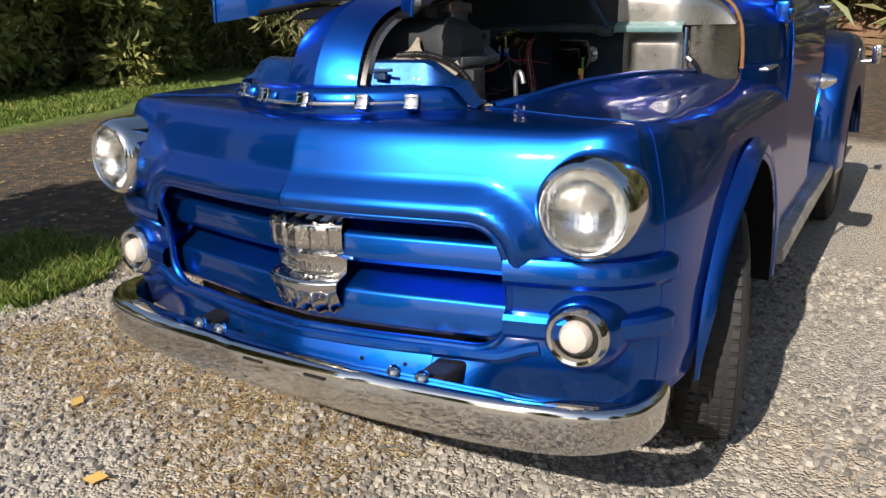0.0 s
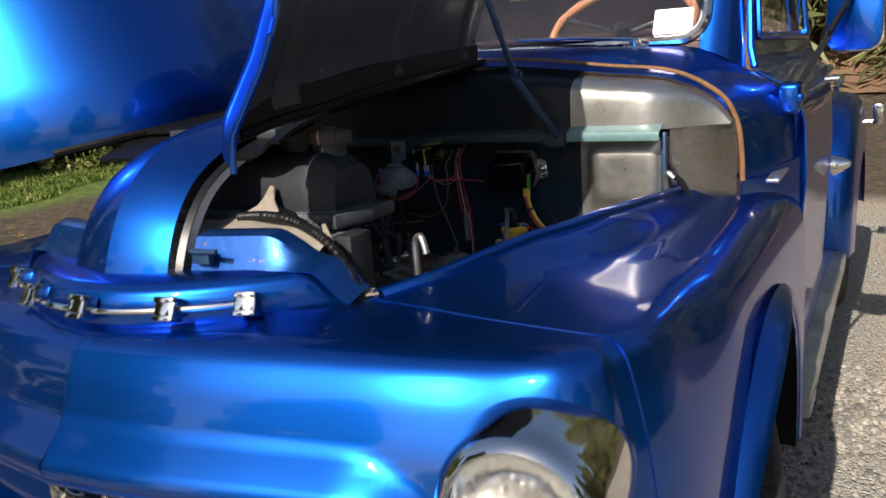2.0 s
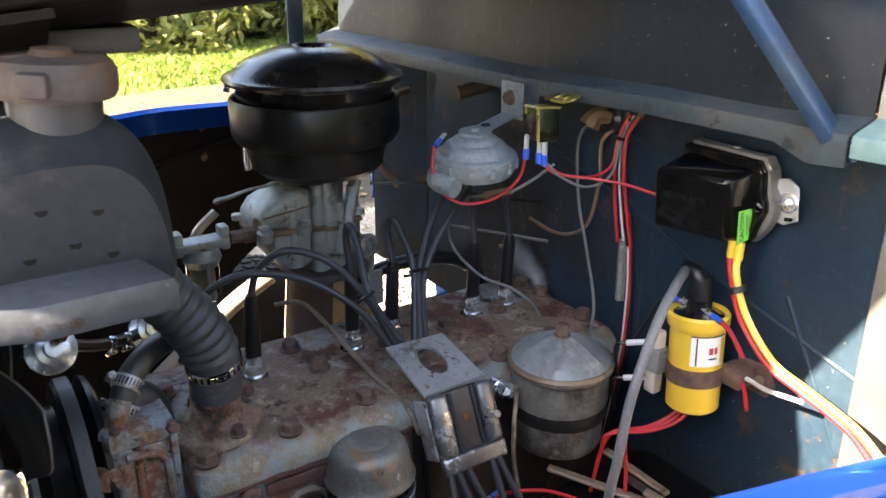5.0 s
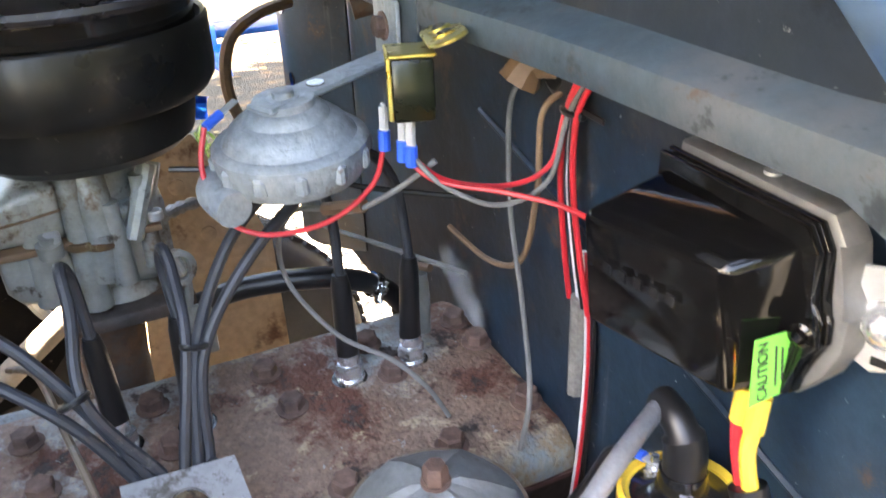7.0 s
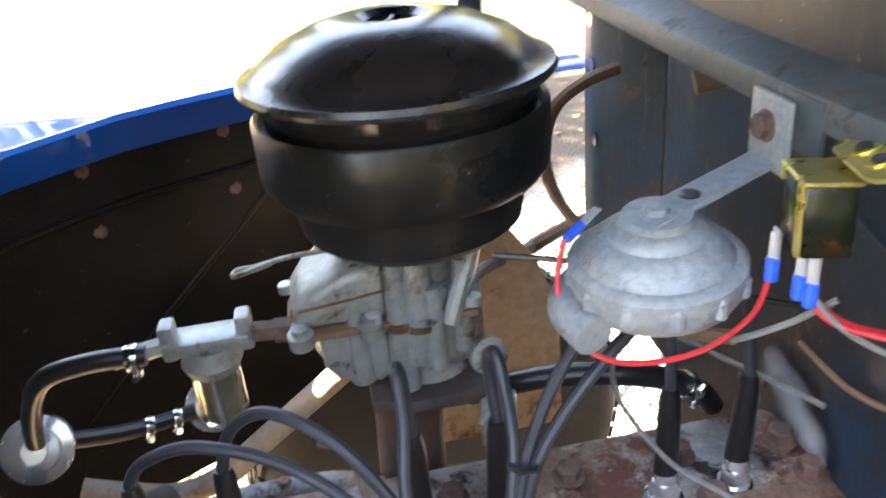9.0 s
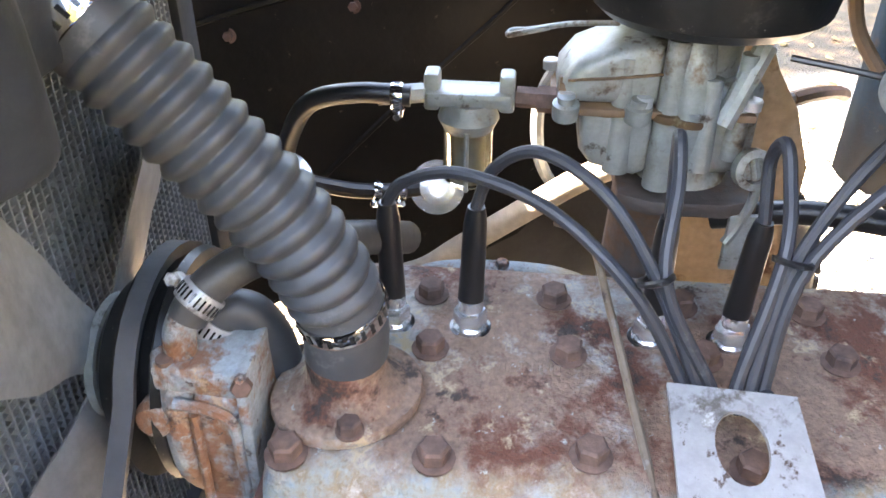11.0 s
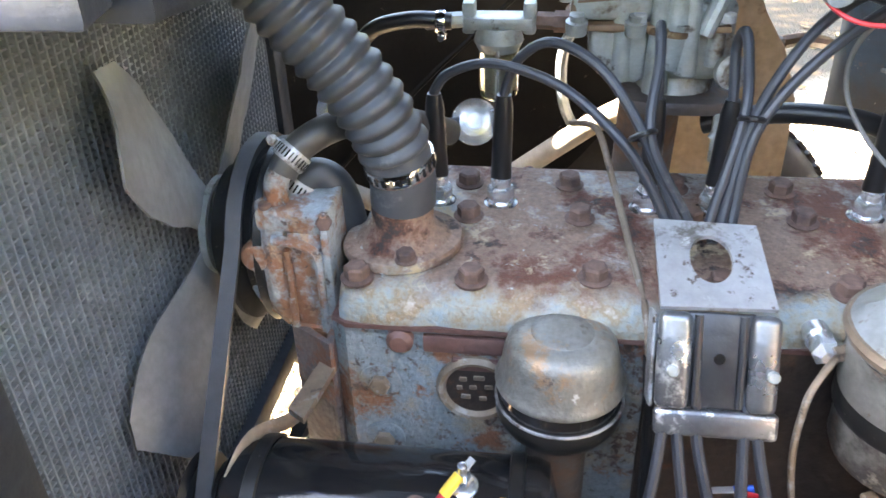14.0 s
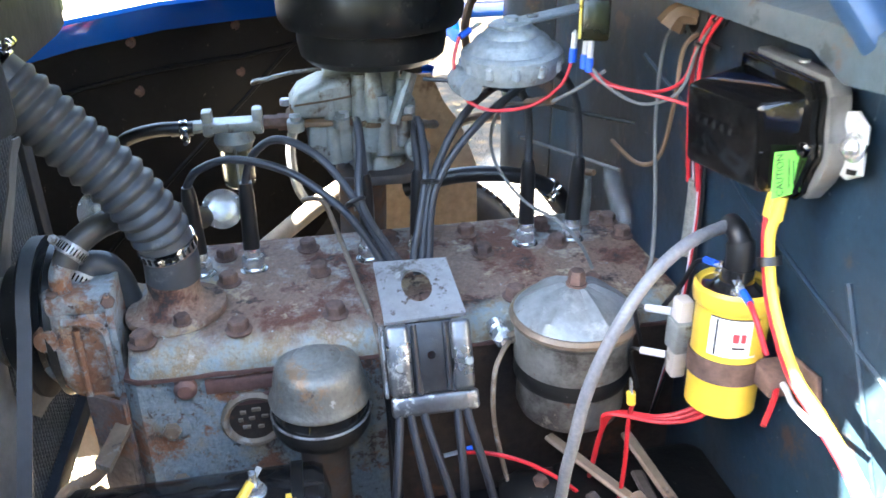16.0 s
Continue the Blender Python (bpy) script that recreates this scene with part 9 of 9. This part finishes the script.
for p_ in ((0.272, 1.030, 0.953), (0.238, 1.034, 0.953)):
    bm = B()
    hexbolt(bm, axis(p_, (-0.06, 0.02, 1)), 0.0055, 0.006)
    lathe(bm, [(0.0025, 0.005), (0.0025, 0.014), (0, 0.015)], axis(p_, (-0.06, 0.02, 1)), 8)
    part("terminal", bm, PORCELAIN, coil)
bm = B()
sheet(bm, lambda a, h: mc_ @ Vector((0.0299 * math.cos(a), 0.0299 * math.sin(a), h)), lin(0.80, 2.15, 14), [0.060, 0.094])
lb = part("paper_label", bm, PAPER, coil, "pale label with red and black print")
for a0, a1, h0, h1, mt in ((1.95, 2.15, 0.062, 0.092, YELLOW), (0.80, 2.15, 0.0935, 0.0950, INK), (1.45, 1.62, 0.074, 0.082, REDINK), (1.66, 1.80, 0.074, 0.082, REDINK), (1.45, 1.80, 0.068, 0.070, INK), (0.98, 1.04, 0.061, 0.093, INK)):
    bm = B()
    sheet(bm, lambda a, h: mc_ @ Vector((0.0302 * math.cos(a), 0.0302 * math.sin(a), h)), lin(a0, a1, 6), [h0, h1])
    part("print_bar", bm, mt, lb)
bm = B()
lathe(bm, [(0.0297, 0.034), (0.0312, 0.034), (0.0312, 0.054), (0.0297, 0.054)], mc_, 36, caps=False)
box(bm, (0.296, 1.062, 0.888), (0.030, 0.030, 0.020), bev=0.003)
prism(bm, [(0.285, 0.870), (0.325, 0.868), (0.333, 0.885), (0.325, 0.905), (0.285, 0.902)], 0.004, Matrix(((1, 0, 0, 0), (0, 0, 1, 1.076), (0, 1, 0, 0), (0, 0, 0, 1))), bev=0.001, seg=1)
part("clamp_strap", bm, RUSTBOLT, coil, "brown rusted metal clamp strap")
bm = B()
lathe(bm, [(0.007, 0), (0.007, 0.004), (0, 0.005)], axis((0.318, 1.074, 0.886), (0, -1, 0)), 12)
part("strap_bolt", bm, OLDTAN, coil)
res = thing("ballast_resistor", (0.222, 1.012, 0.85), "white ceramic ballast resistor beside the coil", "resistor")
bm = B()
box(bm, (0.224, 1.012, 0.888), (0.016, 0.014, 0.078), pose(0, 0, 0), bev=0.003)
part("ceramic_body", bm, LENSWHITE, res)
bm = B()
box(bm, (0.226, 1.012, 0.892), (0.022, 0.020, 0.030), bev=0.003)
part("clip", bm, CARBMETAL, res)
for z in (0.910, 0.865):
    bm = B()
    tube(bm, [(0.216, 1.006, z), (0.199, 0.990, z - 0.004)], 0.0036, 8)
    part("white_terminal", bm, WHITEW, res)
    wire("dark wire at the ballast resistor", [(0.199, 0.990, z - 0.004), (0.188, 0.985, z - 0.012), (0.18, 1.0, z - 0.06)], 0.0022, HOSEBLACK)
crimp((0.279, 1.030, 0.961), (0.9, -0.1, -0.15))
crimp((0.231, 1.033, 0.961), (-0.9, -0.2, -0.15))
wire("red wire from the coil", [(0.292, 1.0285, 0.959), (0.303, 1.027, 0.955), (0.312, 1.028, 0.945), (0.322, 1.030, 0.930)], 0.0024, RED)
wire("dark wire from the coil", [(0.219, 1.030, 0.959), (0.208, 1.026, 0.950), (0.200, 1.02, 0.925), (0.192, 1.01, 0.90)], 0.0024, HOSEBLACK)
wire("red and white wire behind the coil", [(0.295, 1.062, 0.890), (0.32, 1.055, 0.893), (0.345, 1.045, 0.898), (0.39, 1.035, 0.91)], 0.0026, WHITEW)
wire("red wire behind the coil", [(0.295, 1.062, 0.889), (0.315, 1.050, 0.885), (0.335, 1.03, 0.874)], 0.0024, RED)
for i in range(3):
    wire("red wire below the coil", [(0.255 + 0.006 * i, 1.030, 0.846), (0.250 + 0.006 * i, 1.018, 0.828), (0.235 + 0.004 * i, 0.995, 0.812), (0.215, 0.965 - 0.004 * i, 0.806), (0.207, 0.955, 0.78), (0.20, 0.95, 0.72)], 0.0024, RED)
crimp((0.225, 0.972, 0.835), (0, 0.1, -1), YELLOW, 0.0042, 0.012, "yellow crimp connector below the coil")
wire("orange-red wire hanging below the coil", [(0.226, 0.974, 0.822), (0.226, 0.972, 0.80), (0.236, 0.968, 0.76), (0.245, 0.96, 0.70)], 0.0022, RED)
# high-tension lead from coil to distributor
bm = B()
tube(bm, spline([mc_ @ Vector((0.006, -0.020, 0.157)), (0.262, 0.985, 0.998), (0.277, 0.943, 0.968), (0.285, 0.908, 0.90), (0.286, 0.893, 0.82), (0.272, 0.885, 0.745), (0.225, 0.845, 0.69)], 10), 0.0052, 12)
solo("coil_lead", bm, LEADGREY, "grey high-tension lead from coil to distributor", "cable")
wire("red primary wire low on the engine", [(0.170, 0.830, 0.745), (0.185, 0.855, 0.752), (0.20, 0.89, 0.745), (0.215, 0.93, 0.72), (0.22, 0.96, 0.68)], 0.0022, RED)
crimp((0.168, 0.826, 0.745), (0, 0.3, 0.05))
wire("thin bare vacuum pipe across the head", [(-0.120, 0.70, 0.905), (-0.085, 0.722, 0.915), (-0.03, 0.735, 0.895), (0.03, 0.748, 0.868), (0.098, 0.758, 0.850), (0.122, 0.762, 0.82)], 0.0030, OLDTAN, "vacuum_pipe", "pipe")
wire("black sleeve down the block side", [(0.120, 0.762, 0.825), (0.125, 0.765, 0.79), (0.128, 0.768, 0.74), (0.135, 0.77, 0.66)], 0.0048, HOSEBLACK, "pipe_sleeve", "sleeve")

# debris low by the firewall and starter
r9 = random.Random(9)
for i in range(9):
    bm = B()
    a, c = Vector((0.27 + r9.uniform(-0.06, 0.08), 1.0 + r9.uniform(-0.06, 0.05), 0.74 + r9.uniform(-0.03, 0.02))), Vector((r9.uniform(-1, 1), r9.uniform(-0.6, 0.6), r9.uniform(-0.2, 0.3))).normalized()
    box(bm, (0, 0, 0), (0.012, 0.006, r9.uniform(0.06, 0.13)), axis(a, c), bev=0.002, seg=1)
    solo("rusty_strip", bm, OLDTAN if i % 2 else IRONDARK, "rusty loose strip of metal low by the firewall", "metal strip", "rusty strips")
bm = B()
box(bm, (0.27, 1.0, 0.695), (0.22, 0.17, 0.05), bev=0.02)
starter = thing("starter_motor", (0.27, 1.0, 0.67), "greasy dark starter motor below the coil", "starter motor")
part("body", bm, APRON, starter)
part("solenoid", lathe(B(), [(0.0, 0), (0.045, 0), (0.05, 0.02), (0.05, 0.10), (0.04, 0.12), (0, 0.12)], axis((0.205, 0.985, 0.67), (-0.2, -1, -0.1)), 24), BLACKOIL, starter)
part("terminal_nut", hexbolt(B(), axis((0.190, 0.905, 0.708), (0, -0.2, 1)), 0.008, 0.010), RUSTBOLT, starter)
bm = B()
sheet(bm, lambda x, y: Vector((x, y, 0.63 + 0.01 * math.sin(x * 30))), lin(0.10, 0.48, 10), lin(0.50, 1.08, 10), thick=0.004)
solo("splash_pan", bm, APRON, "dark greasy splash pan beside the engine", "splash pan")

# ---- front of the engine bay ----
# folded blue closing panel behind the nose lip
for side in (1, -1):
    bm = B()
    def close(u, v):
        x = 0.105 + 0.255 * u
        z0 = 1.078 - 0.05 * smooth(u, 0.75, 1.0)
        top = 1.128 - 0.045 * smooth(u, 0.45, 0.8) - 0.05 * smooth(u, 0.8, 1.0)
        if v < 0.5:
            q = v / 0.5
            return Vector((side * x - (0.05 if side < 0 else 0), 0.150 + 0.06 * u + 0.022 * q, z0 + (top - z0) * q))
        q = (v - 0.5) / 0.5
        return Vector((side * x - (0.05 if side < 0 else 0), 0.172 + 0.06 * u + 0.030 * q, top + 0.006 * math.sin(q * 1.6)))
    sheet(bm, close, lin(0, 1, 26), lin(0, 1, 17), thick=0.003)
    part("closing_panel", bm, BLUEWORN, truck, "folded worn blue closing panel behind the nose")
bm = B()
box(bm, (0.135, 0.150, 1.103), (0.035, 0.012, 0.022), bev=0.002)
tube(bm, [(0.12, 0.142, 1.112), (0.175, 0.140, 1.115)], 0.004, 8)
solo("latch_hook", bm, BLUEOLD, "small blue steel latch on the closing panel", "latch")
# torn cream baffle
baf = thing("air_baffle", (0.15, 0.28, 1.0), "torn cream-coloured air baffle beside the radiator", "baffle")
bm = B()
outline = [(0.02, 1.06), (0.02, 1.116), (0.055, 1.125), (0.085, 1.136), (0.106, 1.149), (0.111, 1.160), (0.119, 1.179), (0.127, 1.177), (0.136, 1.156), (0.155, 1.143), (0.175, 1.122), (0.20, 1.100), (0.235, 1.085), (0.27, 1.07), (0.275, 1.05), (0.25, 1.03), (0.10, 1.02)]
mbf = Matrix(((1, 0, 0, 0), (0, 0, 1, 0.285), (0, 1, 0, 0), (0, 0, 0, 1)))
prism(bm, outline, 0.0025, mbf)
for vt in bm.verts:
    vt.co.y += 0.055 * smooth(vt.co.z, 1.11, 1.18)
part("sheet", bm, CREAM, baf)
bm = B()
sheet(bm, lambda x, v: Vector((x, 0.196 + 0.05 * smooth(x, 0.1, 0.33) * (1 - v) + 0.092 * v, 1.120 - 0.03 * smooth(x, 0.20, 0.30) + 0.012 * v + 0.005 * math.sin(x * 45 + v * 3))), lin(0.02, 0.285, 20), lin(0, 1, 8), thick=0.002)
part("shelf", bm, CREAM, baf)
bm = B()
prism(bm, [(0.255, 1.125), (0.262, 1.128), (0.285, 1.075), (0.300, 1.035), (0.275, 1.035), (0.262, 1.08)], 0.002, Matrix(((1, 0, 0, 0.0), (0, 0, 1, 0.296), (0, 1, 0, 0), (0, 0, 0, 1))))
part("torn_flap", bm, CREAM, baf)
bm = B()
prism(bm, [(0.165, 1.15), (0.195, 1.14), (0.235, 1.08), (0.20, 1.06), (0.17, 1.10)], 0.004, Matrix(((1, 0, 0, 0.0), (0, 0, 1, 0.305), (0, 1, 0, 0), (0, 0, 0, 1))))
part("dark_flap", bm, APRON, baf)
bm = B()
prism(bm, [(0.25, 0.20), (0.34, 0.235), (0.375, 0.265), (0.355, 0.285), (0.30, 0.262), (0.245, 0.232)], 1.030, h0=1.027)
part("bottom_scrap", bm, CREAM, baf)
# corrugated loom
lp = spline([(0.105, 0.272, 1.138), (0.165, 0.270, 1.142), (0.225, 0.268, 1.135), (0.285, 0.264, 1.108), (0.325, 0.259, 1.068), (0.350, 0.252, 1.030), (0.360, 0.246, 1.010)], 40)
bm = B()
tube(bm, lp, 0.008, 12, rf=lambda s: 0.0078 + 0.0011 * math.sin(s * 2 * math.pi / 0.0052))
solo("corrugated_conduit", bm, HOSEBLACK, "black corrugated wiring conduit over the baffle", "conduit", sharp=60)
# hood hold-down hooks
for x, y, z, s in ((0.388, 0.365, 1.0, 1), (-0.455, 0.80, 1.04, -1)):
    bm = B()
    tube(bm, spline([(x - 0.004 * s, y, z - 0.05), (x, y, z), (x - 0.002, y, z + 0.07), (x + 0.002 * s, y - 0.002, z + 0.092), (x + 0.014 * s, y - 0.008, z + 0.098), (x + 0.022 * s, y - 0.012, z + 0.085), (x + 0.026 * s, y - 0.014, z + 0.072)], 6), 0.0058, 12)
    solo("hood_hook", bm, PORCELAIN if s < 0 else STEEL, "bent pale steel hood hook at the fender rail", "hook", "hood hooks")
bm = B()
tube(bm, spline([(0.620, 1.052, 1.035), (0.618, 1.045, 1.075), (0.625, 1.040, 1.088), (0.638, 1.038, 1.078)], 6), 0.006, 10)
solo("hood_hook", bm, STEEL, "bent pale steel hood hook by the cowl", "hook", "hood hooks")
bm = B()
tube(bm, spline([(0.630, 1.048, 1.085), (0.650, 1.055, 1.066), (0.662, 1.066, 1.035)], 6), 0.0065, 10)
solo("rubber_hose_end", bm, HOSEBLACK, "short black rubber sleeve by the cowl hook", "sleeve")
# pale dried spray on the firewall, fading at its rim
SPRAY = bpy.data.materials.new("pale_dried_spray")
SPRAY.use_nodes = True
_nt = SPRAY.node_tree
_b = _nt.nodes["Principled BSDF"]
_tc, _nz = _nt.nodes.new("ShaderNodeTexCoord"), _nt.nodes.new("ShaderNodeTexNoise")
_nz.inputs["Scale"].default_value, _nz.inputs["Detail"].default_value = 26, 9
_ln = _nt.nodes.new("ShaderNodeVectorMath")
_ln.operation = "LENGTH"
_nt.links.new(_tc.outputs["Object"], _ln.inputs[0])
_nt.links.new(_tc.outputs["Object"], _nz.inputs["Vector"])
_r1, _ml, _r2 = _nt.nodes.new("ShaderNodeMapRange"), _nt.nodes.new("ShaderNodeMath"), _nt.nodes.new("ShaderNodeMapRange")
_r1.inputs["From Min"].default_value, _r1.inputs["From Max"].default_value = 0.052, 0.0
_nt.links.new(_ln.outputs["Value"], _r1.inputs["Value"])
_ml.operation = "MULTIPLY"
_nt.links.new(_r1.outputs[0], _ml.inputs[0])
_nt.links.new(_nz.outputs["Fac"], _ml.inputs[1])
_r2.inputs["From Min"].default_value, _r2.inputs["From Max"].default_value = 0.12, 0.48
_r2.inputs["To Max"].default_value = 0.4
_nt.links.new(_ml.outputs[0], _r2.inputs["Value"])
_nt.links.new(_r2.outputs[0], _b.inputs["Alpha"])
_b.inputs["Base Color"].default_value = (0.46, 0.47, 0.47, 1)
_b.inputs["Roughness"].default_value = 0.95
for _c, _k in (((-0.112, 1.0765, 0.900), 0.6), ((-0.085, 1.0759, 0.890), 0.8), ((-0.055, 1.0753, 0.876), 0.6)):
    bm = B()
    prism(bm, [(0.055 * math.cos(a) * (1 + 0.15 * math.sin(3 * a)), 0.055 * math.sin(a)) for a in lin(0, 2 * math.pi, 25)[:-1]], 0.0006)
    _e = link_mesh("spray_stain", bm, SPRAY, 35)
    _e.matrix_world = Matrix(((_k, 0, 0, _c[0]), (0, 0, 1, _c[1]), (0, _k, 0, _c[2]), (0, 0, 0, 1)))
    tagged(_e, "pale dried spray stain on the dark blue firewall", "stain", "firewall stains")
